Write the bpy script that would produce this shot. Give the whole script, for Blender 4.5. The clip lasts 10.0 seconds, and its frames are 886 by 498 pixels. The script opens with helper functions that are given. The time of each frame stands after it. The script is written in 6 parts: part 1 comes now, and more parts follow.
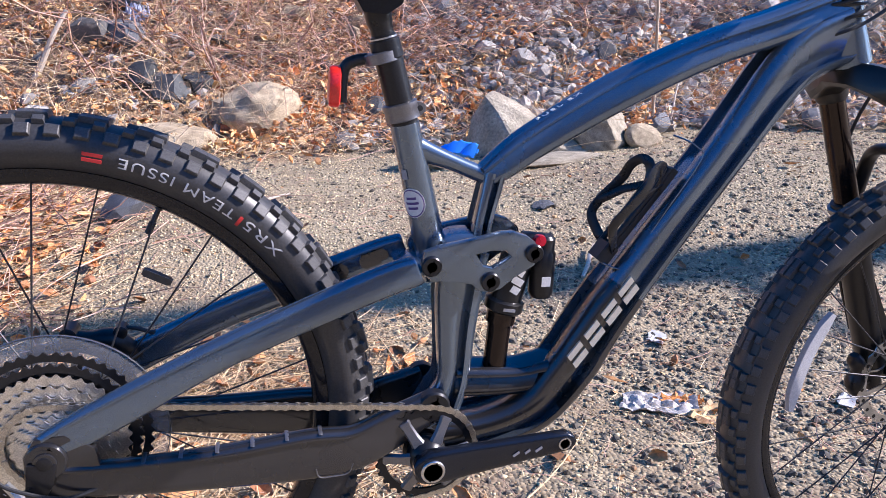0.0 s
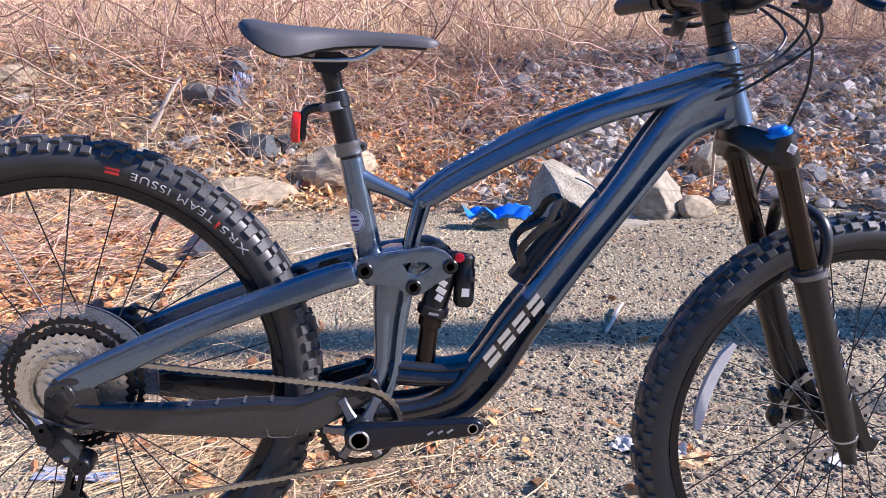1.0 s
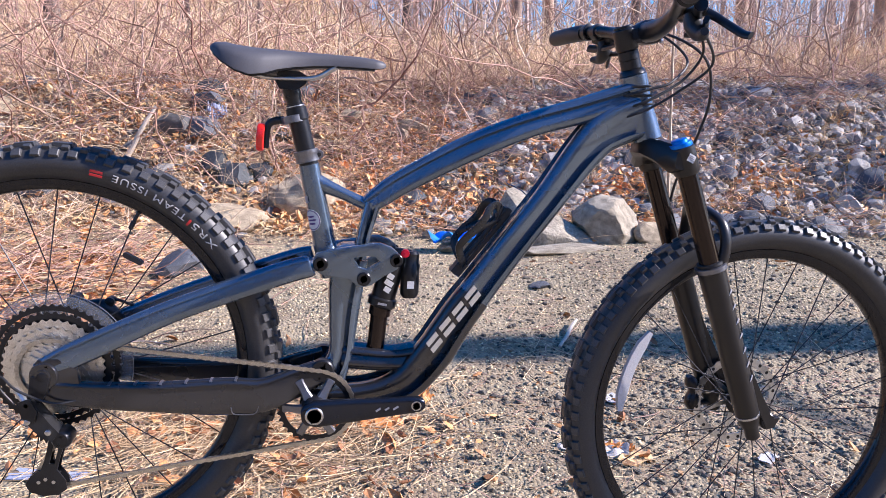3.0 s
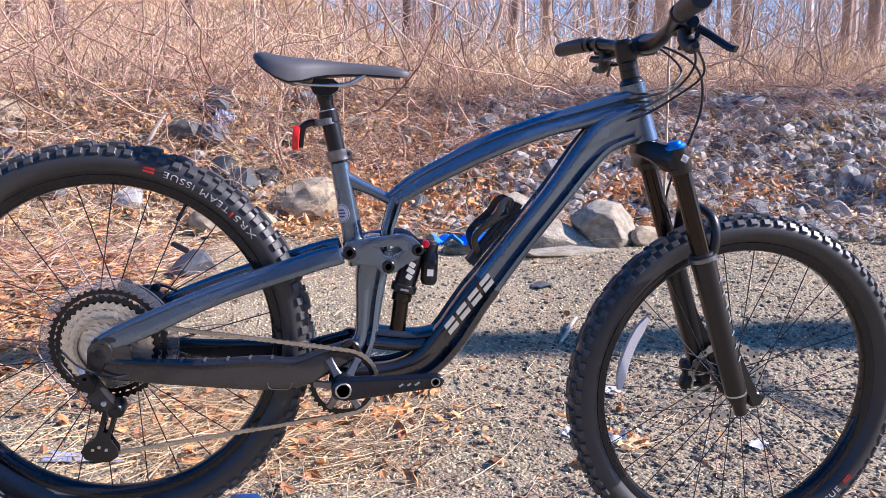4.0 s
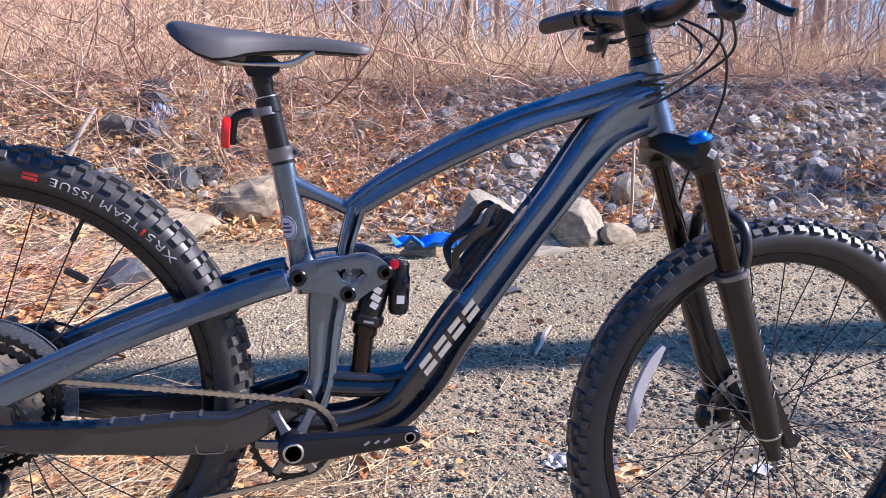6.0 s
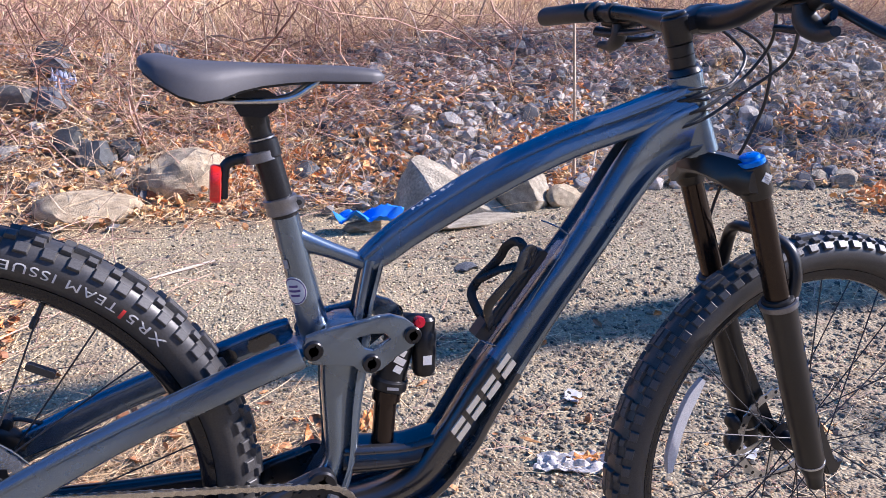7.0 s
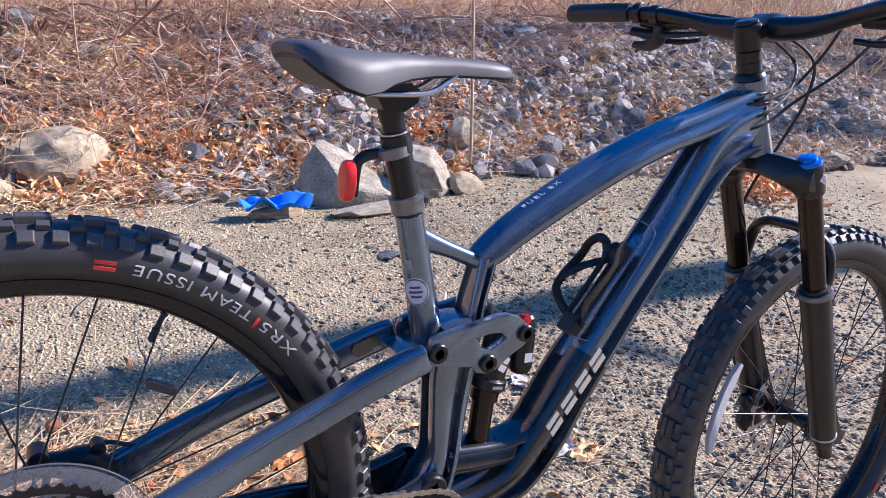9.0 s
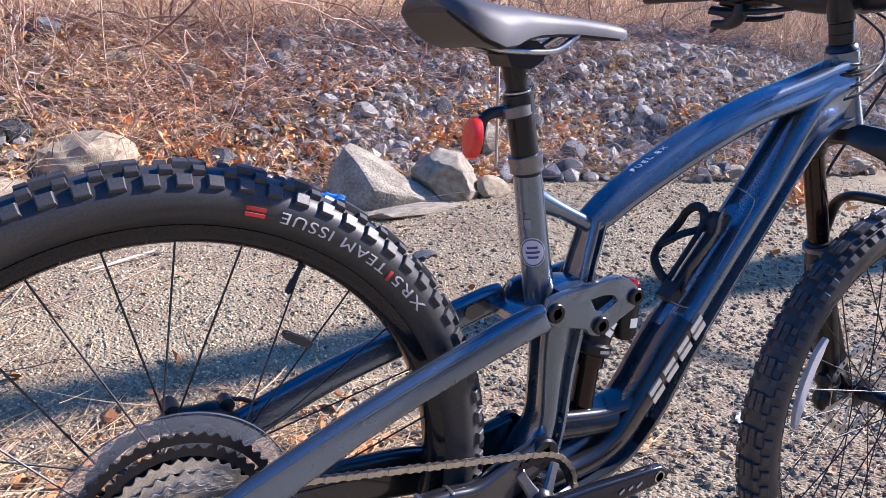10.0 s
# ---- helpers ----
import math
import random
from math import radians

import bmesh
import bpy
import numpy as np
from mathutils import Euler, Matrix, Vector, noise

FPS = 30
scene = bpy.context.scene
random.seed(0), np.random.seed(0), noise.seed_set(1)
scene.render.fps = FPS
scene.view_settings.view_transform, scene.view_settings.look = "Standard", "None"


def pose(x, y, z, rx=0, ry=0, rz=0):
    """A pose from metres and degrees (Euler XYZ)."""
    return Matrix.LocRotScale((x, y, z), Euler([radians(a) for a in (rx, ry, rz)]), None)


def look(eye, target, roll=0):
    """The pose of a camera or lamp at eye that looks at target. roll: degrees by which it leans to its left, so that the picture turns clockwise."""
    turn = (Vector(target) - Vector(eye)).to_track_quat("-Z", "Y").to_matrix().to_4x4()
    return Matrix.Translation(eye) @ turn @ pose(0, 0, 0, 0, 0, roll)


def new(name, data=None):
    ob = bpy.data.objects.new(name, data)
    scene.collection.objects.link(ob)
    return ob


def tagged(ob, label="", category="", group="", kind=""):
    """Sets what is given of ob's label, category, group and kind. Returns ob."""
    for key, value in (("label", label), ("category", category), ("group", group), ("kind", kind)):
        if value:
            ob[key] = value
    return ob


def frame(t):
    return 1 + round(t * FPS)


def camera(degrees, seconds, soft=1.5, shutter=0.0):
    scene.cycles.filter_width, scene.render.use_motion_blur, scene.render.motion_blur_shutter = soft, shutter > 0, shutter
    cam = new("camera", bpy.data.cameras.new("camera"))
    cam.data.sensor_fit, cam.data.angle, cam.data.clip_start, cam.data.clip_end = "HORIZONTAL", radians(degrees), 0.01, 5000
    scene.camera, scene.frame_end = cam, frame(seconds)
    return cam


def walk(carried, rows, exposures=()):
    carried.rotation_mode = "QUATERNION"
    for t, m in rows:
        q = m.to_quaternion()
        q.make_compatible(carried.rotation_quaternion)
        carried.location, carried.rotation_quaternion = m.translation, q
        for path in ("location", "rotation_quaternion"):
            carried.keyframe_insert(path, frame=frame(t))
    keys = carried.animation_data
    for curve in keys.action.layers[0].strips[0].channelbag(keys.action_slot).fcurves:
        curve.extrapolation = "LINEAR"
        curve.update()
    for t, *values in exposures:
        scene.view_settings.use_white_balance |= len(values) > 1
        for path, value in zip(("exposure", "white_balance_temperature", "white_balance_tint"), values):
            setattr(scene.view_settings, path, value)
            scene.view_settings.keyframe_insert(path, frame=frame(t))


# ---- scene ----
# The bicycle stands nose-down: its rear wheel is held up by a floor stand.
NOSE_DOWN = 6.0
BIKE = pose(0, 0, 0.132, 0, NOSE_DOWN, 0)

cam = camera(60.2, 10.0, soft=0.75)
PATH = [
    (0, (0.306, -0.883, 0.982), (0.729, 0.967, 0.349), -0.9),
    (0.5, (0.389, -1.035, 0.968), (0.671, 0.868, 0.423), 0.1),
    (1, (0.5, -1.158, 0.966), (0.674, 0.783, 0.514), 0.3),
    (1.5, (0.512, -1.253, 0.976), (0.633, 0.704, 0.581), 0.8),
    (2, (0.528, -1.31, 0.964), (0.683, 0.646, 0.575), 0.6),
    (2.5, (0.544, -1.299, 0.961), (0.75, 0.65, 0.56), 0.6),
    (2.7, (0.543, -1.303, 0.941), (0.772, 0.647, 0.562), 0.5),
    (4, (0.478, -1.46, 0.927), (0.727, 0.495, 0.588), 1.0),
    (4.5, (0.472, -1.494, 0.896), (0.707, 0.467, 0.579), 0.9),
    (5, (0.469, -1.471, 0.876), (0.686, 0.491, 0.555), 0.7),
    (5.5, (0.465, -1.367, 0.869), (0.692, 0.593, 0.542), 0.9),
    (6, (0.485, -1.163, 0.917), (0.855, 0.771, 0.565), 0.6),
    (6.2, (0.482, -1.103, 0.934), (0.902, 0.817, 0.563), 0.5),
    (7.3, (0.326, -0.91, 1.082), (0.962, 0.909, 0.545), -1.1),
    (7.5, (0.3, -0.891, 1.105), (0.981, 0.908, 0.557), -0.8),
    (8, (0.23, -0.854, 1.108), (1.024, 0.898, 0.56), 0.6),
    (8.5, (0.151, -0.826, 1.063), (1.013, 0.845, 0.527), 1.2),
    (9, (0.060, -0.790, 1.046), (0.995, 0.844, 0.519), 1.9),
    (9.5, (-0.027, -0.772, 1.044), (0.947, 0.847, 0.543), 2.1),
    (10, (-0.071, -0.743, 0.979), (0.863, 0.903, 0.490), 1.7),
]
walk(cam, [(t, look(eye, target, roll)) for t, eye, target, roll in PATH], [(0.0, 1.05, 5680, 24), (10.0, 1.05, 5680, 24)])

# ---- light ----
SUN_TO = Vector((-0.825, 0.142, -0.548)).normalized()
world = bpy.data.worlds.new("sky")
scene.world = world
world.use_nodes = True
wt = world.node_tree
sky = wt.nodes.new("ShaderNodeTexSky")
sky.sky_type = "NISHITA"
sky.sun_disc = False
sky.ozone_density = 5.0
sky.dust_density = 0.6
sky.sun_elevation = math.asin(-SUN_TO.z)
sky.sun_rotation = math.atan2(-SUN_TO.x, -SUN_TO.y)
clear = wt.nodes.new("ShaderNodeHueSaturation")
clear.inputs["Saturation"].default_value = 1.36
wt.links.new(sky.outputs[0], clear.inputs["Color"])
wt.links.new(clear.outputs[0], wt.nodes["Background"].inputs[0])
wt.nodes["Background"].inputs[1].default_value = 0.102
sun = new("sun", bpy.data.lights.new("sun", "SUN"))
sun.data.energy, sun.data.angle, sun.data.color = 4.6, radians(0.53), (1.0, 0.91, 0.77)
sun.matrix_world = look((0, 0, 30), Vector((0, 0, 30)) + SUN_TO)

# ---- materials ----
def material(name, colour, rough=0.5, metal=0.0, vary=0.25, scale=40.0, fine=300.0, bump=0.15, other=None, random_by="", coat=0.0, trans=0.0, dist=0.002, spread=0.5):
    """A surface with variation at two scales; other: a second colour; random_by: 'island' or 'object' shifts colour piece by piece."""
    m = bpy.data.materials.new(name)
    m.use_nodes = True
    nt = m.node_tree
    n, l = nt.nodes, nt.links
    bsdf = n["Principled BSDF"]
    tc = n.new("ShaderNodeTexCoord")
    big, small = n.new("ShaderNodeTexNoise"), n.new("ShaderNodeTexNoise")
    big.inputs["Scale"].default_value, small.inputs["Scale"].default_value = scale, fine
    big.inputs["Detail"].default_value, small.inputs["Detail"].default_value = 5.0, 4.0
    for t in (big, small):
        l.new(tc.outputs["Object"], t.inputs["Vector"])
    ramp = n.new("ShaderNodeValToRGB")
    c2 = other or tuple(c * (1 - vary) for c in colour)
    ramp.color_ramp.elements[0].color, ramp.color_ramp.elements[1].color = (*c2, 1), (*colour, 1)
    ramp.color_ramp.elements[0].position, ramp.color_ramp.elements[1].position = 0.5 - spread / 2, 0.5 + spread / 2
    add = n.new("ShaderNodeMath")
    add.operation = "ADD"
    if random_by:
        if random_by == "island":
            r = n.new("ShaderNodeNewGeometry").outputs["Random Per Island"]
        else:
            r = n.new("ShaderNodeObjectInfo").outputs["Random"]
        mix = n.new("ShaderNodeMath")
        mix.operation = "MULTIPLY_ADD"
        mix.inputs[1].default_value, mix.inputs[2].default_value = 0.9, -0.45
        l.new(r, mix.inputs[0])
        l.new(mix.outputs[0], add.inputs[1])
    else:
        add.inputs[1].default_value = 0.0
    l.new(big.outputs[0], add.inputs[0])
    l.new(add.outputs[0], ramp.inputs[0])
    hsv = n.new("ShaderNodeHueSaturation")
    mr = n.new("ShaderNodeMapRange")
    mr.inputs["From Min"].default_value, mr.inputs["From Max"].default_value = 0.3, 0.7
    mr.inputs["To Min"].default_value, mr.inputs["To Max"].default_value = 1 - vary, 1 + vary
    l.new(small.outputs[0], mr.inputs["Value"])
    l.new(mr.outputs[0], hsv.inputs["Value"])
    l.new(ramp.outputs[0], hsv.inputs["Color"])
    l.new(hsv.outputs[0], bsdf.inputs["Base Color"])
    rr = n.new("ShaderNodeMapRange")
    rr.inputs["To Min"].default_value, rr.inputs["To Max"].default_value = max(0.03, rough - 0.08), min(1, rough + 0.08)
    l.new(big.outputs[0], rr.inputs["Value"])
    l.new(rr.outputs[0], bsdf.inputs["Roughness"])
    bsdf.inputs["Metallic"].default_value = metal
    bsdf.inputs["Coat Weight"].default_value = coat
    bsdf.inputs["Coat Roughness"].default_value = 0.08
    bsdf.inputs["Transmission Weight"].default_value = trans
    if bump:
        b = n.new("ShaderNodeBump")
        b.inputs["Strength"].default_value, b.inputs["Distance"].default_value = bump, dist
        l.new(small.outputs[0], b.inputs["Height"])
        l.new(b.outputs[0], bsdf.inputs["Normal"])
    return m


PAINT = material("slate_paint", (0.142, 0.186, 0.240), 0.26, 0.72, 0.10, 14, 900, 0.04, coat=1.0, dist=0.0003)
DARKPAINT = material("dark_paint", (0.030, 0.029, 0.031), 0.28, 0.4, 0.12, 14, 900, 0.03, coat=1.0, dist=0.0003)
BLACKMETAL = material("black_metal", (0.020, 0.020, 0.022), 0.3, 0.35, 0.2, 30, 500, 0.05, dist=0.0004)
PLASTIC = material("black_plastic", (0.019, 0.019, 0.020), 0.5, 0.0, 0.25, 60, 700, 0.2, dist=0.0005)
GLOSSPLASTIC = material("glossy_black_plastic", (0.016, 0.016, 0.017), 0.28, 0.0, 0.2, 60, 700, 0.1, dist=0.0004)
STANCHION = material("black_stanchion", (0.035, 0.025, 0.02), 0.16, 0.7, 0.1, 30, 500, 0.0)
FORKPAINT = material("matte_black_fork", (0.019, 0.017, 0.016), 0.32, 0.1, 0.15, 25, 600, 0.05, dist=0.0003)
RUBBER = material("tyre_rubber", (0.038, 0.037, 0.038), 0.42, 0.0, 0.25, 18, 420, 0.2, other=(0.046, 0.044, 0.042), dist=0.0006)
KNOBRUBBER = material("knob_rubber", (0.060, 0.058, 0.057), 0.42, 0.0, 0.3, 30, 500, 0.3, other=(0.048, 0.047, 0.046), random_by="island", dist=0.0008)
SADDLESKIN = material("saddle_skin", (0.075, 0.073, 0.080), 0.55, 0.0, 0.12, 20, 900, 0.15, dist=0.0003)
SPOKE = material("dark_spoke", (0.05, 0.05, 0.055), 0.46, 0.6, 0.15, 60, 500, 0.0)
STEEL = material("bright_steel", (0.62, 0.62, 0.63), 0.3, 1.0, 0.12, 60, 500, 0.06, dist=0.0003)
CHAINSTEEL = material("chain_steel", (0.62, 0.57, 0.49), 0.4, 1.0, 0.3, 200, 900, 0.1, dist=0.0003)
COGSTEEL = material("cog_steel", (0.86, 0.82, 0.75), 0.38, 1.0, 0.25, 90, 600, 0.1, dist=0.0003)
CLAMP = material("grey_alloy", (0.22, 0.22, 0.235), 0.36, 0.8, 0.12, 40, 600, 0.05, dist=0.0003)
BLUEALLOY = material("blue_anodised", (0.0, 0.19, 0.72), 0.3, 0.45, 0.1, 40, 600, 0.03)
REDALLOY = material("red_anodised", (0.62, 0.015, 0.04), 0.3, 0.4, 0.1, 40, 600, 0.03)
REDLENS = material("red_lens", (0.92, 0.03, 0.02), 0.3, 0.0, 0.12, 90, 400, 0.1, coat=0.5)
COPPER = material("brown_bolt", (0.19, 0.10, 0.06), 0.4, 0.7, 0.2, 90, 400, 0.05)
WHITEPRINT = material("white_print", (0.72, 0.71, 0.68), 0.5, 0.0, 0.08, 60, 400, 0.0)
CRANKBLACK = material("glossy_blue_black", (0.016, 0.019, 0.028), 0.24, 0.5, 0.12, 25, 600, 0.03, coat=0.3, dist=0.0003)
RIMBLACK = material("satin_black_rim", (0.03, 0.03, 0.033), 0.16, 0.6, 0.12, 25, 500, 0.03, dist=0.0003)
GREYPRINT = material("grey_print", (0.34, 0.34, 0.36), 0.4, 0.2, 0.1, 60, 400, 0.0)
CREAMPRINT = material("cream_print", (0.62, 0.57, 0.47), 0.4, 0.1, 0.08, 60, 400, 0.0)
REDPRINT = material("red_print", (0.5, 0.03, 0.025), 0.5, 0.0, 0.1, 60, 400, 0.0)
PURPLEPRINT = material("purple_print", (0.11, 0.06, 0.2), 0.5, 0.0, 0.1, 60, 400, 0.0)
REFLECTOR = material("white_reflector", (0.66, 0.65, 0.65), 0.3, 0.0, 0.15, 300, 900, 0.4, coat=0.4, dist=0.0006)
BLUECLOTH = material("blue_rag", (0.015, 0.24, 0.85), 0.75, 0.0, 0.2, 30, 300, 0.5)
BLUESTEEL = material("blue_stand_foot", (0.010, 0.06, 0.24), 0.4, 0.2, 0.15, 30, 300, 0.1)
PAPER = material("weathered_paper", (0.52, 0.51, 0.49), 0.7, 0.0, 0.12, 20, 200, 0.3)
FOIL = material("crumpled_wrapper", (0.52, 0.49, 0.46), 0.45, 0.0, 0.25, 30, 200, 0.4)
LITTERBLUE = material("pale_blue_litter", (0.40, 0.44, 0.58), 0.4, 0.0, 0.2, 30, 200, 0.3)

CLEAR = bpy.data.materials.new("clear_plastic")
CLEAR.use_nodes = True
_n, _l = CLEAR.node_tree.nodes, CLEAR.node_tree.links
_mix, _tr, _gl = _n.new("ShaderNodeMixShader"), _n.new("ShaderNodeBsdfTransparent"), _n.new("ShaderNodeBsdfPrincipled")
_gl.inputs["Base Color"].default_value = (0.62, 0.63, 0.65, 1)
_gl.inputs["Roughness"].default_value = 0.22
_tr.inputs["Color"].default_value = (0.9, 0.9, 0.9, 1)
_mix.inputs[0].default_value = 0.14
_l.new(_tr.outputs[0], _mix.inputs[1])
_l.new(_gl.outputs[0], _mix.inputs[2])
_l.new(_mix.outputs[0], _n["Material Output"].inputs["Surface"])

GREYSTONE = material("crushed_stones", (0.28, 0.23, 0.155), 0.8, 0.0, 0.2, 9, 220, 0.35, other=(0.045, 0.042, 0.037), random_by="island", dist=0.002, spread=0.9)
PEBBLE = material("gravel_stones", (0.80, 0.65, 0.385), 0.8, 0.0, 0.2, 9, 260, 0.3, other=(0.14, 0.112, 0.068), random_by="island", dist=0.002, spread=0.9)
RUBBLE = material("grey_rubble", (0.54, 0.49, 0.42), 0.78, 0.0, 0.22, 5, 90, 0.5, other=(0.115, 0.11, 0.105), random_by="island", dist=0.006, spread=0.9)
GREYROCK = material("grey_rock", (0.50, 0.46, 0.40), 0.8, 0.0, 0.25, 6, 70, 0.6, other=(0.15, 0.147, 0.143), random_by="object", dist=0.008, spread=0.8)
DARKROCK = material("dark_slate_rock", (0.19, 0.19, 0.195), 0.8, 0.0, 0.3, 7, 60, 0.6, other=(0.085, 0.09, 0.10), random_by="object", dist=0.008, spread=0.8)
SLATE = material("black_slate", (0.10, 0.105, 0.105), 0.55, 0.0, 0.3, 7, 60, 0.6, other=(0.035, 0.04, 0.042), random_by="object", dist=0.008, spread=0.8)
TANROCK = material("tan_boulder", (0.60, 0.485, 0.32), 0.9, 0.0, 0.3, 7, 75, 0.8, other=(0.26, 0.20, 0.125), dist=0.008)
PALEROCK = material("pale_rock", (0.50, 0.435, 0.325), 0.9, 0.0, 0.3, 8, 75, 0.8, other=(0.20, 0.17, 0.12), dist=0.008)
LEAF = material("dry_leaves", (0.78, 0.37, 0.13), 0.65, 0.0, 0.25, 8, 120, 0.3, other=(0.27, 0.11, 0.045), random_by="island", spread=0.9)
STRAW = material("trodden_straw", (0.76, 0.56, 0.32), 0.75, 0.0, 0.2, 4, 60, 0.2, other=(0.38, 0.25, 0.13), random_by="island", spread=0.9)
PALELEAF = material("pale_leaves", (0.90, 0.63, 0.30), 0.65, 0.0, 0.25, 8, 120, 0.3, other=(0.42, 0.23, 0.10), random_by="island", spread=0.9)
CRUMB = material("leaf_crumbs", (0.62, 0.38, 0.18), 0.75, 0.0, 0.25, 8, 120, 0.3, other=(0.17, 0.085, 0.045), random_by="island", spread=0.9)
RUSTLEAF = material("rust_leaves", (0.72, 0.27, 0.075), 0.6, 0.0, 0.25, 8, 120, 0.3, other=(0.80, 0.50, 0.22), random_by="island", spread=0.9)
ORANGELEAF = material("orange_leaf", (0.78, 0.31, 0.08), 0.6, 0.0, 0.3, 30, 200, 0.3)
TWIG = material("dry_canes", (0.67, 0.43, 0.31), 0.75, 0.0, 0.25, 6, 90, 0.3, other=(0.24, 0.12, 0.085), random_by="island", spread=0.9)
PALETWIG = material("pale_stalks", (0.84, 0.68, 0.48), 0.75, 0.0, 0.2, 6, 90, 0.3, other=(0.42, 0.28, 0.17), random_by="island", spread=0.9)
GRASS = material("dry_grass", (0.92, 0.72, 0.44), 0.75, 0.0, 0.2, 4, 60, 0.2, other=(0.56, 0.38, 0.21), random_by="island", spread=0.9)
BARK = material("grey_bark", (0.42, 0.30, 0.215), 0.85, 0.0, 0.3, 4, 50, 0.8, other=(0.13, 0.095, 0.08), random_by="object", dist=0.02)
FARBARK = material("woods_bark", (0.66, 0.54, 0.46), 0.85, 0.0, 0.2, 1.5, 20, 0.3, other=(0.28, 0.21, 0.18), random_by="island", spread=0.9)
# darker than FARBARK: shade put into the colour of the unseen woods
SHADEBARK = material("unseen_woods_bark", (0.40, 0.31, 0.25), 0.9, 0.0, 0.2, 1.5, 20, 0.3, other=(0.14, 0.105, 0.085), random_by="island", spread=0.9)
RUSTBARK = material("rust_bark", (0.36, 0.13, 0.055), 0.85, 0.0, 0.35, 30, 160, 0.6, other=(0.20, 0.075, 0.035))
STICKWOOD = material("bleached_stick", (0.60, 0.52, 0.42), 0.8, 0.0, 0.15, 30, 200, 0.4)


def ground_material():
    """Fine gravel and sand near, leaf mould and soil on the bank behind."""
    m = bpy.data.materials.new("gravel_ground")
    m.use_nodes = True
    nt = m.node_tree
    n, l = nt.nodes, nt.links
    bsdf = n["Principled BSDF"]
    bsdf.inputs["Roughness"].default_value = 0.9
    tc = n.new("ShaderNodeTexCoord")
    vor = n.new("ShaderNodeTexVoronoi")
    vor.inputs["Scale"].default_value = 95
    vor2 = n.new("ShaderNodeTexVoronoi")
    vor2.inputs["Scale"].default_value = 230
    big = n.new("ShaderNodeTexNoise")
    big.inputs["Scale"].default_value, big.inputs["Detail"].default_value = 1.7, 6
    for t in (vor, vor2, big):
        l.new(tc.outputs["Object"], t.inputs["Vector"])
    bw = n.new("ShaderNodeRGBToBW")
    l.new(vor.outputs["Color"], bw.inputs[0])
    ramp = n.new("ShaderNodeValToRGB")
    e = ramp.color_ramp.elements
    e[0].color, e[1].color = (0.15, 0.122, 0.078, 1), (0.44, 0.355, 0.22, 1)
    e[0].position, e[1].position = 0.2, 0.8
    l.new(bw.outputs[0], ramp.inputs[0])
    sand = n.new("ShaderNodeValToRGB")
    s = sand.color_ramp.elements
    s[0].color, s[1].color = (0.23, 0.185, 0.115, 1), (0.50, 0.40, 0.245, 1)
    l.new(vor2.outputs["Distance"], sand.inputs[0])
    mix = n.new("ShaderNodeMix")
    mix.data_type = "RGBA"
    br = n.new("ShaderNodeValToRGB")
    br.color_ramp.elements[0].position, br.color_ramp.elements[1].position = 0.4, 0.6
    l.new(big.outputs[0], br.inputs[0])
    l.new(br.outputs[0], mix.inputs[0])
    l.new(ramp.outputs[0], mix.inputs[6])
    l.new(sand.outputs[0], mix.inputs[7])
    # patches of trodden brown dirt between the stones
    dirtn = n.new("ShaderNodeTexNoise")
    dirtn.inputs["Scale"].default_value, dirtn.inputs["Detail"].default_value, dirtn.inputs["Roughness"].default_value = 3.1, 9, 0.65
    l.new(tc.outputs["Object"], dirtn.inputs["Vector"])
    dirt = n.new("ShaderNodeMapRange")
    dirt.inputs["From Min"].default_value, dirt.inputs["From Max"].default_value = 0.47, 0.66
    dirt.inputs["To Max"].default_value = 0.8
    l.new(dirtn.outputs[0], dirt.inputs["Value"])
    worn = n.new("ShaderNodeMix")
    worn.data_type = "RGBA"
    worn.inputs[7].default_value = (0.235, 0.165, 0.10, 1)
    l.new(dirt.outputs[0], worn.inputs[0])
    l.new(mix.outputs[2], worn.inputs[6])
    # soil and leaf mould beyond the gravel
    soil = n.new("ShaderNodeValToRGB")
    o = soil.color_ramp.elements
    o[0].color, o[1].color = (0.11, 0.075, 0.05, 1), (0.48, 0.32, 0.18, 1)
    o[0].position, o[1].position = 0.3, 0.7
    leafn = n.new("ShaderNodeTexNoise")
    leafn.inputs["Scale"].default_value, leafn.inputs["Detail"].default_value = 14, 8
    l.new(tc.outputs["Object"], leafn.inputs["Vector"])
    l.new(leafn.outputs[0], soil.inputs[0])
    sep = n.new("ShaderNodeSeparateXYZ")
    l.new(tc.outputs["Object"], sep.inputs[0])
    edge = n.new("ShaderNodeMath")
    edge.operation = "MULTIPLY_ADD"
    edge.inputs[1].default_value = 1.2
    l.new(big.outputs[0], edge.inputs[0])
    l.new(sep.outputs["Y"], edge.inputs[2])
    far = n.new("ShaderNodeMapRange")
    far.inputs["From Min"].default_value, far.inputs["From Max"].default_value = 3.6, 3.9
    l.new(edge.outputs[0], far.inputs["Value"])
    field = n.new("ShaderNodeMapRange")
    field.inputs["From Min"].default_value, field.inputs["From Max"].default_value = 5.5, 6.3
    l.new(edge.outputs[0], field.inputs["Value"])
    straw = n.new("ShaderNodeValToRGB")
    straw.color_ramp.elements[0].color, straw.color_ramp.elements[1].color = (0.52, 0.37, 0.21, 1), (0.86, 0.67, 0.40, 1)
    straw.color_ramp.elements[0].position, straw.color_ramp.elements[1].position = 0.3, 0.7
    l.new(leafn.outputs[0], straw.inputs[0])
    back = n.new("ShaderNodeMix")
    back.data_type = "RGBA"
    l.new(field.outputs[0], back.inputs[0])
    l.new(soil.outputs[0], back.inputs[6])
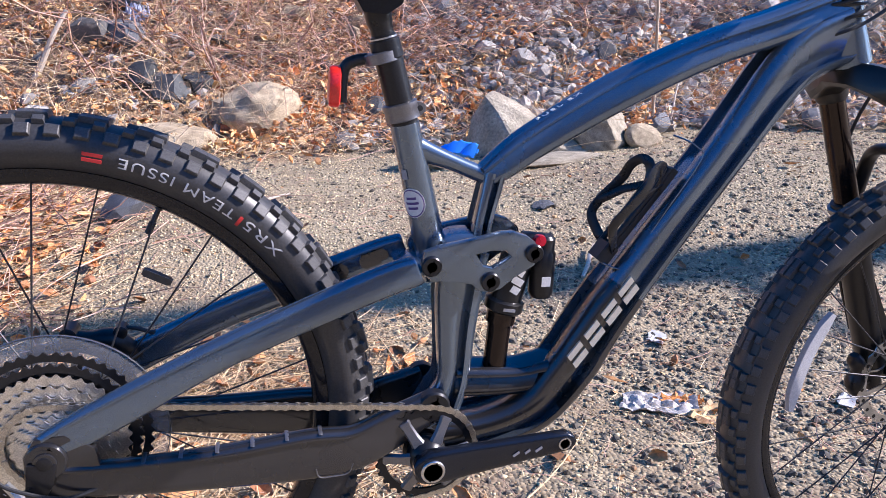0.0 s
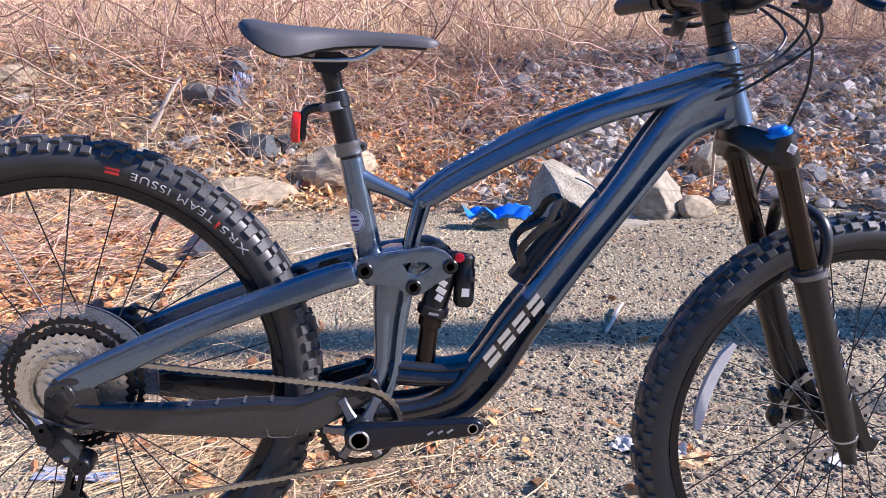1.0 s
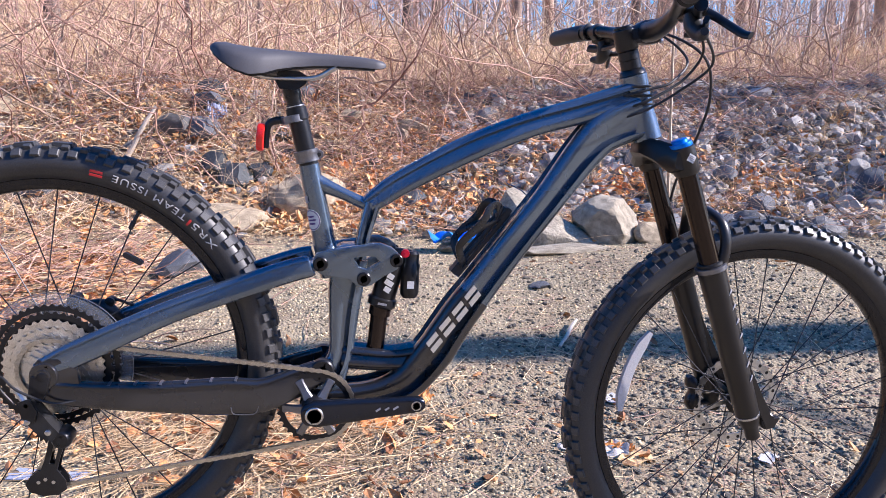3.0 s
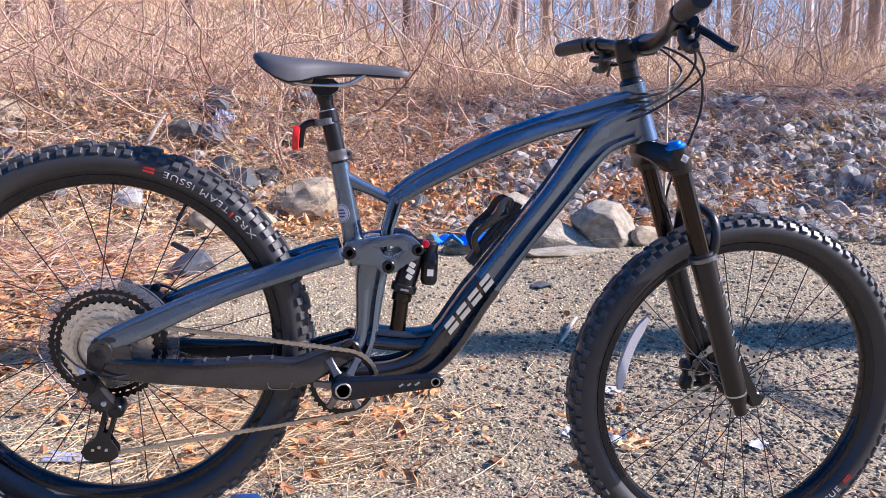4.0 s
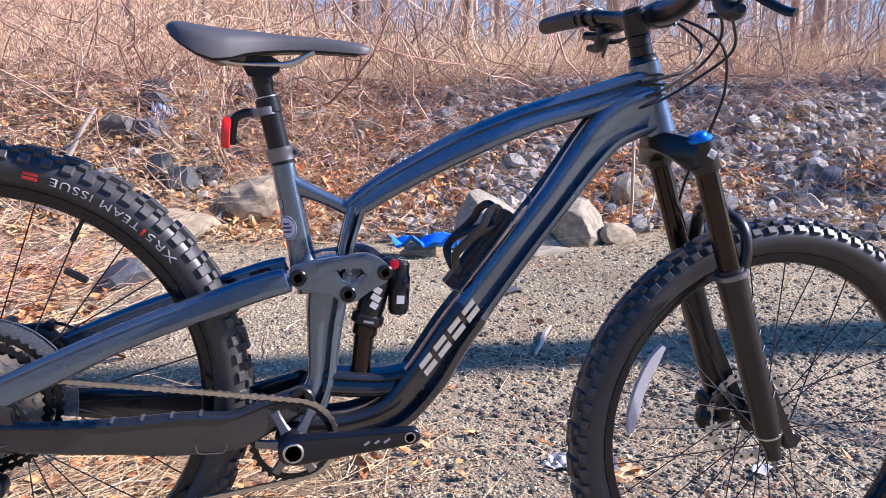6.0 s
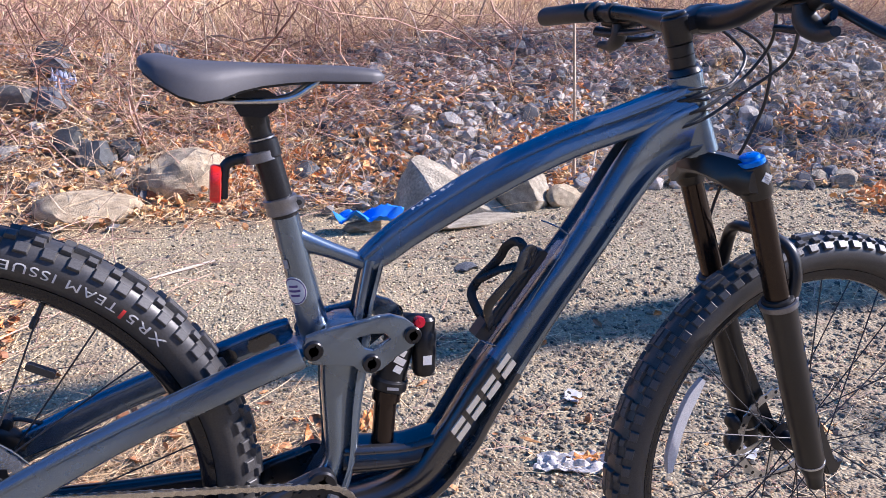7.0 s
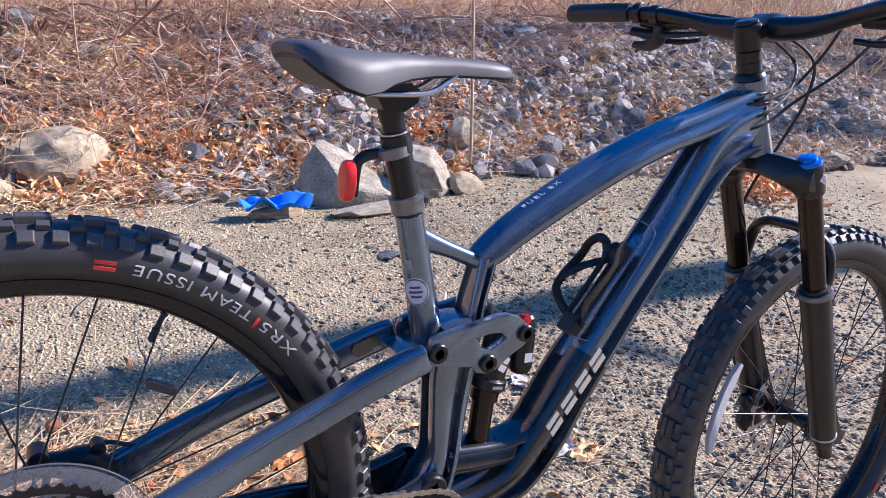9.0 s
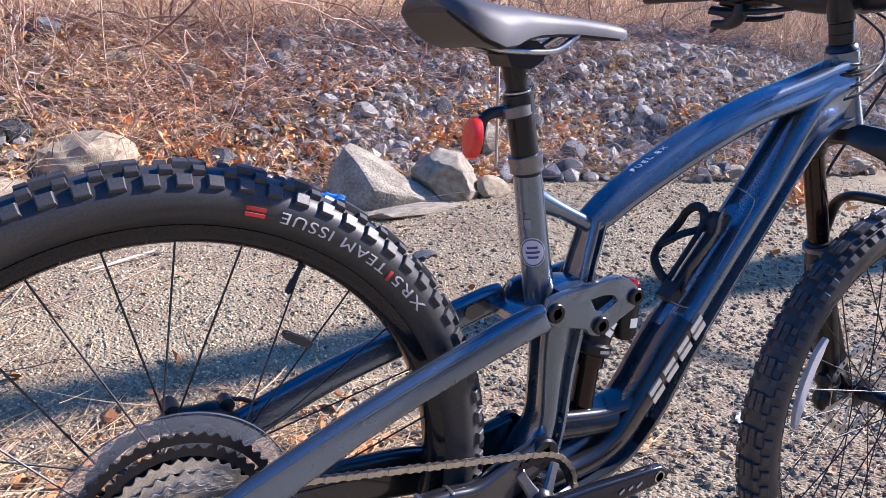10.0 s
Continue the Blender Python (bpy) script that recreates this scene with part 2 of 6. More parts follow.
    l.new(straw.outputs[0], back.inputs[7])
    mix2 = n.new("ShaderNodeMix")
    mix2.data_type = "RGBA"
    l.new(far.outputs[0], mix2.inputs[0])
    l.new(worn.outputs[2], mix2.inputs[6])
    l.new(back.outputs[2], mix2.inputs[7])
    l.new(mix2.outputs[2], bsdf.inputs["Base Color"])
    b = n.new("ShaderNodeBump")
    b.inputs["Strength"].default_value, b.inputs["Distance"].default_value = 0.9, 0.006
    b.invert = True
    l.new(vor.outputs["Distance"], b.inputs["Height"])
    l.new(b.outputs[0], bsdf.inputs["Normal"])
    return m


GROUND = ground_material()


# ---- mesh helpers ----
class Shape:
    """Collects vertices and faces of one mesh."""

    def __init__(self):
        self.v, self.f = [], []

    def add(self, verts, faces):
        k = len(self.v)
        self.v.extend(tuple(p) for p in verts)
        self.f.extend(tuple(k + i for i in f) for f in faces)
        return self

    def rings(self, rings, closed=False, caps=True):
        n, k = len(rings[0]), len(rings)
        faces = [(i * n + j, i * n + (j + 1) % n, (i + 1) % k * n + (j + 1) % n, (i + 1) % k * n + j) for i in range(k if closed else k - 1) for j in range(n)]
        if caps and not closed:
            faces += [tuple(range(n))[::-1], tuple((k - 1) * n + j for j in range(n))]
        return self.add([p for r in rings for p in r], faces)

    def tube(self, points, radii, n=10, flat=1.0, closed=False):
        """A round tube along points; flat squeezes it across."""
        pts = [Vector([float(c) for c in p]) for p in points]
        radii = [float(r) for r in radii] if isinstance(radii, list) else [radii] * len(pts)
        up, rings = Vector((0.31, 0.17, 0.93)), []
        for i, p in enumerate(pts):
            a, b = pts[i - 1] if i or closed else pts[0], pts[(i + 1) % len(pts)] if i + 1 < len(pts) or closed else pts[-1]
            d = (b - a).normalized()
            if abs(d.dot(up)) > 0.95:
                up = Vector((0.9, 0.3, 0.1))
            u = (up - d * up.dot(d)).normalized()
            up, w = u, d.cross(u)
            rings.append([p + radii[i] * (u * math.cos(2 * math.pi * j / n) + w * (flat * math.sin(2 * math.pi * j / n))) for j in range(n)])
        return self.rings(rings, closed)

    def cyl(self, a, b, r, r2=None, n=20):
        return self.tube([a, b], [r, r if r2 is None else r2], n)

    def turned(self, a, axis, profile, n=28):
        """A turned body: profile of (distance along axis, radius) from a."""
        a, d = Vector(a), Vector(axis).normalized()
        profile = [(float(s), float(r)) for s, r in profile]
        return self.tube([a + d * s for s, _ in profile], [max(r, 1e-4) for _, r in profile], n)

    def box(self, centre, size, turn=None):
        m = (turn.to_3x3() if turn else Matrix.Identity(3))
        c, s = Vector(centre), Vector(size) / 2
        corners = [c + m @ Vector((x * s.x, y * s.y, z * s.z)) for z in (-1, 1) for x, y in ((-1, -1), (1, -1), (1, 1), (-1, 1))]
        return self.add(corners, [(3, 2, 1, 0), (4, 5, 6, 7), (0, 1, 5, 4), (1, 2, 6, 5), (2, 3, 7, 6), (3, 0, 4, 7)])

    def loft(self, stations, n=22, e=2.5, corner=0.0):
        """A body in the bicycle's plane through stations (x, z, half height, half width, y); corner: flat faces with corners of this share."""
        stations = [[float(q) for q in s] for s in stations]
        c = [Vector((s[0], s[4] if len(s) > 4 else 0.0, s[1])) for s in stations]
        rings = []
        for i, s in enumerate(stations):
            d = c[min(i + 1, len(c) - 1)] - c[max(i - 1, 0)]
            d.y = 0
            d.normalize()
            u = Vector((-d.z, 0, d.x))
            ring = []
            r = corner * min(s[2], s[3])
            for q in range(4 if corner else 0):
                a0 = q * math.pi / 2
                su, sw = math.copysign(1, math.cos(a0 + 0.7)), math.copysign(1, math.sin(a0 + 0.7))
                for j in range(-1, 7):
                    a = a0 + math.pi / 2 * min(max(j, 0), 5) / 5
                    pu, pw = su * (s[2] - r) + r * math.cos(a), sw * (s[3] - r) + r * math.sin(a)
                    if j < 0:
                        pw *= 0.6
                    if j > 5:
                        pu *= 0.6
                    ring.append(c[i] + u * pu + Vector((0, pw, 0)))
            for j in range(0 if corner else n):
                a = 2 * math.pi * j / n
                ca, sa = math.cos(a), math.sin(a)
                ring.append(c[i] + u * (s[2] * math.copysign(abs(ca) ** (2 / e), ca)) + Vector((0, s[3] * math.copysign(abs(sa) ** (2 / e), sa), 0)))
            rings.append(ring)
        return self.rings(rings)

    def mesh(self, name, smooth=40):
        me = bpy.data.meshes.new(name)
        me.from_pydata(self.v, [], self.f)
        bm = bmesh.new()
        bm.from_mesh(me)
        bmesh.ops.recalc_face_normals(bm, faces=bm.faces)
        bm.to_mesh(me)
        bm.free()
        if smooth:
            me.polygons.foreach_set("use_smooth", [True] * len(me.polygons))
            me.set_sharp_from_angle(angle=radians(smooth))
        return me


def smooth_path(points, steps=6):
    """A smooth curve through points (Catmull-Rom); works on tuples of any length."""
    p = [np.array(q, float) for q in points]
    p = [2 * p[0] - p[1]] + p + [2 * p[-1] - p[-2]]
    out = []
    for i in range(1, len(p) - 2):
        for k in range(steps):
            t = k / steps
            out.append(0.5 * (2 * p[i] + (p[i + 1] - p[i - 1]) * t + (2 * p[i - 1] - 5 * p[i] + 4 * p[i + 1] - p[i + 2]) * t**2 + (3 * p[i] - p[i - 1] - 3 * p[i + 1] + p[i + 2]) * t**3))
    return [tuple(q) for q in out] + [tuple(p[-2])]


def part(name, shape, mat, parent=None, label="", smooth=40):
    """Links a Shape or mesh as one object under its thing or part."""
    me = shape.mesh(name, smooth) if isinstance(shape, Shape) else shape
    if mat and not me.materials:
        me.materials.append(mat)
    ob = new(name, me)
    ob.parent = parent
    return tagged(ob, label)


def plate(outline, y, thick, hole=(), bevel=0.0015):
    """A flat plate in the bicycle's plane with an optional hole, its edges bevelled."""
    bm = bmesh.new()
    edges = []
    for loop in (outline, hole):
        vs = [bm.verts.new((x, y - thick / 2, z)) for x, z in loop]
        edges += [bm.edges.new((vs[i], vs[(i + 1) % len(vs)])) for i in range(len(vs))]
    bmesh.ops.triangle_fill(bm, edges=edges, use_beauty=True)
    faces = bm.faces[:]
    ext = bmesh.ops.extrude_face_region(bm, geom=faces)
    bmesh.ops.translate(bm, verts=[g for g in ext["geom"] if isinstance(g, bmesh.types.BMVert)], vec=(0, thick, 0))
    bmesh.ops.recalc_face_normals(bm, faces=bm.faces)
    if bevel:
        rim = [ed for ed in bm.edges if len(ed.link_faces) == 2 and ed.calc_face_angle(0) > 1.2]
        bmesh.ops.bevel(bm, geom=rim, offset=bevel, segments=2, affect="EDGES", profile=0.6)
    me = bpy.data.meshes.new("plate")
    bm.to_mesh(me)
    bm.free()
    me.polygons.foreach_set("use_smooth", [True] * len(me.polygons))
    me.set_sharp_from_angle(angle=radians(35))
    return me


def array_mesh(name, verts, faces, mat, smooth=False):
    """A mesh from numpy arrays; faces all with the same number of corners."""
    me = bpy.data.meshes.new(name)
    k = faces.shape[1]
    me.vertices.add(len(verts))
    me.vertices.foreach_set("co", np.ascontiguousarray(verts, np.float32).ravel())
    me.loops.add(faces.size)
    me.loops.foreach_set("vertex_index", np.ascontiguousarray(faces, np.int32).ravel())
    me.polygons.add(len(faces))
    me.polygons.foreach_set("loop_start", np.arange(0, faces.size, k, dtype=np.int32))
    me.polygons.foreach_set("use_smooth", np.full(len(faces), smooth))
    me.materials.append(mat)
    me.update(calc_edges=True)
    me.validate()
    return me


RNG = np.random.default_rng(7)


# ---- ground ----
def wave(x, y):
    return np.sin(1.7 * x + 0.6 * y) * np.cos(1.3 * y - 0.4 * x) * 0.5 + np.sin(3.9 * x - 2.2 * y + 1) * np.cos(3.1 * y + 1.7 * x) * 0.3 + np.sin(9.1 * x + 4.0 * y) * np.cos(8.2 * y - 3.0 * x + 2) * 0.12


def lift(a, lo, hi):
    t = np.clip((a - lo) / (hi - lo), 0, 1)
    return t * t * (3 - 2 * t)


def foot_shift(x):
    """How far the foot of the bank comes forward towards one end."""
    x = np.asarray(x, float)
    return 0.12 + 0.12 * lift(x, 1.0, 2.2) + 0.6 * lift(x, 2.3, 4.6)


def ground_z(x, y):
    x, y = np.asarray(x, float), np.asarray(y, float)
    z = -0.045 * lift(y, 0.1, 0.5) + 0.225 * lift(y, 0.85, 2.3) + 0.06 * lift(x, 1.4, 2.8) * lift(y, 0.9, 2.0)
    bank = 3.25 + 0.05 * np.sin(2.0 * x) - foot_shift(x)
    z = z + 0.92 * lift(y - bank, -0.1, 2.2) + 0.36 * lift(y, 5.0, 10.0)
    z = z + 0.55 * lift(y, 9.0, 30.0) + 3.0 * lift(y, 40, 400) + 3.6 * lift(y, 8.5, 25.0) * (1 - lift(x, -3.5, 4.0))
    return z + wave(x, y) * (0.010 + 0.05 * lift(y, 3.0, 4.2)) * (np.hypot(x - 1.265, y) > 0.25) * lift(80 - np.hypot(x, y), 0, 40)


def axis_lines(lo, hi, step, reach):
    mid = np.arange(lo, hi + step / 2, step)
    grow, d = [], step
    s = 0.0
    while s < reach:
        d *= 1.22
        s += d
        grow.append(s)
    grow = np.array(grow)
    return np.concatenate([lo - grow[::-1], mid, hi + grow])


gx, gy = axis_lines(-2.5, 6.0, 0.055, 2500), axis_lines(-1.0, 9.0, 0.055, 2500)
XX, YY = np.meshgrid(gx, gy)
gverts = np.stack([XX, YY, ground_z(XX, YY)], -1).reshape(-1, 3)
nx, ny = len(gx), len(gy)
idx = (np.arange(ny - 1)[:, None] * nx + np.arange(nx - 1)[None]).ravel()
ground = new("ground", array_mesh("ground", gverts, np.stack([idx, idx + 1, idx + 1 + nx, idx + nx], -1), GROUND, True))
tagged(ground, "grey-tan gravel ground rising to a leafy bank", "ground", kind="structure")


# ---- bicycle ----
bike = new("bicycle")
bike.matrix_world = BIKE
tagged(bike, "dark slate-blue full-suspension mountain bicycle held in a floor stand", "bicycle")
REAR, FRONT = (0.0, 0.0, 0.372), (1.265, 0.0, 0.375)
TYRE_R, TYRE_A, TYRE_B = 0.3390, 0.0285, 0.0315  # middle, half height and half width of the tyre's section


def both(name, build, mat, label="", parent=None):
    """The same part on both sides of the bicycle: build(side) with side -1 (drive side) or 1."""
    return [part(name, build(s), mat, parent or bike, label) for s in (-1, 1)]


# frame tubes
def tube_part(name, stations, mat=PAINT, e=2.5, label="", steps=5, corner=0.0):
    return part(name, Shape().loft(smooth_path(stations, steps), e=e, corner=corner), mat, bike, label)


tube_part("top_tube", [(0.492, 0.694, 0.014, 0.016, 0), (0.512, 0.709, 0.0185, 0.018, 0), (0.552, 0.741, 0.0205, 0.019, 0), (0.652, 0.806, 0.0225, 0.020, 0), (0.757, 0.861, 0.0215, 0.021, 0), (0.85, 0.898, 0.0225, 0.023, 0), (0.94, 0.934, 0.026, 0.025, 0)], corner=0.5)
tube_part("down_tube", [(0.956, 0.90, 0.038, 0.026, 0), (0.905, 0.875, 0.037, 0.028, 0), (0.868, 0.838, 0.033, 0.030, 0), (0.805, 0.733, 0.0275, 0.033, 0), (0.735, 0.62, 0.0285, 0.035, 0), (0.672, 0.512, 0.032, 0.036, 0), (0.636, 0.441, 0.0345, 0.036, 0), (0.592, 0.382, 0.032, 0.036, 0), (0.53, 0.353, 0.026, 0.036, 0), (0.437, 0.338, 0.028, 0.036, 0)], corner=0.5)
tube_part("seat_tube", [(0.3875, 0.752, 0.0175, 0.0175, 0), (0.4085, 0.68, 0.0185, 0.0185, 0), (0.429, 0.61, 0.020, 0.020, 0), (0.445, 0.565, 0.022, 0.024, 0)], e=2.0)
tube_part("seat_mast", [(0.474, 0.60, 0.030, 0.026, 0), (0.470, 0.55, 0.0305, 0.027, 0), (0.471, 0.49, 0.0255, 0.027, 0), (0.472, 0.43, 0.0215, 0.028, 0), (0.462, 0.395, 0.0255, 0.032, 0), (0.440, 0.345, 0.030, 0.036, 0)], label="dark slate lower seat mast", corner=0.55)
tube_part("frame_brace", [(0.401, 0.724, 0.016, 0.013, 0), (0.416, 0.719, 0.0135, 0.012, 0), (0.45, 0.708, 0.0105, 0.0115, 0), (0.495, 0.692, 0.011, 0.013, 0)], e=2.2)
tube_part("frame_strut", [(0.502, 0.699, 0.014, 0.018, 0), (0.498, 0.675, 0.0130, 0.020, 0), (0.492, 0.64, 0.0115, 0.022, 0), (0.488, 0.60, 0.0115, 0.024, 0)], corner=0.6)
tube_part("shock_cradle", [(0.475, 0.422, 0.021, 0.026, 0), (0.52, 0.421, 0.0205, 0.026, 0), (0.57, 0.423, 0.0195, 0.026, 0), (0.63, 0.437, 0.022, 0.03, 0)], DARKPAINT, 3.4, "dark shock cradle across the frame", corner=0.5)
tube_part("down_tube_guard", [(0.696, 0.553, 0.0312, 0.0362, 0), (0.690, 0.543, 0.0318, 0.0366, 0), (0.672, 0.512, 0.0328, 0.0369, 0), (0.652, 0.472, 0.0340, 0.0369, 0), (0.636, 0.441, 0.0352, 0.0369, 0), (0.592, 0.382, 0.0327, 0.0369, 0), (0.53, 0.353, 0.0267, 0.0369, 0), (0.445, 0.339, 0.0287, 0.0369, 0)], DARKPAINT, 2.6, "glossy black lower section of the down tube", corner=0.5)
part("bottom_bracket", Shape().turned((0.437, -0.046, 0.338), (0, 1, 0), [(0, 0.020), (0.002, 0.0225), (0.009, 0.0225), (0.0095, 0.028), (0.0825, 0.028), (0.083, 0.0225), (0.092, 0.020)]), BLACKMETAL, bike)

axis_top, axis_low = Vector((0.931, 0, 0.970)), Vector((0.9745, 0, 0.8605))
steer = (axis_low - axis_top).normalized()
L_HEAD = (axis_low - axis_top).length
head = part("head_tube", Shape().turned(axis_top, steer, [(0, 0.0215), (0.002, 0.0245), (0.018, 0.0245), (0.03, 0.0235), (0.07, 0.0245), (L_HEAD - 0.015, 0.0275), (L_HEAD - 0.002, 0.0285), (L_HEAD, 0.026)], 32), PAINT, bike)
part("headset_cover", Shape().turned(axis_top - steer * 0.009, steer, [(0, 0.018), (0.002, 0.021), (0.009, 0.0235)]), BLACKMETAL, bike)
part("stem_spacer", Shape().turned(axis_top - steer * 0.041, steer, [(0, 0.0168), (0.0009, 0.0178), (0.0155, 0.0178), (0.016, 0.0168), (0.0165, 0.0178), (0.031, 0.0178), (0.032, 0.0168)]), BLACKMETAL, bike)
for k, s in enumerate((0.022, 0.038, 0.053)):
    c = axis_top + steer * s
    part("cable_strap", Shape().tube([c + Vector((0.026 * math.cos(a), 0.026 * math.sin(a), 0.004 * math.cos(a))) for a in np.linspace(0, 2 * math.pi, 28, endpoint=False)], 0.0022, 6, closed=True), PLASTIC, bike)

# rocker link, stays
ROCKER = [(0.414, 0.608), (0.428, 0.614), (0.442, 0.618), (0.483, 0.628), (0.505, 0.6345), (0.52, 0.636), (0.539, 0.631), (0.551, 0.623), (0.5575, 0.613), (0.558, 0.602), (0.553, 0.593), (0.531, 0.578), (0.513, 0.562), (0.500, 0.557), (0.486, 0.559), (0.475, 0.568), (0.44, 0.571), (0.424, 0.573), (0.414, 0.580), (0.410, 0.594)]
RHOLE = [(0.478, 0.606), (0.497, 0.611), (0.514, 0.611), (0.522, 0.604), (0.512, 0.597), (0.500, 0.589), (0.488, 0.592)]
for s in (-1, 1):
    rock = part("rocker_link", plate(ROCKER, s * 0.0415, 0.012, RHOLE, 0.003), PAINT, bike)
    for x, z, r in ((0.423, 0.5915, 0.0125), (0.55, 0.6095, 0.0115), (0.498, 0.5725, 0.0120)):
        part("pivot_bolt", Shape().turned((x, s * 0.0455, z), (0, s, 0), [(0, r), (0.006, r), (0.0075, r - 0.0015), (0.0075, r * 0.5), (0.004, r * 0.45), (0.0035, 0.0005)], 22), BLACKMETAL, rock, "black pivot bolt with a hex socket")
part("link_bridge", Shape().loft([(0.444, 0.605, 0.010, 0.036, 0), (0.462, 0.612, 0.012, 0.036, 0), (0.48, 0.617, 0.009, 0.036, 0)]), PAINT, bike)

SEATSTAY = [(-0.012, 0.378, 0.013, 0.007, 0.070), (0.012, 0.392, 0.018, 0.0085, 0.070), (0.064, 0.421, 0.0215, 0.010, 0.0675), (0.187, 0.4905, 0.0190, 0.011, 0.060), (0.312, 0.5475, 0.0195, 0.011, 0.050), (0.375, 0.575, 0.0195, 0.0105, 0.0475), (0.404, 0.585, 0.0185, 0.0095, 0.047), (0.408, 0.5865, 0.016, 0.007, 0.047)]
CHAINSTAY = [(-0.016, 0.346, 0.016, 0.007, 0.072), (0.02, 0.343, 0.020, 0.009, 0.072), (0.09, 0.3415, 0.0225, 0.010, 0.069), (0.187, 0.3435, 0.0265, 0.012, 0.062), (0.286, 0.3485, 0.0325, 0.012, 0.054), (0.345, 0.353, 0.0295, 0.012, 0.049), (0.40, 0.378, 0.026, 0.011, 0.041), (0.447, 0.402, 0.021, 0.010, 0.036)]
for s in (-1, 1):
    part("seat_stay", Shape().loft(smooth_path([(x, z, h, w, s * y) for x, z, h, w, y in SEATSTAY], 5), corner=0.85), PAINT, bike)
    stay = part("chain_stay", Shape().loft(smooth_path([(x, z, h, w, s * y) for x, z, h, w, y in CHAINSTAY], 5), corner=0.7), DARKPAINT, bike, "black chain stay")
    part("main_pivot", Shape().turned((0.443, s * 0.034, 0.402), (0, s, 0), [(0, 0.021), (0.012, 0.021), (0.0145, 0.0185), (0.0145, 0.009), (0.011, 0.0075), (0.011, 0.0004)]), BLACKMETAL, bike)
    if s < 0:
        for k in range(6):
            x = 0.10 + 0.040 * k
            zt = np.interp(x, [c[0] for c in CHAINSTAY], [c[1] + c[2] for c in CHAINSTAY])
            part("stay_guard_rib", Shape().loft([(x - 0.0022, zt - 0.0012, 0.0014, 0.0115, -np.interp(x, [c[0] for c in CHAINSTAY], [c[4] for c in CHAINSTAY])), (x, zt - 0.0008, 0.0016, 0.0118, -np.interp(x, [c[0] for c in CHAINSTAY], [c[4] for c in CHAINSTAY])), (x + 0.0022, zt - 0.0012, 0.0014, 0.0115, -np.interp(x, [c[0] for c in CHAINSTAY], [c[4] for c in CHAINSTAY]))], 12), CLAMP, stay, "pale edge of the ribbed chain guard")
part("guard_seam", Shape().tube(smooth_path([(0.296, -0.0652, 0.334), (0.301, -0.0660, 0.3225), (0.318, -0.0640, 0.3215), (0.336, -0.0620, 0.3235), (0.342, -0.0612, 0.337)], 4), 0.0009, 6), CLAMP, bike, "pale seam of the chain guard")
part("shock_ring_mark", Shape().box((0.5355, -0.0258, 0.525), (0.016, 0.0006, 0.004), pose(0, 0, 0, 0, 6, 0)), GREYPRINT, bike)
part("stay_bridge", Shape().loft(smooth_path([(0.392, 0.572, 0.008, 0.045, 0), (0.405, 0.578, 0.010, 0.045, 0), (0.418, 0.582, 0.008, 0.045, 0)], 4)), PAINT, bike)
# no slots are cut: dark plates on the far stay draw their shade
for x in (0.318, 0.368):
    zc = float(np.interp(x, [c[0] for c in SEATSTAY], [c[1] for c in SEATSTAY]))
    tp = pose(x, 0.0385, zc, 0, -23, 0)
    part("stay_pocket", Shape().rings([[tp @ Vector((0.019 * u, w, 0.0095 * q)) for u, q in ((-1, -0.4), (-0.75, -1), (0.75, -1), (1, -0.4), (1, 0.4), (0.75, 1), (-0.75, 1), (-1, 0.4))] for w in (-0.0015, 0.004)]), DARKPAINT, bike, "dark plate drawing the shade of a slot in the far stay")
part("axle", Shape().turned((0, -0.088, 0.372), (0, 1, 0), [(0, 0.006), (0.001, 0.0085), (0.006, 0.0085), (0.0065, 0.0125), (0.014, 0.0135), (0.016, 0.007), (0.160, 0.007), (0.162, 0.012), (0.168, 0.012)]), BLACKMETAL, bike)
part("axle_cover", Shape().turned((0, -0.074, 0.372), (0, -1, 0), [(0, 0.022), (0.006, 0.0225), (0.009, 0.021), (0.0095, 0.0165), (0.008, 0.016), (0.0085, 0.0125), (0.0115, 0.012), (0.012, 0.0095)], 32), DARKPAINT, bike, "round black cover at the wheel axle")
part("dropout", plate([(-0.024, 0.375), (-0.012, 0.397), (0.02, 0.402), (0.05, 0.385), (0.055, 0.362), (0.03, 0.345), (-0.006, 0.335), (-0.023, 0.352)], -0.072, 0.012, (), 0.003), DARKPAINT, bike)
part("dropout", plate([(-0.024, 0.375), (-0.012, 0.397), (0.02, 0.402), (0.05, 0.385), (0.055, 0.362), (0.03, 0.345), (-0.006, 0.335), (-0.023, 0.352)], 0.072, 0.012, (), 0.003), DARKPAINT, bike)

# rear shock
shock = part("rear_shock", Shape().tube([(0.5505, 0, 0.612), (0.547, 0, 0.59), (0.5365, 0, 0.528)], [0.017, 0.0215, 0.0215], 26), BLACKMETAL, bike, "black rear shock absorber")
part("shock_collar", Shape().tube([(0.5375, 0, 0.534), (0.537, 0, 0.531), (0.5355, 0, 0.519), (0.535, 0, 0.516)], [0.0215, 0.0255, 0.0255, 0.0225], 26), BLACKMETAL, shock)
part("shock_sleeve", Shape().tube([(0.535, 0, 0.517), (0.5335, 0, 0.50), (0.5335, 0, 0.499), (0.533, 0, 0.452), (0.5325, 0, 0.43)], [0.0195, 0.0195, 0.0155, 0.0155, 0.017], 24), STANCHION, shock)
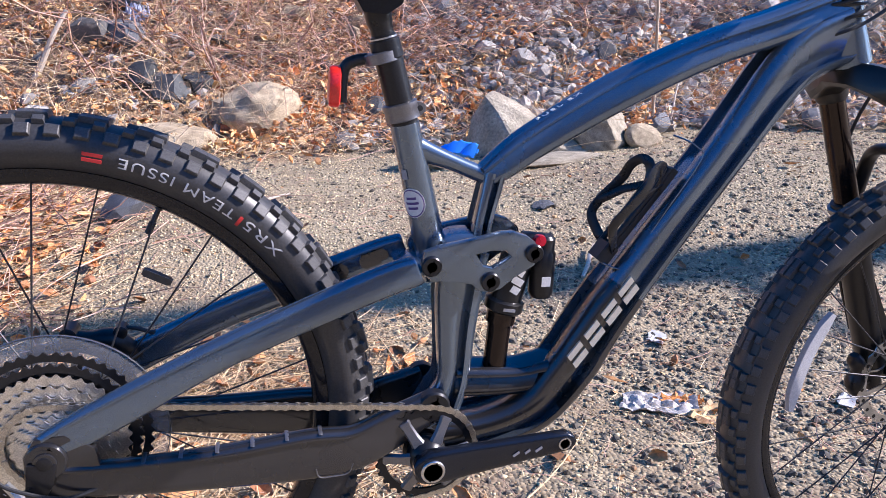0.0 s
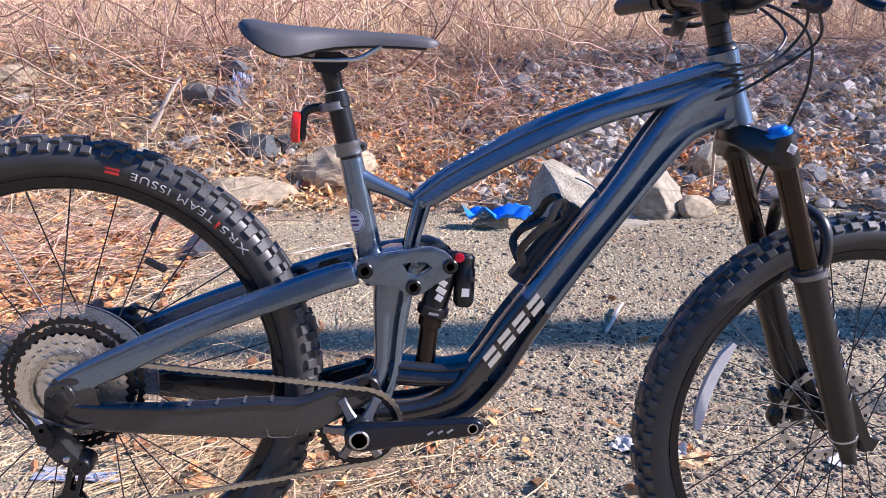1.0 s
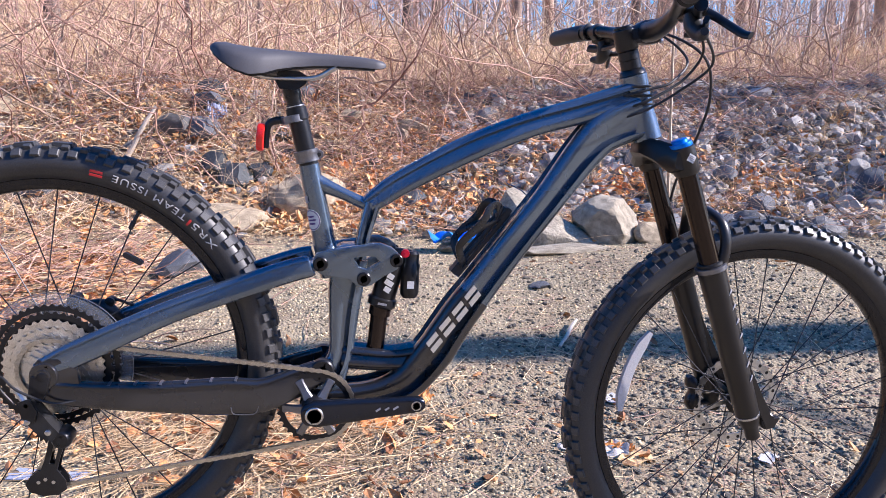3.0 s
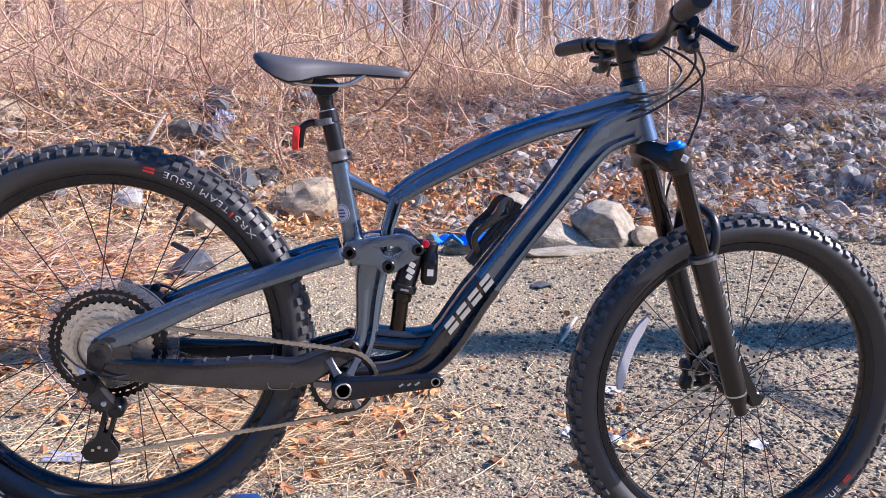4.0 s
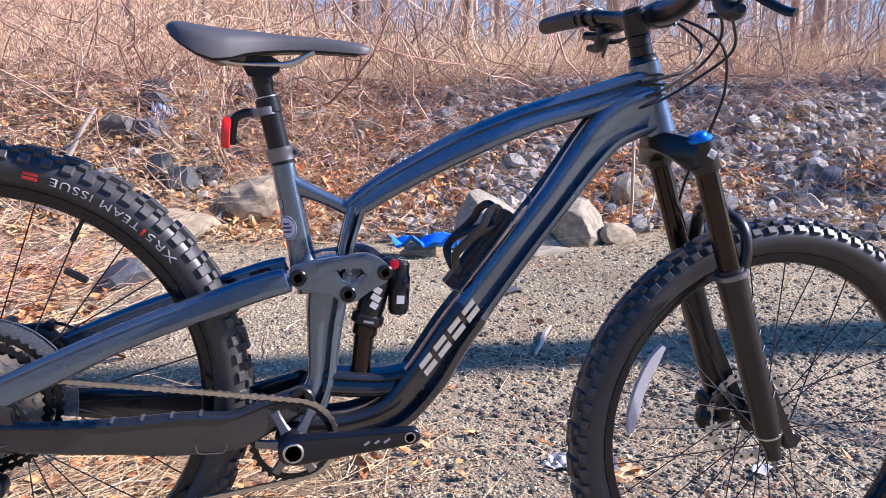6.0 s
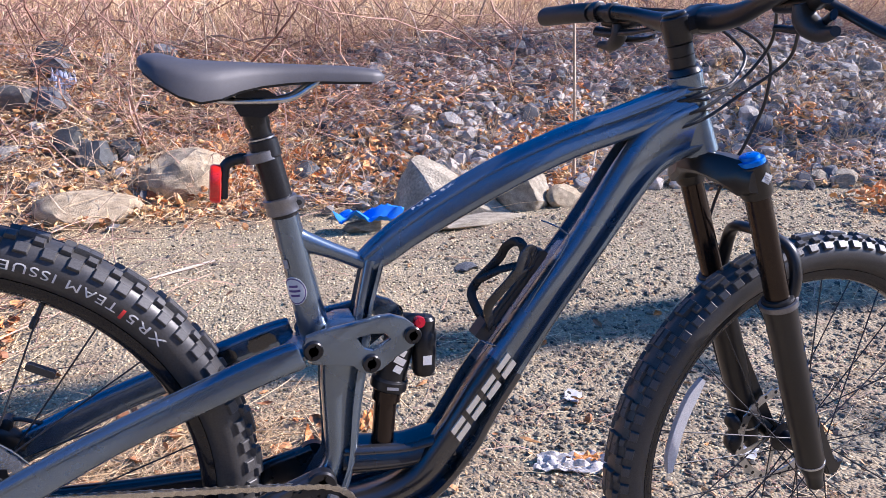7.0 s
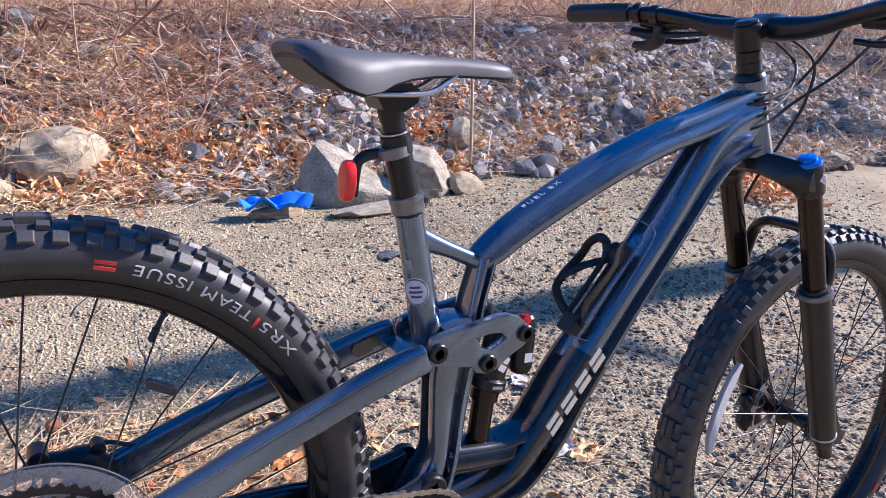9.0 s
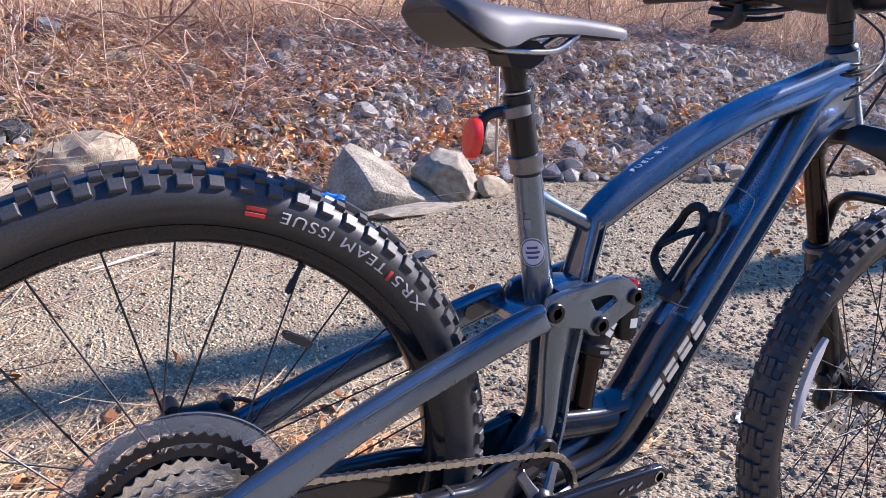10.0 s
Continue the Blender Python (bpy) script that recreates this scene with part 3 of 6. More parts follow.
part("shock_reservoir", Shape().tube([(0.578, -0.006, 0.621), (0.578, -0.006, 0.617), (0.5785, -0.006, 0.60), (0.579, -0.006, 0.597), (0.582, -0.006, 0.545), (0.5825, -0.006, 0.538)], [0.011, 0.0145, 0.0145, 0.0165, 0.0165, 0.013], 24), BLACKMETAL, shock)
part("shock_bridge", Shape().tube([(0.549, 0, 0.613), (0.578, -0.005, 0.612)], 0.011, 14), BLACKMETAL, shock)
part("shock_knob", Shape().turned((0.5655, -0.016, 0.6175), (0, -1, 0.1), [(0, 0.007), (0.008, 0.008), (0.012, 0.007), (0.0125, 0.0003)], 16), REDALLOY, shock, "red anodised adjuster knob")
for i, (dz, w) in enumerate(((0.0, 0.009), (-0.012, 0.012), (-0.024, 0.009))):
    part("shock_decal", Shape().box((0.5455 + 0.002 * i * -1, -0.0218, 0.575 + dz), (w * 1.3, 0.0006, 0.0095), pose(0, 0, 0, 0, 28, 0)), WHITEPRINT, shock, "pale printed mark")
part("shock_decal", Shape().box((0.5815, -0.0227, 0.563), (0.012, 0.0006, 0.013), pose(0, 0, 0, 0, -3, 0)), WHITEPRINT, shock, "pale printed mark")


# drivetrain
def gear(shape, centre, r, teeth, y0, thick, depth=0.0038, inner=0.0, holes=0, hole_r=0.0, hole_at=0.0):
    """A toothed disc in the bicycle's plane, or a ring when inner is given."""
    n = teeth * 4
    out = []
    for k in range(n):
        rr = r if k % 4 in (1, 2) else r - depth
        a = 2 * math.pi * (k + (0.25 if k % 4 == 1 else -0.25 if k % 4 == 2 else 0)) / n
        out.append((centre[0] + rr * math.cos(a), centre[1] + rr * math.sin(a)))
    inn = [(centre[0] + inner * math.cos(2 * math.pi * k / n), centre[1] + inner * math.sin(2 * math.pi * k / n)) for k in range(n)]
    ya, yb = y0 - thick / 2, y0 + thick / 2
    v = [(x, y, z) for y in (ya, yb) for x, z in out] + [(x, y, z) for y in (ya, yb) for x, z in inn]
    f = []
    for k in range(n):
        j = (k + 1) % n
        f += [(k, j, n + j, n + k), (2 * n + k, 3 * n + k, 3 * n + j, 2 * n + j), (k, 2 * n + k, 2 * n + j, j), (n + k, n + j, 3 * n + j, 3 * n + k)]
    shape.add(v, f)
    return shape


def spider(shape, centre, r_in, r_out, y, thick, arms, width, phase=0.0):
    for k in range(arms):
        a = phase + 2 * math.pi * k / arms
        m = 0.5 * (r_in + r_out)
        shape.box((centre[0] + m * math.cos(a), y, centre[1] + m * math.sin(a)), (r_out - r_in, thick, width), pose(0, 0, 0, 0, -math.degrees(a), 0))
    return shape


BB = (0.437, 0.338)
ring = gear(Shape(), BB, 0.0665, 32, -0.047, 0.0035, 0.0045, 0.0535)
chainring = part("chainring", ring, BLACKMETAL, bike, "black toothed chainring")
part("ring_boss", Shape().turned((BB[0], -0.050, BB[1]), (0, -1, 0), [(0, 0.024), (0.001, 0.026), (0.012, 0.024), (0.018, 0.018)], 28), BLACKMETAL, chainring)
for k in range(6):
    a = radians(66 + 60 * k)
    rad, tan = Vector((math.cos(a), 0, math.sin(a))), Vector((-math.sin(a), 0, math.cos(a)))
    part("chainring_arm", Shape().rings([[Vector((BB[0], y + dy, BB[1])) + rad * r + tan * w for w, dy in ((-half, 0.002), (-half * 0.7, -0.002), (half * 0.7, -0.002), (half, 0.002), (half * 0.8, 0.005), (-half * 0.8, 0.005))] for r, y, half in ((0.018, -0.062, 0.010), (0.034, -0.057, 0.0075), (0.048, -0.052, 0.0072), (0.0545, -0.051, 0.0085), (0.0565, -0.050, 0.007))]), CLAMP, chainring, "grey chainring arm")
CR_END = (0.6075, 0.3685)
ca = math.atan2(CR_END[1] - BB[1], CR_END[0] - BB[0])
crank_stations = [(-0.022, 0.010), (-0.016, 0.018), (0.0, 0.0235), (0.02, 0.0225), (0.06, 0.0205), (0.12, 0.0165), (0.16, 0.0148), (0.178, 0.0135), (0.186, 0.009), (0.189, 0.003)]
crank = part("crank_arm", Shape().loft([(BB[0] + s * math.cos(ca), BB[1] + s * math.sin(ca), h, 0.0085 if s > 0.02 else 0.010, -0.080 - 0.003 * max(0, s) / 0.17) for s, h in crank_stations], 24, 3.6), CRANKBLACK, bike, "satin black crank arm without a pedal")
bolt = part("crank_bolt", Shape().turned((BB[0], -0.0885, BB[1]), (0, -1, 0), [(0, 0.0155), (0.004, 0.0155), (0.005, 0.0145), (0.005, 0.0120), (0.0005, 0.0115)], 30), STEEL, crank, "silver ring round the hollow spindle")
part("spindle_bore", Shape().turned((BB[0], -0.0905, BB[1]), (0, -1, 0), [(0, 0.0115), (0.0012, 0.0115), (0.0012, 0.006), (-0.004, 0.005), (-0.004, 0.0002)], 24), COPPER, crank, "brown hollow spindle end")
part("pedal_hole", Shape().turned((CR_END[0], -0.0905, CR_END[1]), (0, -1, 0), [(0, 0.0085), (0.0022, 0.0085), (0.0022, 0.0065), (-0.002, 0.006)], 20), STEEL, crank, "bare threaded pedal hole")
for k, (s, w) in enumerate(((0.108, 0.012), (0.123, 0.010), (0.138, 0.013))):
    part("crank_decal", Shape().box((BB[0] + s * math.cos(ca), -0.0917, BB[1] + s * math.sin(ca)), (w * 0.8, 0.0006, 0.0035), pose(0, 0, 0, 0, -math.degrees(ca) - 28, 0)), GREYPRINT, crank, "grey printed mark")
crank_l = part("crank_arm", Shape().loft([(BB[0] - s * math.cos(ca), BB[1] - s * math.sin(ca), h, 0.0085, 0.082) for s, h in crank_stations], 20, 3.6), BLACKMETAL, bike, "satin black crank arm without a pedal")

cassette = part("cassette", Shape().turned((0, -0.064, 0.372), (0, 1, 0), [(0, 0.016), (0.003, 0.018), (0.034, 0.02), (0.036, 0.016)], 24), STEEL, bike, "twelve-speed cassette of bright and black cogs")
COGS = [51, 45, 39, 33, 28, 24, 21, 18, 16, 14, 12, 10]
for k, t in enumerate(COGS):
    r, y = t * 0.00203 + 0.004, -0.0285 - 0.0034 * k
    g = gear(Shape(), (0, 0.372), r, t, y, 0.0019, 0.0038, max(0.012, r - 0.0115 if k < 2 else r - 0.014 if k < 5 else 0.012))
    cog = part("cog", g, BLACKMETAL if k < 2 else COGSTEEL, cassette, "black outer cog" if k < 2 else "")
    if k < 5:
        for j in range(10 - k):
            part("cog_arm", spider(Shape(), (0, 0.372), 0.016, r - 0.009, y, 0.0016, 1, 0.006 if k > 1 else 0.0055, 0.3 * k + 2 * math.pi * j / (10 - k)), BLACKMETAL if k < 2 else COGSTEEL, cog)
        if k < 4:
            inner = r - 0.024
            part("cog_ring", gear(Shape(), (0, 0.372), inner, 40, y, 0.0014, 0.0001, inner - 0.007), BLACKMETAL if k < 1 else COGSTEEL, cog)
guard = part("spoke_guard", Shape().rings([[(r * math.cos(a), y, 0.372 + r * math.sin(a)) for a in np.linspace(0, 2 * math.pi, 64, endpoint=False)] for r, y in ((0.035, -0.0225), (0.08, -0.0235), (0.1235, -0.0205), (0.125, -0.0195), (0.1235, -0.0185), (0.08, -0.0215), (0.035, -0.0205))], closed=True), CLEAR, cassette, "clear plastic spoke guard disc")


part("guard_rim", Shape().tube([(0.124 * math.cos(a), -0.0205, 0.372 + 0.124 * math.sin(a)) for a in np.linspace(0, 2 * math.pi, 72, endpoint=False)], 0.0007, 6, closed=True), CLAMP, guard, "pale rim of the clear disc")


def chain_path():
    """The chain's loop: top run, chainring, bottom run, two jockey wheels, cassette cog."""
    rc, rr = 0.0655, 0.052
    pts = []
    up_a = 1.56
    for a in np.linspace(up_a, -1.05, 26):
        pts.append((BB[0] + rc * math.cos(a), BB[1] + rc * math.sin(a)))
    low, up = (0.004, 0.181), (0.0, 0.268)
    for a in np.linspace(-1.9, -3.6, 8):
        pts.append((low[0] + 0.021 * math.cos(a), low[1] + 0.021 * math.sin(a)))
    for a in np.linspace(-0.45, 1.3, 7):
        pts.append((up[0] + 0.021 * math.cos(a), up[1] + 0.021 * math.sin(a)))
    for a in np.linspace(-1.9 - 0.3, -1.9 - 2.75, 16):
        pts.append((rr * math.cos(a), 0.372 + rr * math.sin(a)))
    return pts


def resample(pts, step):
    p = np.array(pts + [pts[0]])
    d = np.concatenate([[0], np.cumsum(np.hypot(*np.diff(p, axis=0).T))])
    s = np.linspace(0, d[-1], int(d[-1] / step) // 2 * 2 + 1)[:-1]
    return np.stack([np.interp(s, d, p[:, 0]), np.interp(s, d, p[:, 1])], -1)


links = resample(chain_path(), 0.0127)
chain = Shape()
for i, (x, z) in enumerate(links):
    x2, z2 = links[(i + 1) % len(links)]
    y = -0.0465 - 0.004 * (1 - min(1, max(0, (0.5 * (x + x2)) / 0.4)))
    a = -math.degrees(math.atan2(z2 - z, x2 - x))
    wide = 0.0028 if i % 2 else 0.0018
    for s in (-1, 1):
        yy = y + s * wide
        m = pose((x + x2) / 2, yy, (z + z2) / 2, 0, a, 0)
        h = math.hypot(x2 - x, z2 - z) / 2
        ring = [(-h - 0.003, -0.0025), (-h, -0.0042), (0, -0.0028), (h, -0.0042), (h + 0.003, -0.0025), (h + 0.003, 0.0025), (h, 0.0042), (0, 0.0028), (-h, 0.0042), (-h - 0.003, 0.0025)]
        chain.rings([[m @ Vector((px, t, pz)) for px, pz in ring] for t in (-0.0006, 0.0006)])
    chain.cyl((x, y - 0.0033, z), (x, y + 0.0033, z), 0.0024, n=6)
part("chain", chain, CHAINSTEEL, bike, "dusty grey roller chain")

# rear derailleur
der = part("rear_derailleur", Shape().rings([[Vector((x, y, z)) for x, z in ((-0.030, 0.330), (-0.012, 0.338), (-0.002, 0.322), (0.020, 0.296), (0.032, 0.284), (0.022, 0.268), (-0.002, 0.280), (-0.026, 0.306))] for y in (-0.072, -0.075, -0.094, -0.097)]), PLASTIC, bike, "black rear derailleur with a long cage")
part("derailleur_plate", plate([(-0.032, 0.332), (-0.014, 0.340), (0.0, 0.318), (-0.004, 0.300), (-0.024, 0.306)], -0.099, 0.004, (), 0.001), BLACKMETAL, der)
for x, z in ((-0.018, 0.328), (-0.016, 0.300), (0.016, 0.284)):
    part("derailleur_pin", Shape().turned((x, -0.096, z), (0, -1, 0), [(0, 0.0048), (0.004, 0.0048), (0.005, 0.0035), (0.005, 0.0003)], 12), STEEL, der)
part("derailleur_hanger", plate([(-0.018, 0.372), (0.012, 0.372), (0.008, 0.345), (-0.002, 0.328), (-0.022, 0.33)], -0.083, 0.009, (), 0.002), BLACKMETAL, der)
part("derailleur_link", Shape().tube([(-0.040, -0.086, 0.350), (-0.030, -0.088, 0.338), (-0.020, -0.090, 0.326)], [0.005, 0.0055, 0.005], 8), STEEL, der, "silver derailleur link")
part("derailleur_knuckle", Shape().turned((0.034, -0.064, 0.270), (0, -1, 0), [(0, 0.0155), (0.02, 0.0165), (0.028, 0.0155), (0.032, 0.012), (0.033, 0.006), (0.030, 0.0005)], 24), BLACKMETAL, der)
CAGE = [(0.024, 0.276), (0.034, 0.262), (0.024, 0.225), (0.020, 0.202), (0.034, 0.184), (0.037, 0.168), (0.024, 0.157), (0.0, 0.153), (-0.022, 0.159), (-0.030, 0.172), (-0.022, 0.188), (-0.006, 0.200), (0.0, 0.222), (0.006, 0.262)]
CHOLE = [(0.014, 0.256), (0.023, 0.254), (0.015, 0.212), (0.007, 0.212)]
for y in (-0.061, -0.044):
    part("derailleur_cage", plate(CAGE, y, 0.003, CHOLE, 0.0008), BLACKMETAL, der)
for c in ((0.0, 0.268), (0.004, 0.181)):
    jw = gear(Shape(), c, 0.0225, 14, -0.0525, 0.006, 0.005, 0.007)
    part("jockey_wheel", jw, PLASTIC, der, "small toothed jockey wheel")
for a in (0.5, 1.7, 2.9):
    part("cage_screw", Shape().turned((0.004 + 0.013 * math.cos(a), -0.063, 0.176 + 0.008 * math.sin(a)), (0, -1, 0), [(0, 0.0032), (0.0008, 0.0032), (0.001, 0.0003)], 10), STEEL, der)
part("shift_cable", Shape().tube(smooth_path([(0.06, -0.074, 0.335), (0.02, -0.092, 0.332), (-0.03, -0.10, 0.352), (-0.058, -0.096, 0.372), (-0.062, -0.092, 0.352), (-0.04, -0.09, 0.325)], 8), 0.0022, 8), PLASTIC, der)


# wheels
def knob(f, s, half, length, height):
    """One tapered tread block at the wheel's angle 0, f degrees round the tyre's section."""
    ff = radians(f)
    out = np.array([math.cos(ff), math.sin(ff) * s])
    base = np.array([TYRE_R + TYRE_A * out[0], TYRE_B * out[1]])
    side = np.array([-out[1], out[0]])
    pts = []
    for hgt, k1, k2 in ((-0.003, 1.12, 1.1), (height * 0.8, 0.95, 0.92), (height, 0.8, 0.8)):
        for u, w in ((-1, -1), (1, -1), (1, 1), (-1, 1)):
            q = base + out * hgt + side * (u * half * k1)
            b = w * length * k2 / 0.365 * 0.88
            pts.append((float(q[0] * math.cos(b)), float(q[1]), float(q[0] * math.sin(b))))
    fc = [(8, 9, 10, 11)]
    for lay in (0, 4):
        fc += [(lay + i, lay + (i + 1) % 4, lay + 4 + (i + 1) % 4, lay + 4 + i) for i in range(4)]
    return pts, fc


def wheel(name, centre, label, hub_r, spokes=28):
    """Rim with tyre, knobs, hub and spokes; its axle along y."""
    n = 96
    prof = [(0.2945, 0.0), (0.2953, -0.009), (0.299, -0.0140), (0.307, -0.0160), (0.3135, -0.0168), (0.3145, -0.0150), (0.3095, -0.0125), (0.305, -0.006), (0.305, 0.006), (0.3095, 0.0125), (0.3145, 0.0150), (0.3135, 0.0168), (0.307, 0.0160), (0.299, 0.0140), (0.2953, 0.009)]
    ang = np.linspace(0, 2 * math.pi, n, endpoint=False)
    rim = part(name, Shape().rings([[(r * math.cos(a), y, r * math.sin(a)) for r, y in prof] for a in ang], closed=True), RIMBLACK, bike, label)
    rim.location = centre
    sec = []
    for k in range(26):
        f = radians(-152 + 304 * k / 25)
        sec.append((TYRE_R + TYRE_A * math.cos(f), TYRE_B * math.sin(f)))
    sec += [(0.3105, 0.0135), (0.3105, -0.0135)]
    part("tyre", Shape().rings([[(r * math.cos(a), y, r * math.sin(a)) for r, y in sec] for a in ang], closed=True), RUBBER, rim, "black knobbly rubber tyre")
    rest, count = Shape(), 78
    for f, half, length, height, alt in ((53, 0.0066, 0.0092, 0.0046, 0), (29, 0.0046, 0.0072, 0.0056, 1), (9, 0.0052, 0.0096, 0.0064, 2)):
        for s in (-1, 1):
            pts, fc = knob(f, s, half, length, height)
            turns = [2 * math.pi * (k + (0, 0.5, 0.5 * (k % 2))[alt]) / count for k in range(count)]
            if s < 0 and alt < 2:
                me = Shape().add(pts, fc).mesh("tread_knob", 30)
                me.materials.append(KNOBRUBBER)
                for a in turns:
                    part("tread_knob", me, None, rim).rotation_euler = (0, -a, 0)
            else:
                for a in turns:
                    c, d = math.cos(a), math.sin(a)
                    rest.add([(x * c - z * d, y, x * d + z * c) for x, y, z in pts], fc)
    tagged(part("tread", rest, KNOBRUBBER, rim, "rows of square rubber tread knobs", 30), kind="stuff")
    hub = part("hub", Shape().turned((0, -0.05, 0), (0, 1, 0), [(0, 0.009), (0.012, 0.011), (0.018, hub_r), (0.021, hub_r), (0.024, 0.014), (0.05, 0.013), (0.076, 0.014), (0.079, hub_r), (0.082, hub_r), (0.088, 0.011), (0.1, 0.009)], 28), BLACKMETAL, rim, "black hub")
    sp = Shape().cyl((0, 0, 0), (0, 0, 1), 0.00115, 0.00115, 6).mesh("spoke")
    sp.materials.append(SPOKE)
    for k in range(spokes):
        s = -1 if k % 2 else 1
        a = 2 * math.pi * k / spokes + 0.05
        lead = 1 if (k // 2) % 2 else -1
        b = a + lead * 1.15
        p0 = Vector((hub_r * 0.93 * math.cos(b), s * 0.0295, hub_r * 0.93 * math.sin(b)))
        p1 = Vector((0.2952 * math.cos(a), s * 0.002, 0.2952 * math.sin(a)))
        d = p1 - p0
        ob = part("spoke", sp, None, rim)
        ob.matrix_local = Matrix.Translation(p0) @ d.to_track_quat("Z", "Y").to_matrix().to_4x4() @ Matrix.Diagonal((1, 1, d.length, 1))
    return rim


rear_wheel = wheel("rear_wheel", REAR, "rear wheel with a black rim and knobbly tyre", 0.029)
front_wheel = wheel("front_wheel", FRONT, "front wheel with a black rim and knobbly tyre", 0.027)
part("valve", Shape().turned((0.2955 * math.cos(1.17), 0, 0.2955 * math.sin(1.17)), (-math.cos(1.17), 0, -math.sin(1.17)), [(0, 0.004), (0.004, 0.0045), (0.005, 0.003), (0.02, 0.003), (0.021, 0.0042), (0.034, 0.004), (0.036, 0.002)], 12), PLASTIC, rear_wheel, "black valve stem")
tilt = pose(0.112, -0.012, 0.192, 0, 24, 0)
part("spoke_reflector", Shape().rings([[tilt @ Vector((0.017 * u, 0.005 * w, 0.0042 * q)) for u, q in ((-1, -0.6), (-0.8, -1), (0.8, -1), (1, -0.6), (1, 0.6), (0.8, 1), (-0.8, 1), (-1, 0.6))] for w in (-1, 1)]), PLASTIC, rear_wheel, "dark reflector clipped to the spokes")


def arc_strip(r0, r1, a0, a1, y, thick, n=18, round_end=True):
    rings = []
    for k in range(n + 1):
        a = a0 + (a1 - a0) * k / n
        e = min(k, n - k) / 2.0
        shrink = min(1.0, 0.45 + 0.35 * e) if round_end else 1.0
        m, h = (r0 + r1) / 2, (r1 - r0) / 2 * shrink
        rings.append([((m + u * h) * math.cos(a), y + w * thick / 2, (m + u * h) * math.sin(a)) for u, w in ((-1, -0.5), (-0.85, -1), (0.85, -1), (1, -0.5), (1, 1), (-1, 1))])
    return Shape().rings(rings)


part("spoke_reflector", arc_strip(0.2545, 0.2755, radians(149), radians(184), -0.010, 0.008), REFLECTOR, front_wheel, "long curved white spoke reflector")


def rotor(parent, y, r):
    sh = Shape()
    gear(sh, (0, 0), r, 24, y, 0.0018, 0.003, r - 0.016)
    ob = part("brake_rotor", sh, STEEL, parent, "bright steel brake disc with cut-outs")
    for k in range(6):
        part("rotor_arm", spider(Shape(), (0, 0), 0.02, r - 0.012, y, 0.0018, 1, 0.008, 0.4 + k * math.pi / 3), STEEL, parent)
    for k in range(24):
        a = 2 * math.pi * k / 24
        part("rotor_slot", Shape().cyl(((r - 0.008) * math.cos(a), y - 0.0011, (r - 0.008) * math.sin(a)), ((r - 0.008) * math.cos(a), y + 0.0011, (r - 0.008) * math.sin(a)), 0.0035, n=8), PLASTIC, parent)
    return ob


rotor(front_wheel, 0.044, 0.09)
rotor(rear_wheel, 0.044, 0.09)

# fork
fixed = set(bike.children)
LEG_TOP, LEG_LOW = Vector((1.0085, 0, 0.850)), Vector((1.2365, 0, 0.352))
leg = (LEG_LOW - LEG_TOP).normalized()
at_leg = lambda s, y: LEG_TOP + leg * s + Vector((0, y, 0))
crown_c = axis_low + steer * 0.013
fork = part("fork_crown", Shape().rings([[Vector((cx + u * hx, y, cz + w * hz)) for u, w in ((-1, -0.7), (-0.7, -1), (0.7, -1), (1, -0.6), (1, 0.7), (0.7, 1), (-0.7, 1), (-1, 0.6))] for y, cx, cz, hx, hz in ((-0.092, 1.010, 0.832, 0.017, 0.016), (-0.075, 1.008, 0.833, 0.024, 0.024), (-0.045, 0.997, 0.842, 0.024, 0.020), (-0.022, 0.985, 0.848, 0.028, 0.017), (0.022, 0.985, 0.848, 0.028, 0.017), (0.045, 0.997, 0.842, 0.024, 0.020), (0.075, 1.008, 0.833, 0.024, 0.024), (0.092, 1.010, 0.832, 0.017, 0.016))]), FORKPAINT, bike, "matte black suspension fork crown")
for s in (-1, 1):
    part("stanchion", Shape().cyl(at_leg(-0.004, s * 0.073), at_leg(0.245, s * 0.073), 0.0178, n=28), STANCHION, bike, "glossy dark fork stanchion")
    part("crown_clamp", Shape().turned(at_leg(-0.006, s * 0.073), leg, [(0, 0.019), (0.002, 0.0225), (0.045, 0.0225), (0.050, 0.020)], 28), FORKPAINT, bike)
    low = part("fork_lower", Shape().turned(at_leg(0.212, s * 0.073), leg, [(0, 0.0215), (0.001, 0.0265), (0.010, 0.0270), (0.012, 0.0245), (0.05, 0.0238), (0.20, 0.0232), (0.30, 0.0215), (0.318, 0.0165), (0.326, 0.0135), (0.345, 0.0130), (0.348, 0.010)], 30), FORKPAINT, bike, "matte black fork leg")
    part("leg_ring", Shape().turned(at_leg(0.2125, s * 0.073), leg, [(0, 0.0255), (0.0008, 0.0277), (0.009, 0.0277), (0.0098, 0.0255)], 30), CLAMP, low, "grey ring at the top of the leg")
    part("foot_ring", Shape().turned(at_leg(0.5085, s * 0.073), leg, [(0, 0.0210), (0.0006, 0.0222), (0.0040, 0.0220), (0.0046, 0.0205)], 30), STEEL, low, "thin silver ring at the foot of the leg")
    part("wiper_seal", Shape().turned(at_leg(0.206, s * 0.073), leg, [(0, 0.0188), (0.001, 0.0225), (0.006, 0.0225), (0.0065, 0.020)], 28), PLASTIC, low)
    drop = at_leg(0.300, s * 0.073)
    part("fork_dropout", Shape().rings([[Vector((x, s * 0.066 + w * 0.012, z)) for w in (-1, 1)] + [Vector((x + 0.008, s * 0.066 + w * 0.012, z + 0.02)) for w in (1, -1)] for x, z in ((drop.x - 0.005, drop.z - 0.012), (1.262, 0.362), (1.276, 0.364))]), FORKPAINT, low)
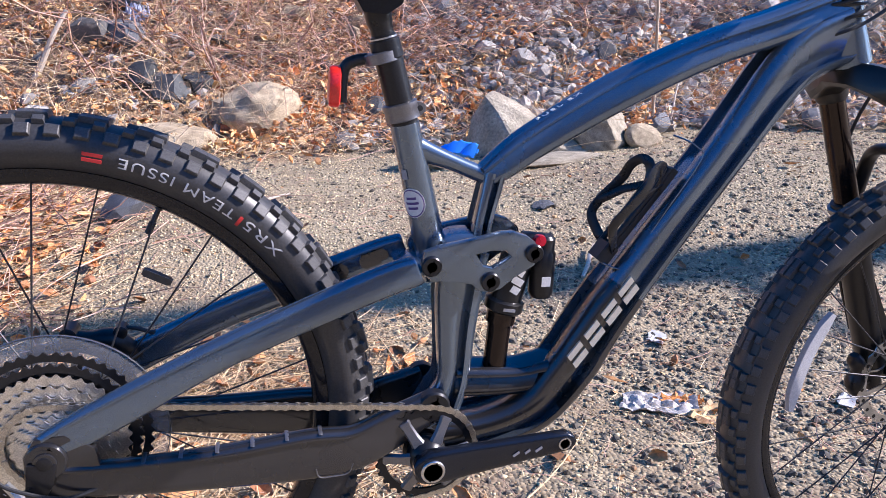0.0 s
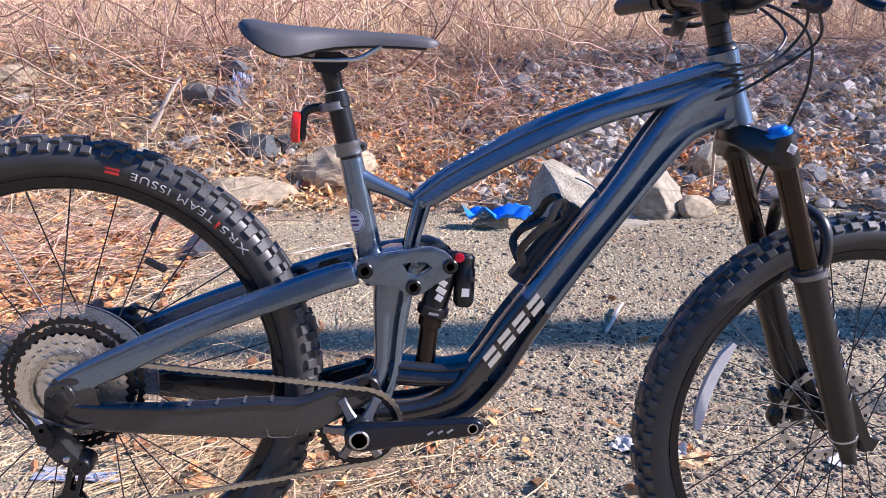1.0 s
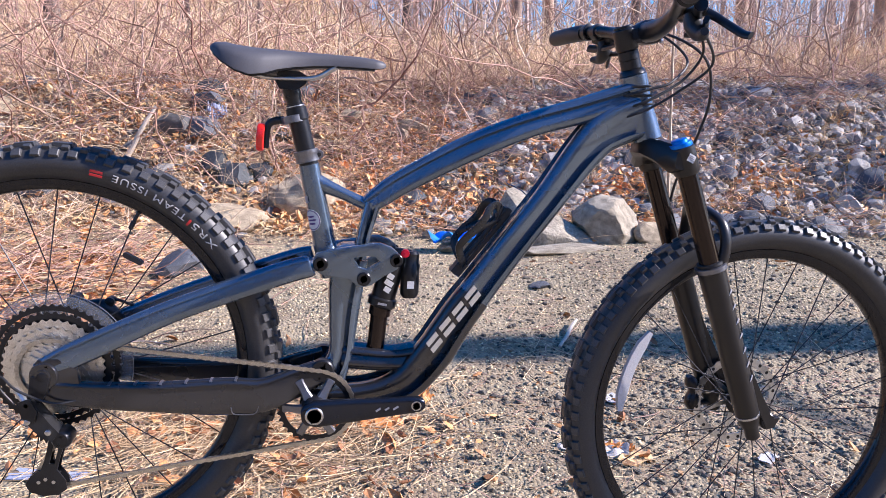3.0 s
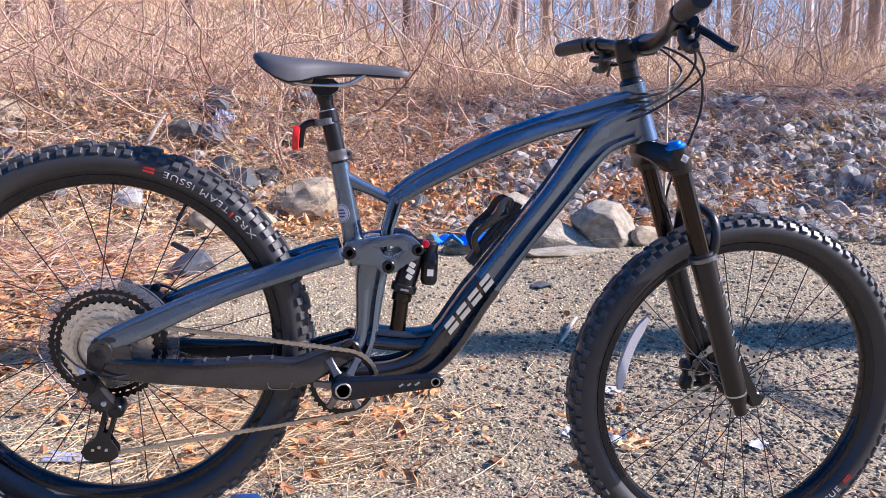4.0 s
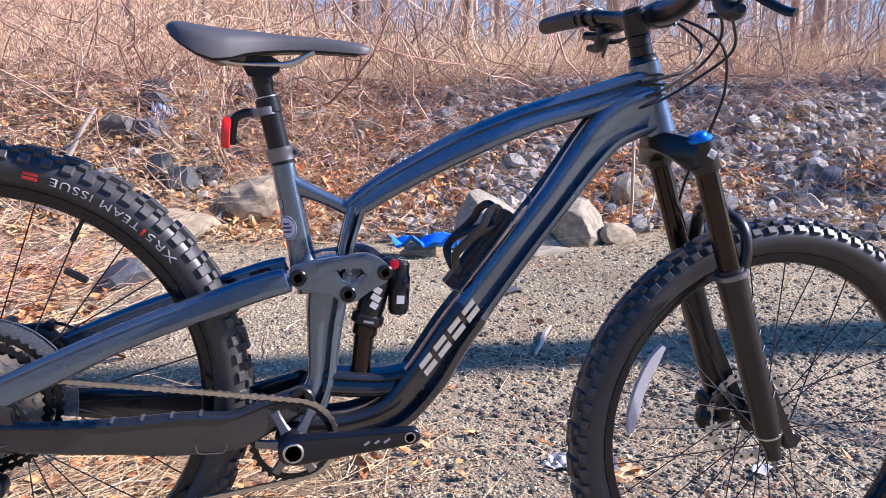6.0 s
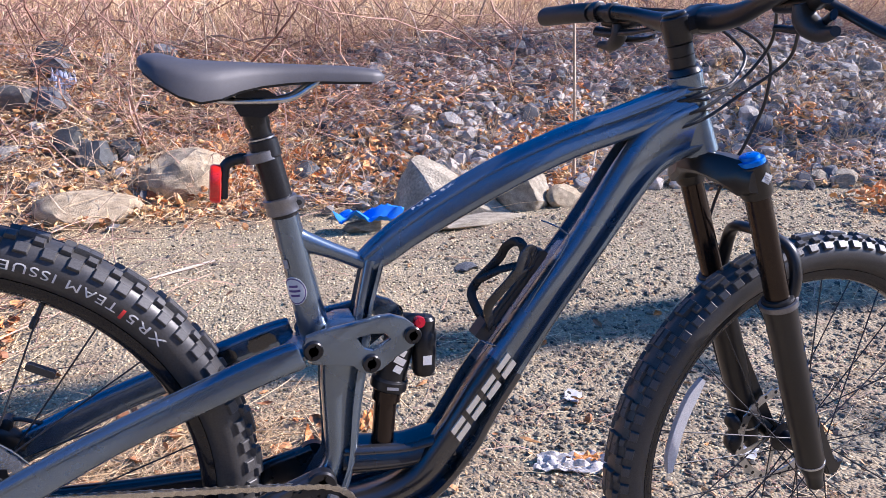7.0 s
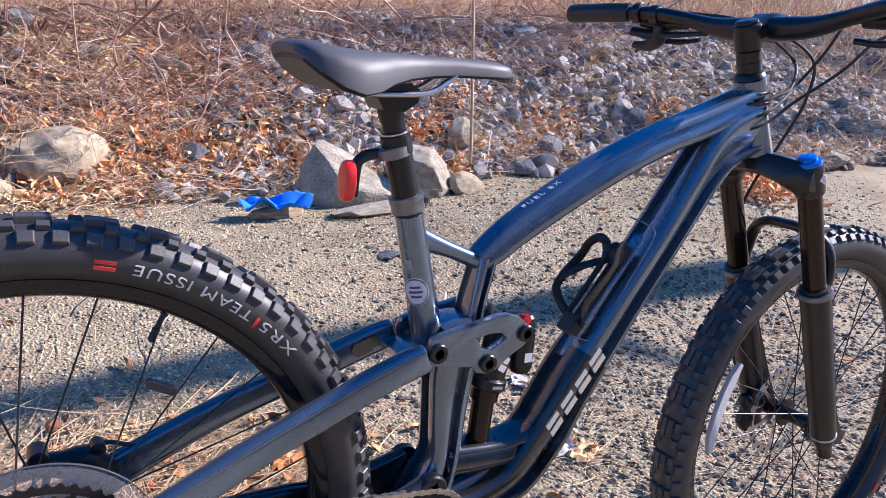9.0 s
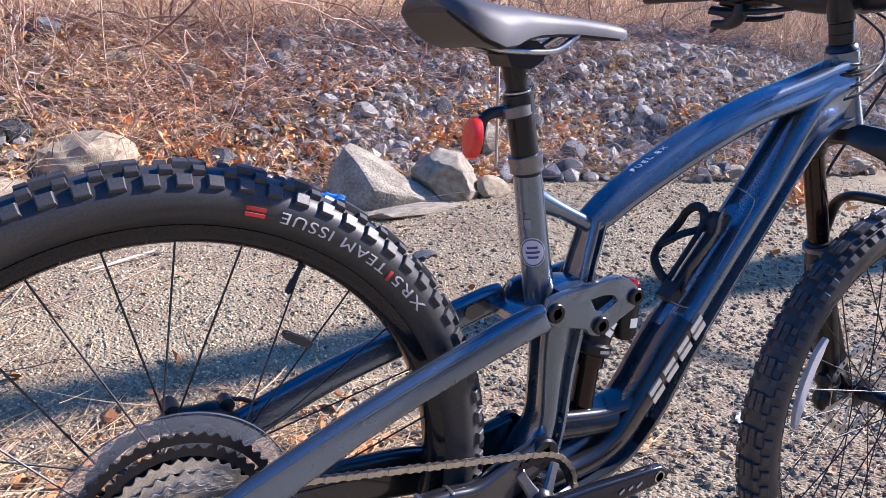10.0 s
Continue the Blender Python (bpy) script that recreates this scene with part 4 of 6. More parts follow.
    part("axle_end", Shape().turned((1.264, s * 0.056, 0.375), (0, s, 0), [(0, 0.016), (0.018, 0.016), (0.021, 0.013), (0.021, 0.007), (0.016, 0.006), (0.016, 0.0003)], 24), BLACKMETAL, low)
part("fork_arch", Shape().tube(smooth_path([(1.112, -0.079, 0.640), (1.117, -0.079, 0.690), (1.111, -0.066, 0.730), (1.096, -0.036, 0.747), (1.092, 0, 0.750), (1.096, 0.036, 0.747), (1.111, 0.066, 0.730), (1.117, 0.079, 0.690), (1.112, 0.079, 0.640)], 6), 0.0112, 12, 0.75), FORKPAINT, bike, "black fork arch over the tyre")
part("fork_cap", Shape().turned(at_leg(-0.004, -0.073), -leg, [(0, 0.0200), (0.003, 0.0205), (0.008, 0.0195), (0.0085, 0.0145), (0.0135, 0.0135), (0.0145, 0.0115), (0.0145, 0.0003)], 18), BLUEALLOY, bike, "bright blue fork top cap")
part("fork_cap", Shape().turned(at_leg(-0.004, 0.073), -leg, [(0, 0.0200), (0.004, 0.0195), (0.006, 0.015), (0.006, 0.0003)], 18), BLUEALLOY, bike, "bright blue fork top cap")
part("fork_label", Shape().box(at_leg(0.014, -0.073) + Vector((0.004, -0.0223, 0)), (0.013, 0.0012, 0.013), pose(0, 0, 0, 0, 20, 0)), WHITEPRINT, bike, "small white printed square")
for k in range(3):
    part("fork_label_mark", Shape().box(at_leg(0.010 + 0.004 * k, -0.073) + Vector((0.004, -0.0232, 0)), (0.009, 0.0006, 0.0016), pose(0, 0, 0, 0, 20, 0)), GREYPRINT, bike)
for k in range(7):
    part("fork_decal", Shape().box(at_leg(0.265 + 0.028 * k, -0.073) + Vector((0.0165, -0.0164, 0.004)), (0.010, 0.0010, 0.013), pose(0, 0, 0, 0, 20, 45)), GREYPRINT, bike, "grey fork decal")
front_caliper = part("front_caliper", Shape().tube(smooth_path([(1.165, 0.055, 0.412), (1.172, 0.055, 0.398), (1.180, 0.055, 0.378), (1.178, 0.055, 0.356), (1.186, 0.055, 0.340)], 3), [0.006, 0.009, 0.011, 0.012, 0.010, 0.0085, 0.010, 0.012, 0.0125, 0.012, 0.009, 0.008, 0.005], 12, 1.3), BLACKMETAL, bike, "black brake caliper")
part("caliper_lug", Shape().tube([(1.178, 0.066, 0.398), (1.198, 0.070, 0.396), (1.212, 0.072, 0.388)], [0.006, 0.005, 0.007], 10), PLASTIC, front_caliper)
part("caliper_lug", Shape().tube([(1.184, 0.066, 0.348), (1.204, 0.070, 0.352), (1.222, 0.072, 0.356)], [0.006, 0.005, 0.007], 10), PLASTIC, front_caliper)

# cockpit
stem = part("stem", Shape().turned(axis_top - steer * 0.080, steer, [(0, 0.014), (0.001, 0.0175), (0.003, 0.0195), (0.036, 0.0195), (0.038, 0.018), (0.039, 0.016)], 28), BLACKMETAL, bike, "black handlebar stem")
part("stem_body", Shape().rings([[Vector((x, y * w, z + k * h)) for y, k in ((-1, -0.6), (-0.6, -1), (0.6, -1), (1, -0.6), (1, 0.6), (0.6, 1), (-0.6, 1), (-1, 0.6))] for x, z, w, h in ((0.902, 1.028, 0.017, 0.018), (0.920, 1.036, 0.019, 0.016), (0.934, 1.043, 0.024, 0.019), (0.946, 1.044, 0.026, 0.021), (0.962, 1.046, 0.025, 0.019), (0.966, 1.046, 0.022, 0.015))]), BLACKMETAL, stem)
for y in (-0.017, 0.017):
    for z in (1.031, 1.061):
        part("stem_bolt", Shape().turned((0.965, y, z), (1, 0, 0), [(0, 0.0042), (0.003, 0.0042), (0.0035, 0.002)], 10), STEEL, stem)
part("stem_cap", Shape().turned(axis_top - steer * 0.080, -steer, [(0, 0.0165), (0.003, 0.0165), (0.0045, 0.0145), (0.0045, 0.004), (0.003, 0.0035)], 24), BLACKMETAL, stem)
bar_path = [(-0.380, 0.852, 1.080), (-0.30, 0.874, 1.079), (-0.21, 0.900, 1.074), (-0.15, 0.922, 1.064), (-0.09, 0.933, 1.049), (-0.035, 0.938, 1.043), (0, 0.938, 1.043)]
full = [(x, y, z) for y, x, z in bar_path] + [(x, -y, z) for y, x, z in bar_path[-2::-1]]
fine_bar = smooth_path(full, 6)
bar = part("handlebar", Shape().tube(fine_bar, [0.0175 if abs(p[1]) < 0.045 else 0.0175 - 0.0063 * min(1, (abs(p[1]) - 0.045) / 0.09) for p in fine_bar], 18), BLACKMETAL, bike, "wide black riser handlebar")
for s in (-1, 1):
    gp = [(0.8510, s * 0.382, 1.080), (0.8535, s * 0.374, 1.080), (0.874, s * 0.30, 1.079), (0.885, s * 0.262, 1.0775), (0.8875, s * 0.253, 1.077)]
    part("grip", Shape().tube(gp, [0.0150, 0.0163, 0.0163, 0.0163, 0.0150], 18), PLASTIC, bar, "black rubber grip")
    part("brake_clamp", Shape().turned((0.8925, s * 0.236, 1.076), (0.29, s * -1, 0), [(-0.008, 0.0150), (-0.007, 0.0168), (0.007, 0.0168), (0.008, 0.0150)], 20), BLACKMETAL, bar)
    part("brake_body", Shape().tube(smooth_path([(0.912, s * 0.245, 1.066), (0.926, s * 0.215, 1.060), (0.932, s * 0.175, 1.060), (0.931, s * 0.155, 1.060)], 4), [0.010] * 5 + [0.0115] * 4 + [0.0115] * 4, 12), BLACKMETAL, bar, "black brake master cylinder")
    part("brake_lever", Shape().tube(smooth_path([(0.922, s * 0.228, 1.062), (0.940, s * 0.242, 1.052), (0.952, s * 0.268, 1.038), (0.957, s * 0.292, 1.028), (0.961, s * 0.304, 1.026)], 4), [0.0075, 0.0075, 0.0072, 0.007, 0.007] + [0.0065] * 12, 10, 0.6), BLACKMETAL, bar, "black brake lever")
    part("shift_paddle", Shape().tube(smooth_path([(0.921, s * 0.25, 1.046), (0.938, s * 0.215, 1.036), (0.948, s * 0.17, 1.032), (0.950, s * 0.135, 1.034)], 4), [0.007] * 5 + [0.0055] * 4 + [0.0045] * 4, 10, 0.6), BLACKMETAL, bar, "slim black shift paddle")
    part("shifter", Shape().tube(smooth_path([(0.917, s * 0.205, 1.058), (0.925, s * 0.21, 1.038), (0.925, s * 0.235, 1.026), (0.915, s * 0.262, 1.028)], 4), [0.009, 0.011, 0.013, 0.014, 0.014, 0.014, 0.013, 0.012, 0.010, 0.009, 0.008, 0.007, 0.006], 12), PLASTIC, bar, "black shift lever pod")

part("dropper_lever", Shape().tube(smooth_path([(0.905, 0.262, 1.050), (0.914, 0.225, 1.044), (0.924, 0.16, 1.040), (0.930, 0.10, 1.040)], 4), [0.0085] * 5 + [0.006] * 4 + [0.0045] * 4, 10, 0.6), BLACKMETAL, bar, "slim black seat post lever")
part("lever_clamp", Shape().turned((0.905, 0.205, 1.0725), (0.27, -1, 0), [(-0.009, 0.0135), (-0.008, 0.0160), (0.008, 0.0160), (0.009, 0.0135)], 20), BLACKMETAL, bar)
for ob in (bar, *bar.children):
    for v in ob.data.vertices:
        k = min(1.2, abs(v.co.y) / 0.38)
        v.co.x += (0.010 if v.co.y < 0 else 0.042) * k
        v.co.z -= 0.018 * k

STEER = Matrix.Translation(axis_low) @ Matrix.Rotation(radians(2.0), 4, -steer) @ Matrix.Translation(-axis_low)
for ob in bike.children:
    if ob not in fixed or ob == front_wheel:
        ob.matrix_basis = STEER @ ob.matrix_basis


# rear brake
caliper = part("rear_caliper", Shape().tube(smooth_path([(-0.014, 0.056, 0.446), (0.004, 0.056, 0.454), (0.026, 0.057, 0.455), (0.046, 0.058, 0.456), (0.066, 0.060, 0.444), (0.078, 0.062, 0.432)], 3), [0.006, 0.010, 0.0125, 0.0135, 0.013, 0.0125, 0.0125, 0.0130, 0.0140, 0.0150, 0.0150, 0.0140, 0.0125, 0.0115, 0.0105, 0.009], 14, 1.2), BLACKMETAL, bike, "black brake caliper on the far stay")
part("caliper_cap", Shape().turned((0.001, 0.040, 0.466), (0, 1, 0), [(0, 0.007), (0.002, 0.0105), (0.030, 0.0105), (0.032, 0.007)], 18), BLACKMETAL, caliper)
part("banjo_bolt", Shape().turned((0.060, 0.046, 0.468), (0, 1, 0), [(0, 0.005), (0.002, 0.0085), (0.020, 0.0085), (0.022, 0.005)], 16), BLACKMETAL, caliper)
part("caliper_bolt", Shape().turned((0.006, 0.056, 0.453), (-1, 0, 0.35), [(0, 0.0065), (0.006, 0.0065), (0.0065, 0.0045), (0.014, 0.0045), (0.015, 0.003)], 12), PLASTIC, caliper)
part("caliper_lug", Shape().tube(smooth_path([(0.026, 0.062, 0.455), (0.040, 0.064, 0.452), (0.058, 0.066, 0.440), (0.070, 0.067, 0.430)], 3), [0.004] * 5 + [0.005] * 5, 10), PLASTIC, caliper)
part("brake_hose", Shape().tube(smooth_path([(0.062, 0.057, 0.472), (0.078, 0.058, 0.470), (0.094, 0.060, 0.464), (0.112, 0.062, 0.462), (0.132, 0.063, 0.468)], 5), 0.0027, 8), PLASTIC, caliper)


def cable(points, r=0.0024, name="cable"):
    return part(name, Shape().tube(smooth_path(points, 8), r, 8), PLASTIC, bike)


cable([(0.94, -0.155, 1.066), (0.985, -0.10, 1.06), (1.035, -0.04, 1.02), (1.02, -0.02, 0.975), (0.975, -0.028, 0.94), (0.945, -0.030, 0.922), (0.922, -0.020, 0.910)])
cable([(0.93, -0.21, 1.04), (0.99, -0.14, 1.03), (1.04, -0.07, 0.995), (1.00, -0.035, 0.945), (0.960, -0.032, 0.915), (0.936, -0.030, 0.902), (0.918, -0.020, 0.893)])
cable([(0.94, 0.155, 1.066), (0.99, 0.08, 1.058), (1.03, 0.01, 1.01), (0.995, -0.026, 0.965), (0.958, -0.030, 0.948), (0.935, -0.028, 0.938), (0.915, -0.016, 0.930)])
cable([(0.94, 0.165, 1.066), (1.00, 0.06, 1.055), (1.055, -0.005, 1.015), (1.085, 0.01, 0.95), (1.088, 0.04, 0.88), (1.075, 0.075, 0.78), (1.085, 0.092, 0.68), (1.125, 0.100, 0.56), (1.18, 0.096, 0.44)], 0.0026, "brake_hose")

# saddle and seat post
axis_post = (Vector((0.3875, 0, 0.752)) - Vector((0.343, 0, 0.888))).normalized()
POST0 = Vector((0.345, 0, 0.882))
post = part("seat_post", Shape().turned(POST0, axis_post, [(0, 0.010), (0.004, 0.0150), (0.020, 0.0150), (0.026, 0.0132), (0.034, 0.0132), (0.035, 0.0150), (0.039, 0.0150), (0.040, 0.0178), (0.060, 0.0182), (0.062, 0.0165), (0.145, 0.0165)], 28), BLACKMETAL, bike, "black dropper seat post")
part("post_ring", Shape().turned(POST0 + axis_post * 0.036, axis_post, [(0, 0.0142), (0.0004, 0.0158), (0.002, 0.0158), (0.0024, 0.0142)], 24), STEEL, post)
part("post_head", Shape().rings([[Vector((x, y * 0.021, z)) for x, z in ((0.322, 0.884), (0.330, 0.872), (0.356, 0.872), (0.372, 0.884), (0.374, 0.897), (0.360, 0.904), (0.326, 0.900))] for y in (-1, 1)]), BLACKMETAL, post)
part("seat_clamp", Shape().turned(Vector((0.3795, 0, 0.776)), axis_post, [(0, 0.0178), (0.001, 0.0208), (0.008, 0.0208), (0.010, 0.0198), (0.020, 0.0206), (0.021, 0.0178)], 28), CLAMP, bike, "grey alloy seat clamp")
part("clamp_lug", Shape().rings([[Vector((0.400 + 0.010 * u, 0.007 * w, 0.7705 + 0.0075 * q)) for u, q in ((-1, -1), (0.5, -1), (1, -0.4), (1, 0.6), (0.5, 1), (-1, 1))] for w in (-1, 1)]), CLAMP, bike)
part("clamp_screw", Shape().turned((0.403, -0.007, 0.771), (0, -1, 0), [(0, 0.0036), (0.001, 0.0036), (0.0012, 0.0003)], 12), PLASTIC, bike)
SADDLE = [(0.211, 0.935, 0.926, 0.040), (0.217, 0.939, 0.921, 0.056), (0.232, 0.941, 0.910, 0.068), (0.255, 0.9405, 0.898, 0.074), (0.278, 0.9405, 0.893, 0.072), (0.300, 0.941, 0.898, 0.062), (0.320, 0.9415, 0.907, 0.049), (0.345, 0.942, 0.914, 0.036), (0.375, 0.943, 0.9195, 0.0275), (0.41, 0.9445, 0.924, 0.0235), (0.45, 0.945, 0.9265, 0.0215), (0.475, 0.944, 0.928, 0.0195), (0.487, 0.942, 0.930, 0.015), (0.4925, 0.938, 0.933, 0.008)]
rings = []
for x, top, low, half in [(a + 0.008, b - 0.005, c - 0.005, d) for a, b, c, d in SADDLE]:
    ring = []
    for k in range(13):
        a = math.pi * k / 12
        c = math.cos(a)
        ring.append((x, -half * math.copysign(abs(c) ** 0.75, c), low + (top - low) * math.sin(a) ** 0.62 - 0.006 * max(0, 1 - abs(c) * 2.2) * (0.25 < x < 0.42)))
    for k in range(1, 8):
        u = 1 - 2 * k / 8
        ring.append((x, half * 0.93 * u, low + 0.0045 * (1 - u * u)))
    rings.append(ring)
saddle = part("saddle", Shape().rings(rings), SADDLESKIN, bike, "dark grey padded saddle")
part("saddle_base", Shape().rings([[(x, half * 0.86 * u, low - 0.003 + 0.006 * w) for u, w in ((-1, 0), (-1, 1), (0, 1.2), (1, 1), (1, 0), (0, 0.4))] for x, low, half in [(a + 0.008, c - 0.005, d) for a, b, c, d in SADDLE[1:-2]]]), PLASTIC, saddle, "black plastic saddle base")
for s in (-1, 1):
    part("saddle_rail", Shape().tube(smooth_path([(0.232, s * 0.03, 0.918), (0.262, s * 0.026, 0.905), (0.298, s * 0.022, 0.8895), (0.34, s * 0.022, 0.890), (0.385, s * 0.022, 0.8965), (0.412, s * 0.018, 0.914), (0.432, s * 0.014, 0.927)], 5), 0.0036, 10), STEEL, saddle, "bright metal saddle rail")
light_band = part("light_bracket", Shape().turned(Vector((0.3535, 0, 0.8315)), axis_post, [(0, 0.0185), (0.001, 0.0212), (0.012, 0.0212), (0.013, 0.0185)], 26), CLAMP, bike, "grey tail light strap")
part("bracket_arm", Shape().tube(smooth_path([(0.340, 0, 0.822), (0.326, 0, 0.819), (0.315, 0, 0.811), (0.3125, 0, 0.792), (0.3125, 0, 0.772)], 4), 0.0065, 10), PLASTIC, light_band)
part("tail_light", Shape().rings([[Vector((x, w * math.cos(a), 0.789 + h * math.sin(a))) for a in np.linspace(0, 2 * math.pi, 26, endpoint=False)] for x, w, h in ((0.3105, 0.013, 0.0215), (0.309, 0.0150, 0.0235), (0.301, 0.0150, 0.0235), (0.298, 0.0135, 0.0215), (0.297, 0.009, 0.016))]), REDLENS, light_band, "oval red tail light")

# bottle cage
DT = Vector((0.105, 0, 0.16)).normalized()
DN = Vector((-DT.z, 0, DT.x))
cage = part("bottle_cage", Shape().rings([[Vector((0.672, 0, 0.578)) + DT * s + DN * d + Vector((0, w, 0)) for w, d in ((-0.010, 0.010), (-0.009, 0.0145), (0.009, 0.0145), (0.010, 0.010), (0.009, 0.007), (-0.009, 0.007))] for s in (0.02, 0.06, 0.10, 0.145)]), PLASTIC, bike, "black plastic side-loading bottle cage")
part("cage_foot", Shape().rings([[Vector((0.672, 0, 0.578)) + DT * s + DN * d + Vector((0, w, 0)) for w, d in ((-0.015, 0.008), (-0.016, 0.018), (-0.013, 0.026), (0.013, 0.026), (0.016, 0.018), (0.015, 0.008))] for s in (0.0, 0.006, 0.022, 0.026)]), PLASTIC, cage)
part("cage_hook", Shape().rings([[Vector((0.672, 0, 0.578)) + DT * s + DN * d + Vector((0, w, 0)) for w, d in ((-0.013, 0.010), (-0.013, e * 0.7), (-0.009, e * 0.8), (0.009, e * 0.8), (0.013, e * 0.7), (0.013, 0.010))] for s, e in ((0.118, 0.020), (0.128, 0.032), (0.148, 0.034), (0.152, 0.024))]), PLASTIC, cage)
BOTTLE = Vector((0.672, 0, 0.578)) + DN * 0.052


def ribbon(points, half, thick):
    """A flat band bent round the bottle's axis."""
    pts = [Vector(q) for q in points]
    rings = []
    for i, q in enumerate(pts):
        t = (pts[min(i + 1, len(pts) - 1)] - pts[max(i - 1, 0)]).normalized()
        r = q - BOTTLE
        r = (r - DT * r.dot(DT)).normalized()
        r = (r - t * r.dot(t)).normalized()
        w = t.cross(r)
        rings.append([q + w * half * a + r * thick * b for a, b in ((-1, -0.3), (-0.8, -0.5), (0.8, -0.5), (1, -0.3), (1, 0.3), (0.8, 0.5), (-0.8, 0.5), (-1, 0.3))])
    return Shape().rings(rings)


FOOT = Vector((0.672, 0, 0.578))
ARM = [(0.676, 0.014, 0.606), (0.658, 0.028, 0.630), (0.645, 0.037, 0.656), (0.655, 0.040, 0.676), (0.676, 0.039, 0.698), (0.690, 0.037, 0.716), (0.695, 0.033, 0.734), (0.708, 0.027, 0.744), (0.722, 0.021, 0.738), (0.728, 0.016, 0.722), (0.726, 0.012, 0.706)]
for s in (-1, 1):
    bent = []
    for x, y, z in ARM:
        q = Vector((x, 0, z)) - FOOT
        p = FOOT + DT * (q.dot(DT) * 0.88) + DN * (0.014 + (q.dot(DN) - 0.014) * 0.64)
        bent.append((p.x, s * y * 0.92, p.z))
    part("cage_arm", ribbon(smooth_path(bent, 6), 0.0066, 0.0034), GLOSSPLASTIC, cage, "flat bent band of the cage")
    part("cage_brace", ribbon([bent[3], (Vector(bent[3]) + FOOT + DT * 0.125) * 0.5 + DN * 0.012 + Vector((0, s * 0.008, 0)), FOOT + DT * 0.125 + DN * 0.016 + Vector((0, s * 0.010, 0))], 0.0055, 0.0034), GLOSSPLASTIC, cage, "cross band of the cage")
    part("cage_rail", Shape().tube([Vector((0.672, s * 0.012, 0.578)) + DT * q + DN * 0.022 for q in (0.015, 0.06, 0.11, 0.146)], 0.0042, 8), PLASTIC, cage)
part("storage_hatch", Shape().loft(smooth_path([(0.668, 0.545, 0.004, 0.021, 0), (0.676, 0.558, 0.006, 0.026, 0), (0.735, 0.6545, 0.006, 0.0265, 0), (0.772, 0.715, 0.006, 0.0265, 0), (0.779, 0.726, 0.004, 0.021, 0)], 4), 20, 4), PAINT, bike, "flush hatch on the down tube")

seam = [(0.731, -0.012, 0.757), (0.746, -0.021, 0.7525), (0.760, -0.0262, 0.745), (0.766, -0.0282, 0.730), (0.728, -0.0288, 0.660), (0.691, -0.0284, 0.592), (0.682, -0.0270, 0.583), (0.668, -0.020, 0.584), (0.655, -0.012, 0.589)]
part("hatch_seam", Shape().tube(smooth_path(seam, 6), 0.0011, 6), PAINT, bike, "thin raised edge of the storage hatch")


# ---- lettering and marks on the bicycle ----
def letters(text, size, spacing=1.0):
    """A flat mesh of built-in lettering in its own x, y plane, starting at the origin."""
    cu = bpy.data.curves.new("letters", "FONT")
    cu.body, cu.size, cu.space_character, cu.extrude = text, size, spacing, 0.0002
    ob = new("letters", cu)
    bpy.context.view_layer.update()
    me = bpy.data.meshes.new_from_object(ob.evaluated_get(bpy.context.evaluated_depsgraph_get()))
    bpy.data.objects.remove(ob)
    bpy.data.curves.remove(cu)
    return me


def tyre_text(text, size, start, end, r_base, parent, mat, label):
    """Lettering bent round a tyre's side, its tops towards the hub, from one angle to the other."""
    me = letters(text, size, 1.15)
    xs = np.array([v.co.x for v in me.vertices])
    wide = xs.max() - xs.min()
    for v in me.vertices:
        a = start + (v.co.x - xs.min()) / wide * (end - start)
        r = r_base - v.co.y
        y = -TYRE_B * math.sqrt(max(0.05, 1 - ((r - TYRE_R) / TYRE_A) ** 2)) - 0.0005 - v.co.z
        v.co = (r * math.cos(a), y, r * math.sin(a))
    return part("lettering", me, mat, parent, label)


tyre_text("XR5", 0.0165, radians(42.5), radians(51.5), 0.3405, rear_wheel, WHITEPRINT, "white lettering on the tyre wall")
tyre_text("TEAM ISSUE", 0.0165, radians(54), radians(76.5), 0.3405, rear_wheel, WHITEPRINT, "white lettering on the tyre wall")
tyre_text("XR5", 0.0165, radians(-71), radians(-62), 0.3405, front_wheel, WHITEPRINT, "white lettering on the tyre wall")
tyre_text("TEAM ISSUE", 0.0165, radians(-59.5), radians(-37), 0.3405, front_wheel, WHITEPRINT, "white lettering on the tyre wall")
for wh, a in ((rear_wheel, radians(52.7)), (front_wheel, radians(-60.8))):
    part("tyre_bar", arc_strip(0.327, 0.339, a - 0.006, a + 0.006, -0.0312, 0.0014, 3, False), REDPRINT, wh, "small red bar on the tyre wall")
for wh, a in ((rear_wheel, radians(81)), (front_wheel, radians(-32.5))):
    for k in range(2):
        part("tyre_mark", arc_strip(0.3295 + 0.006 * k, 0.3335 + 0.006 * k, a - 0.03, a + 0.03, -0.0311, 0.0012, 4, False), REDPRINT, wh, "small red printed bars on the tyre wall")

me = letters("FUEL EX", 0.0125, 1.35)
d, out = Vector((0.838, 0, 0.545)), Vector((-0.545, 0, 0.838))
for v in me.vertices:
    q = v.co.copy()
    v.co = Vector((0.560, -0.0085 + q.y, 0.7465)) + d * (q.x * 1.1) + out * (0.0222 + 0.020 * q.x + q.z)
part("lettering", me, WHITEPRINT, bike, "thin pale lettering on the top tube")
ld = Vector((0.0715, 0, 0.1115)).normalized()
lu = Vector((-ld.z, 0, ld.x))
for k in range(4):
    for lo, hi in ((0.0, 0.40), (0.62, 1.0)):
        o = Vector((0.6335, -0.0382, 0.4475)) + ld * (0.0355 * k)
        w, h = 0.027, 0.0215
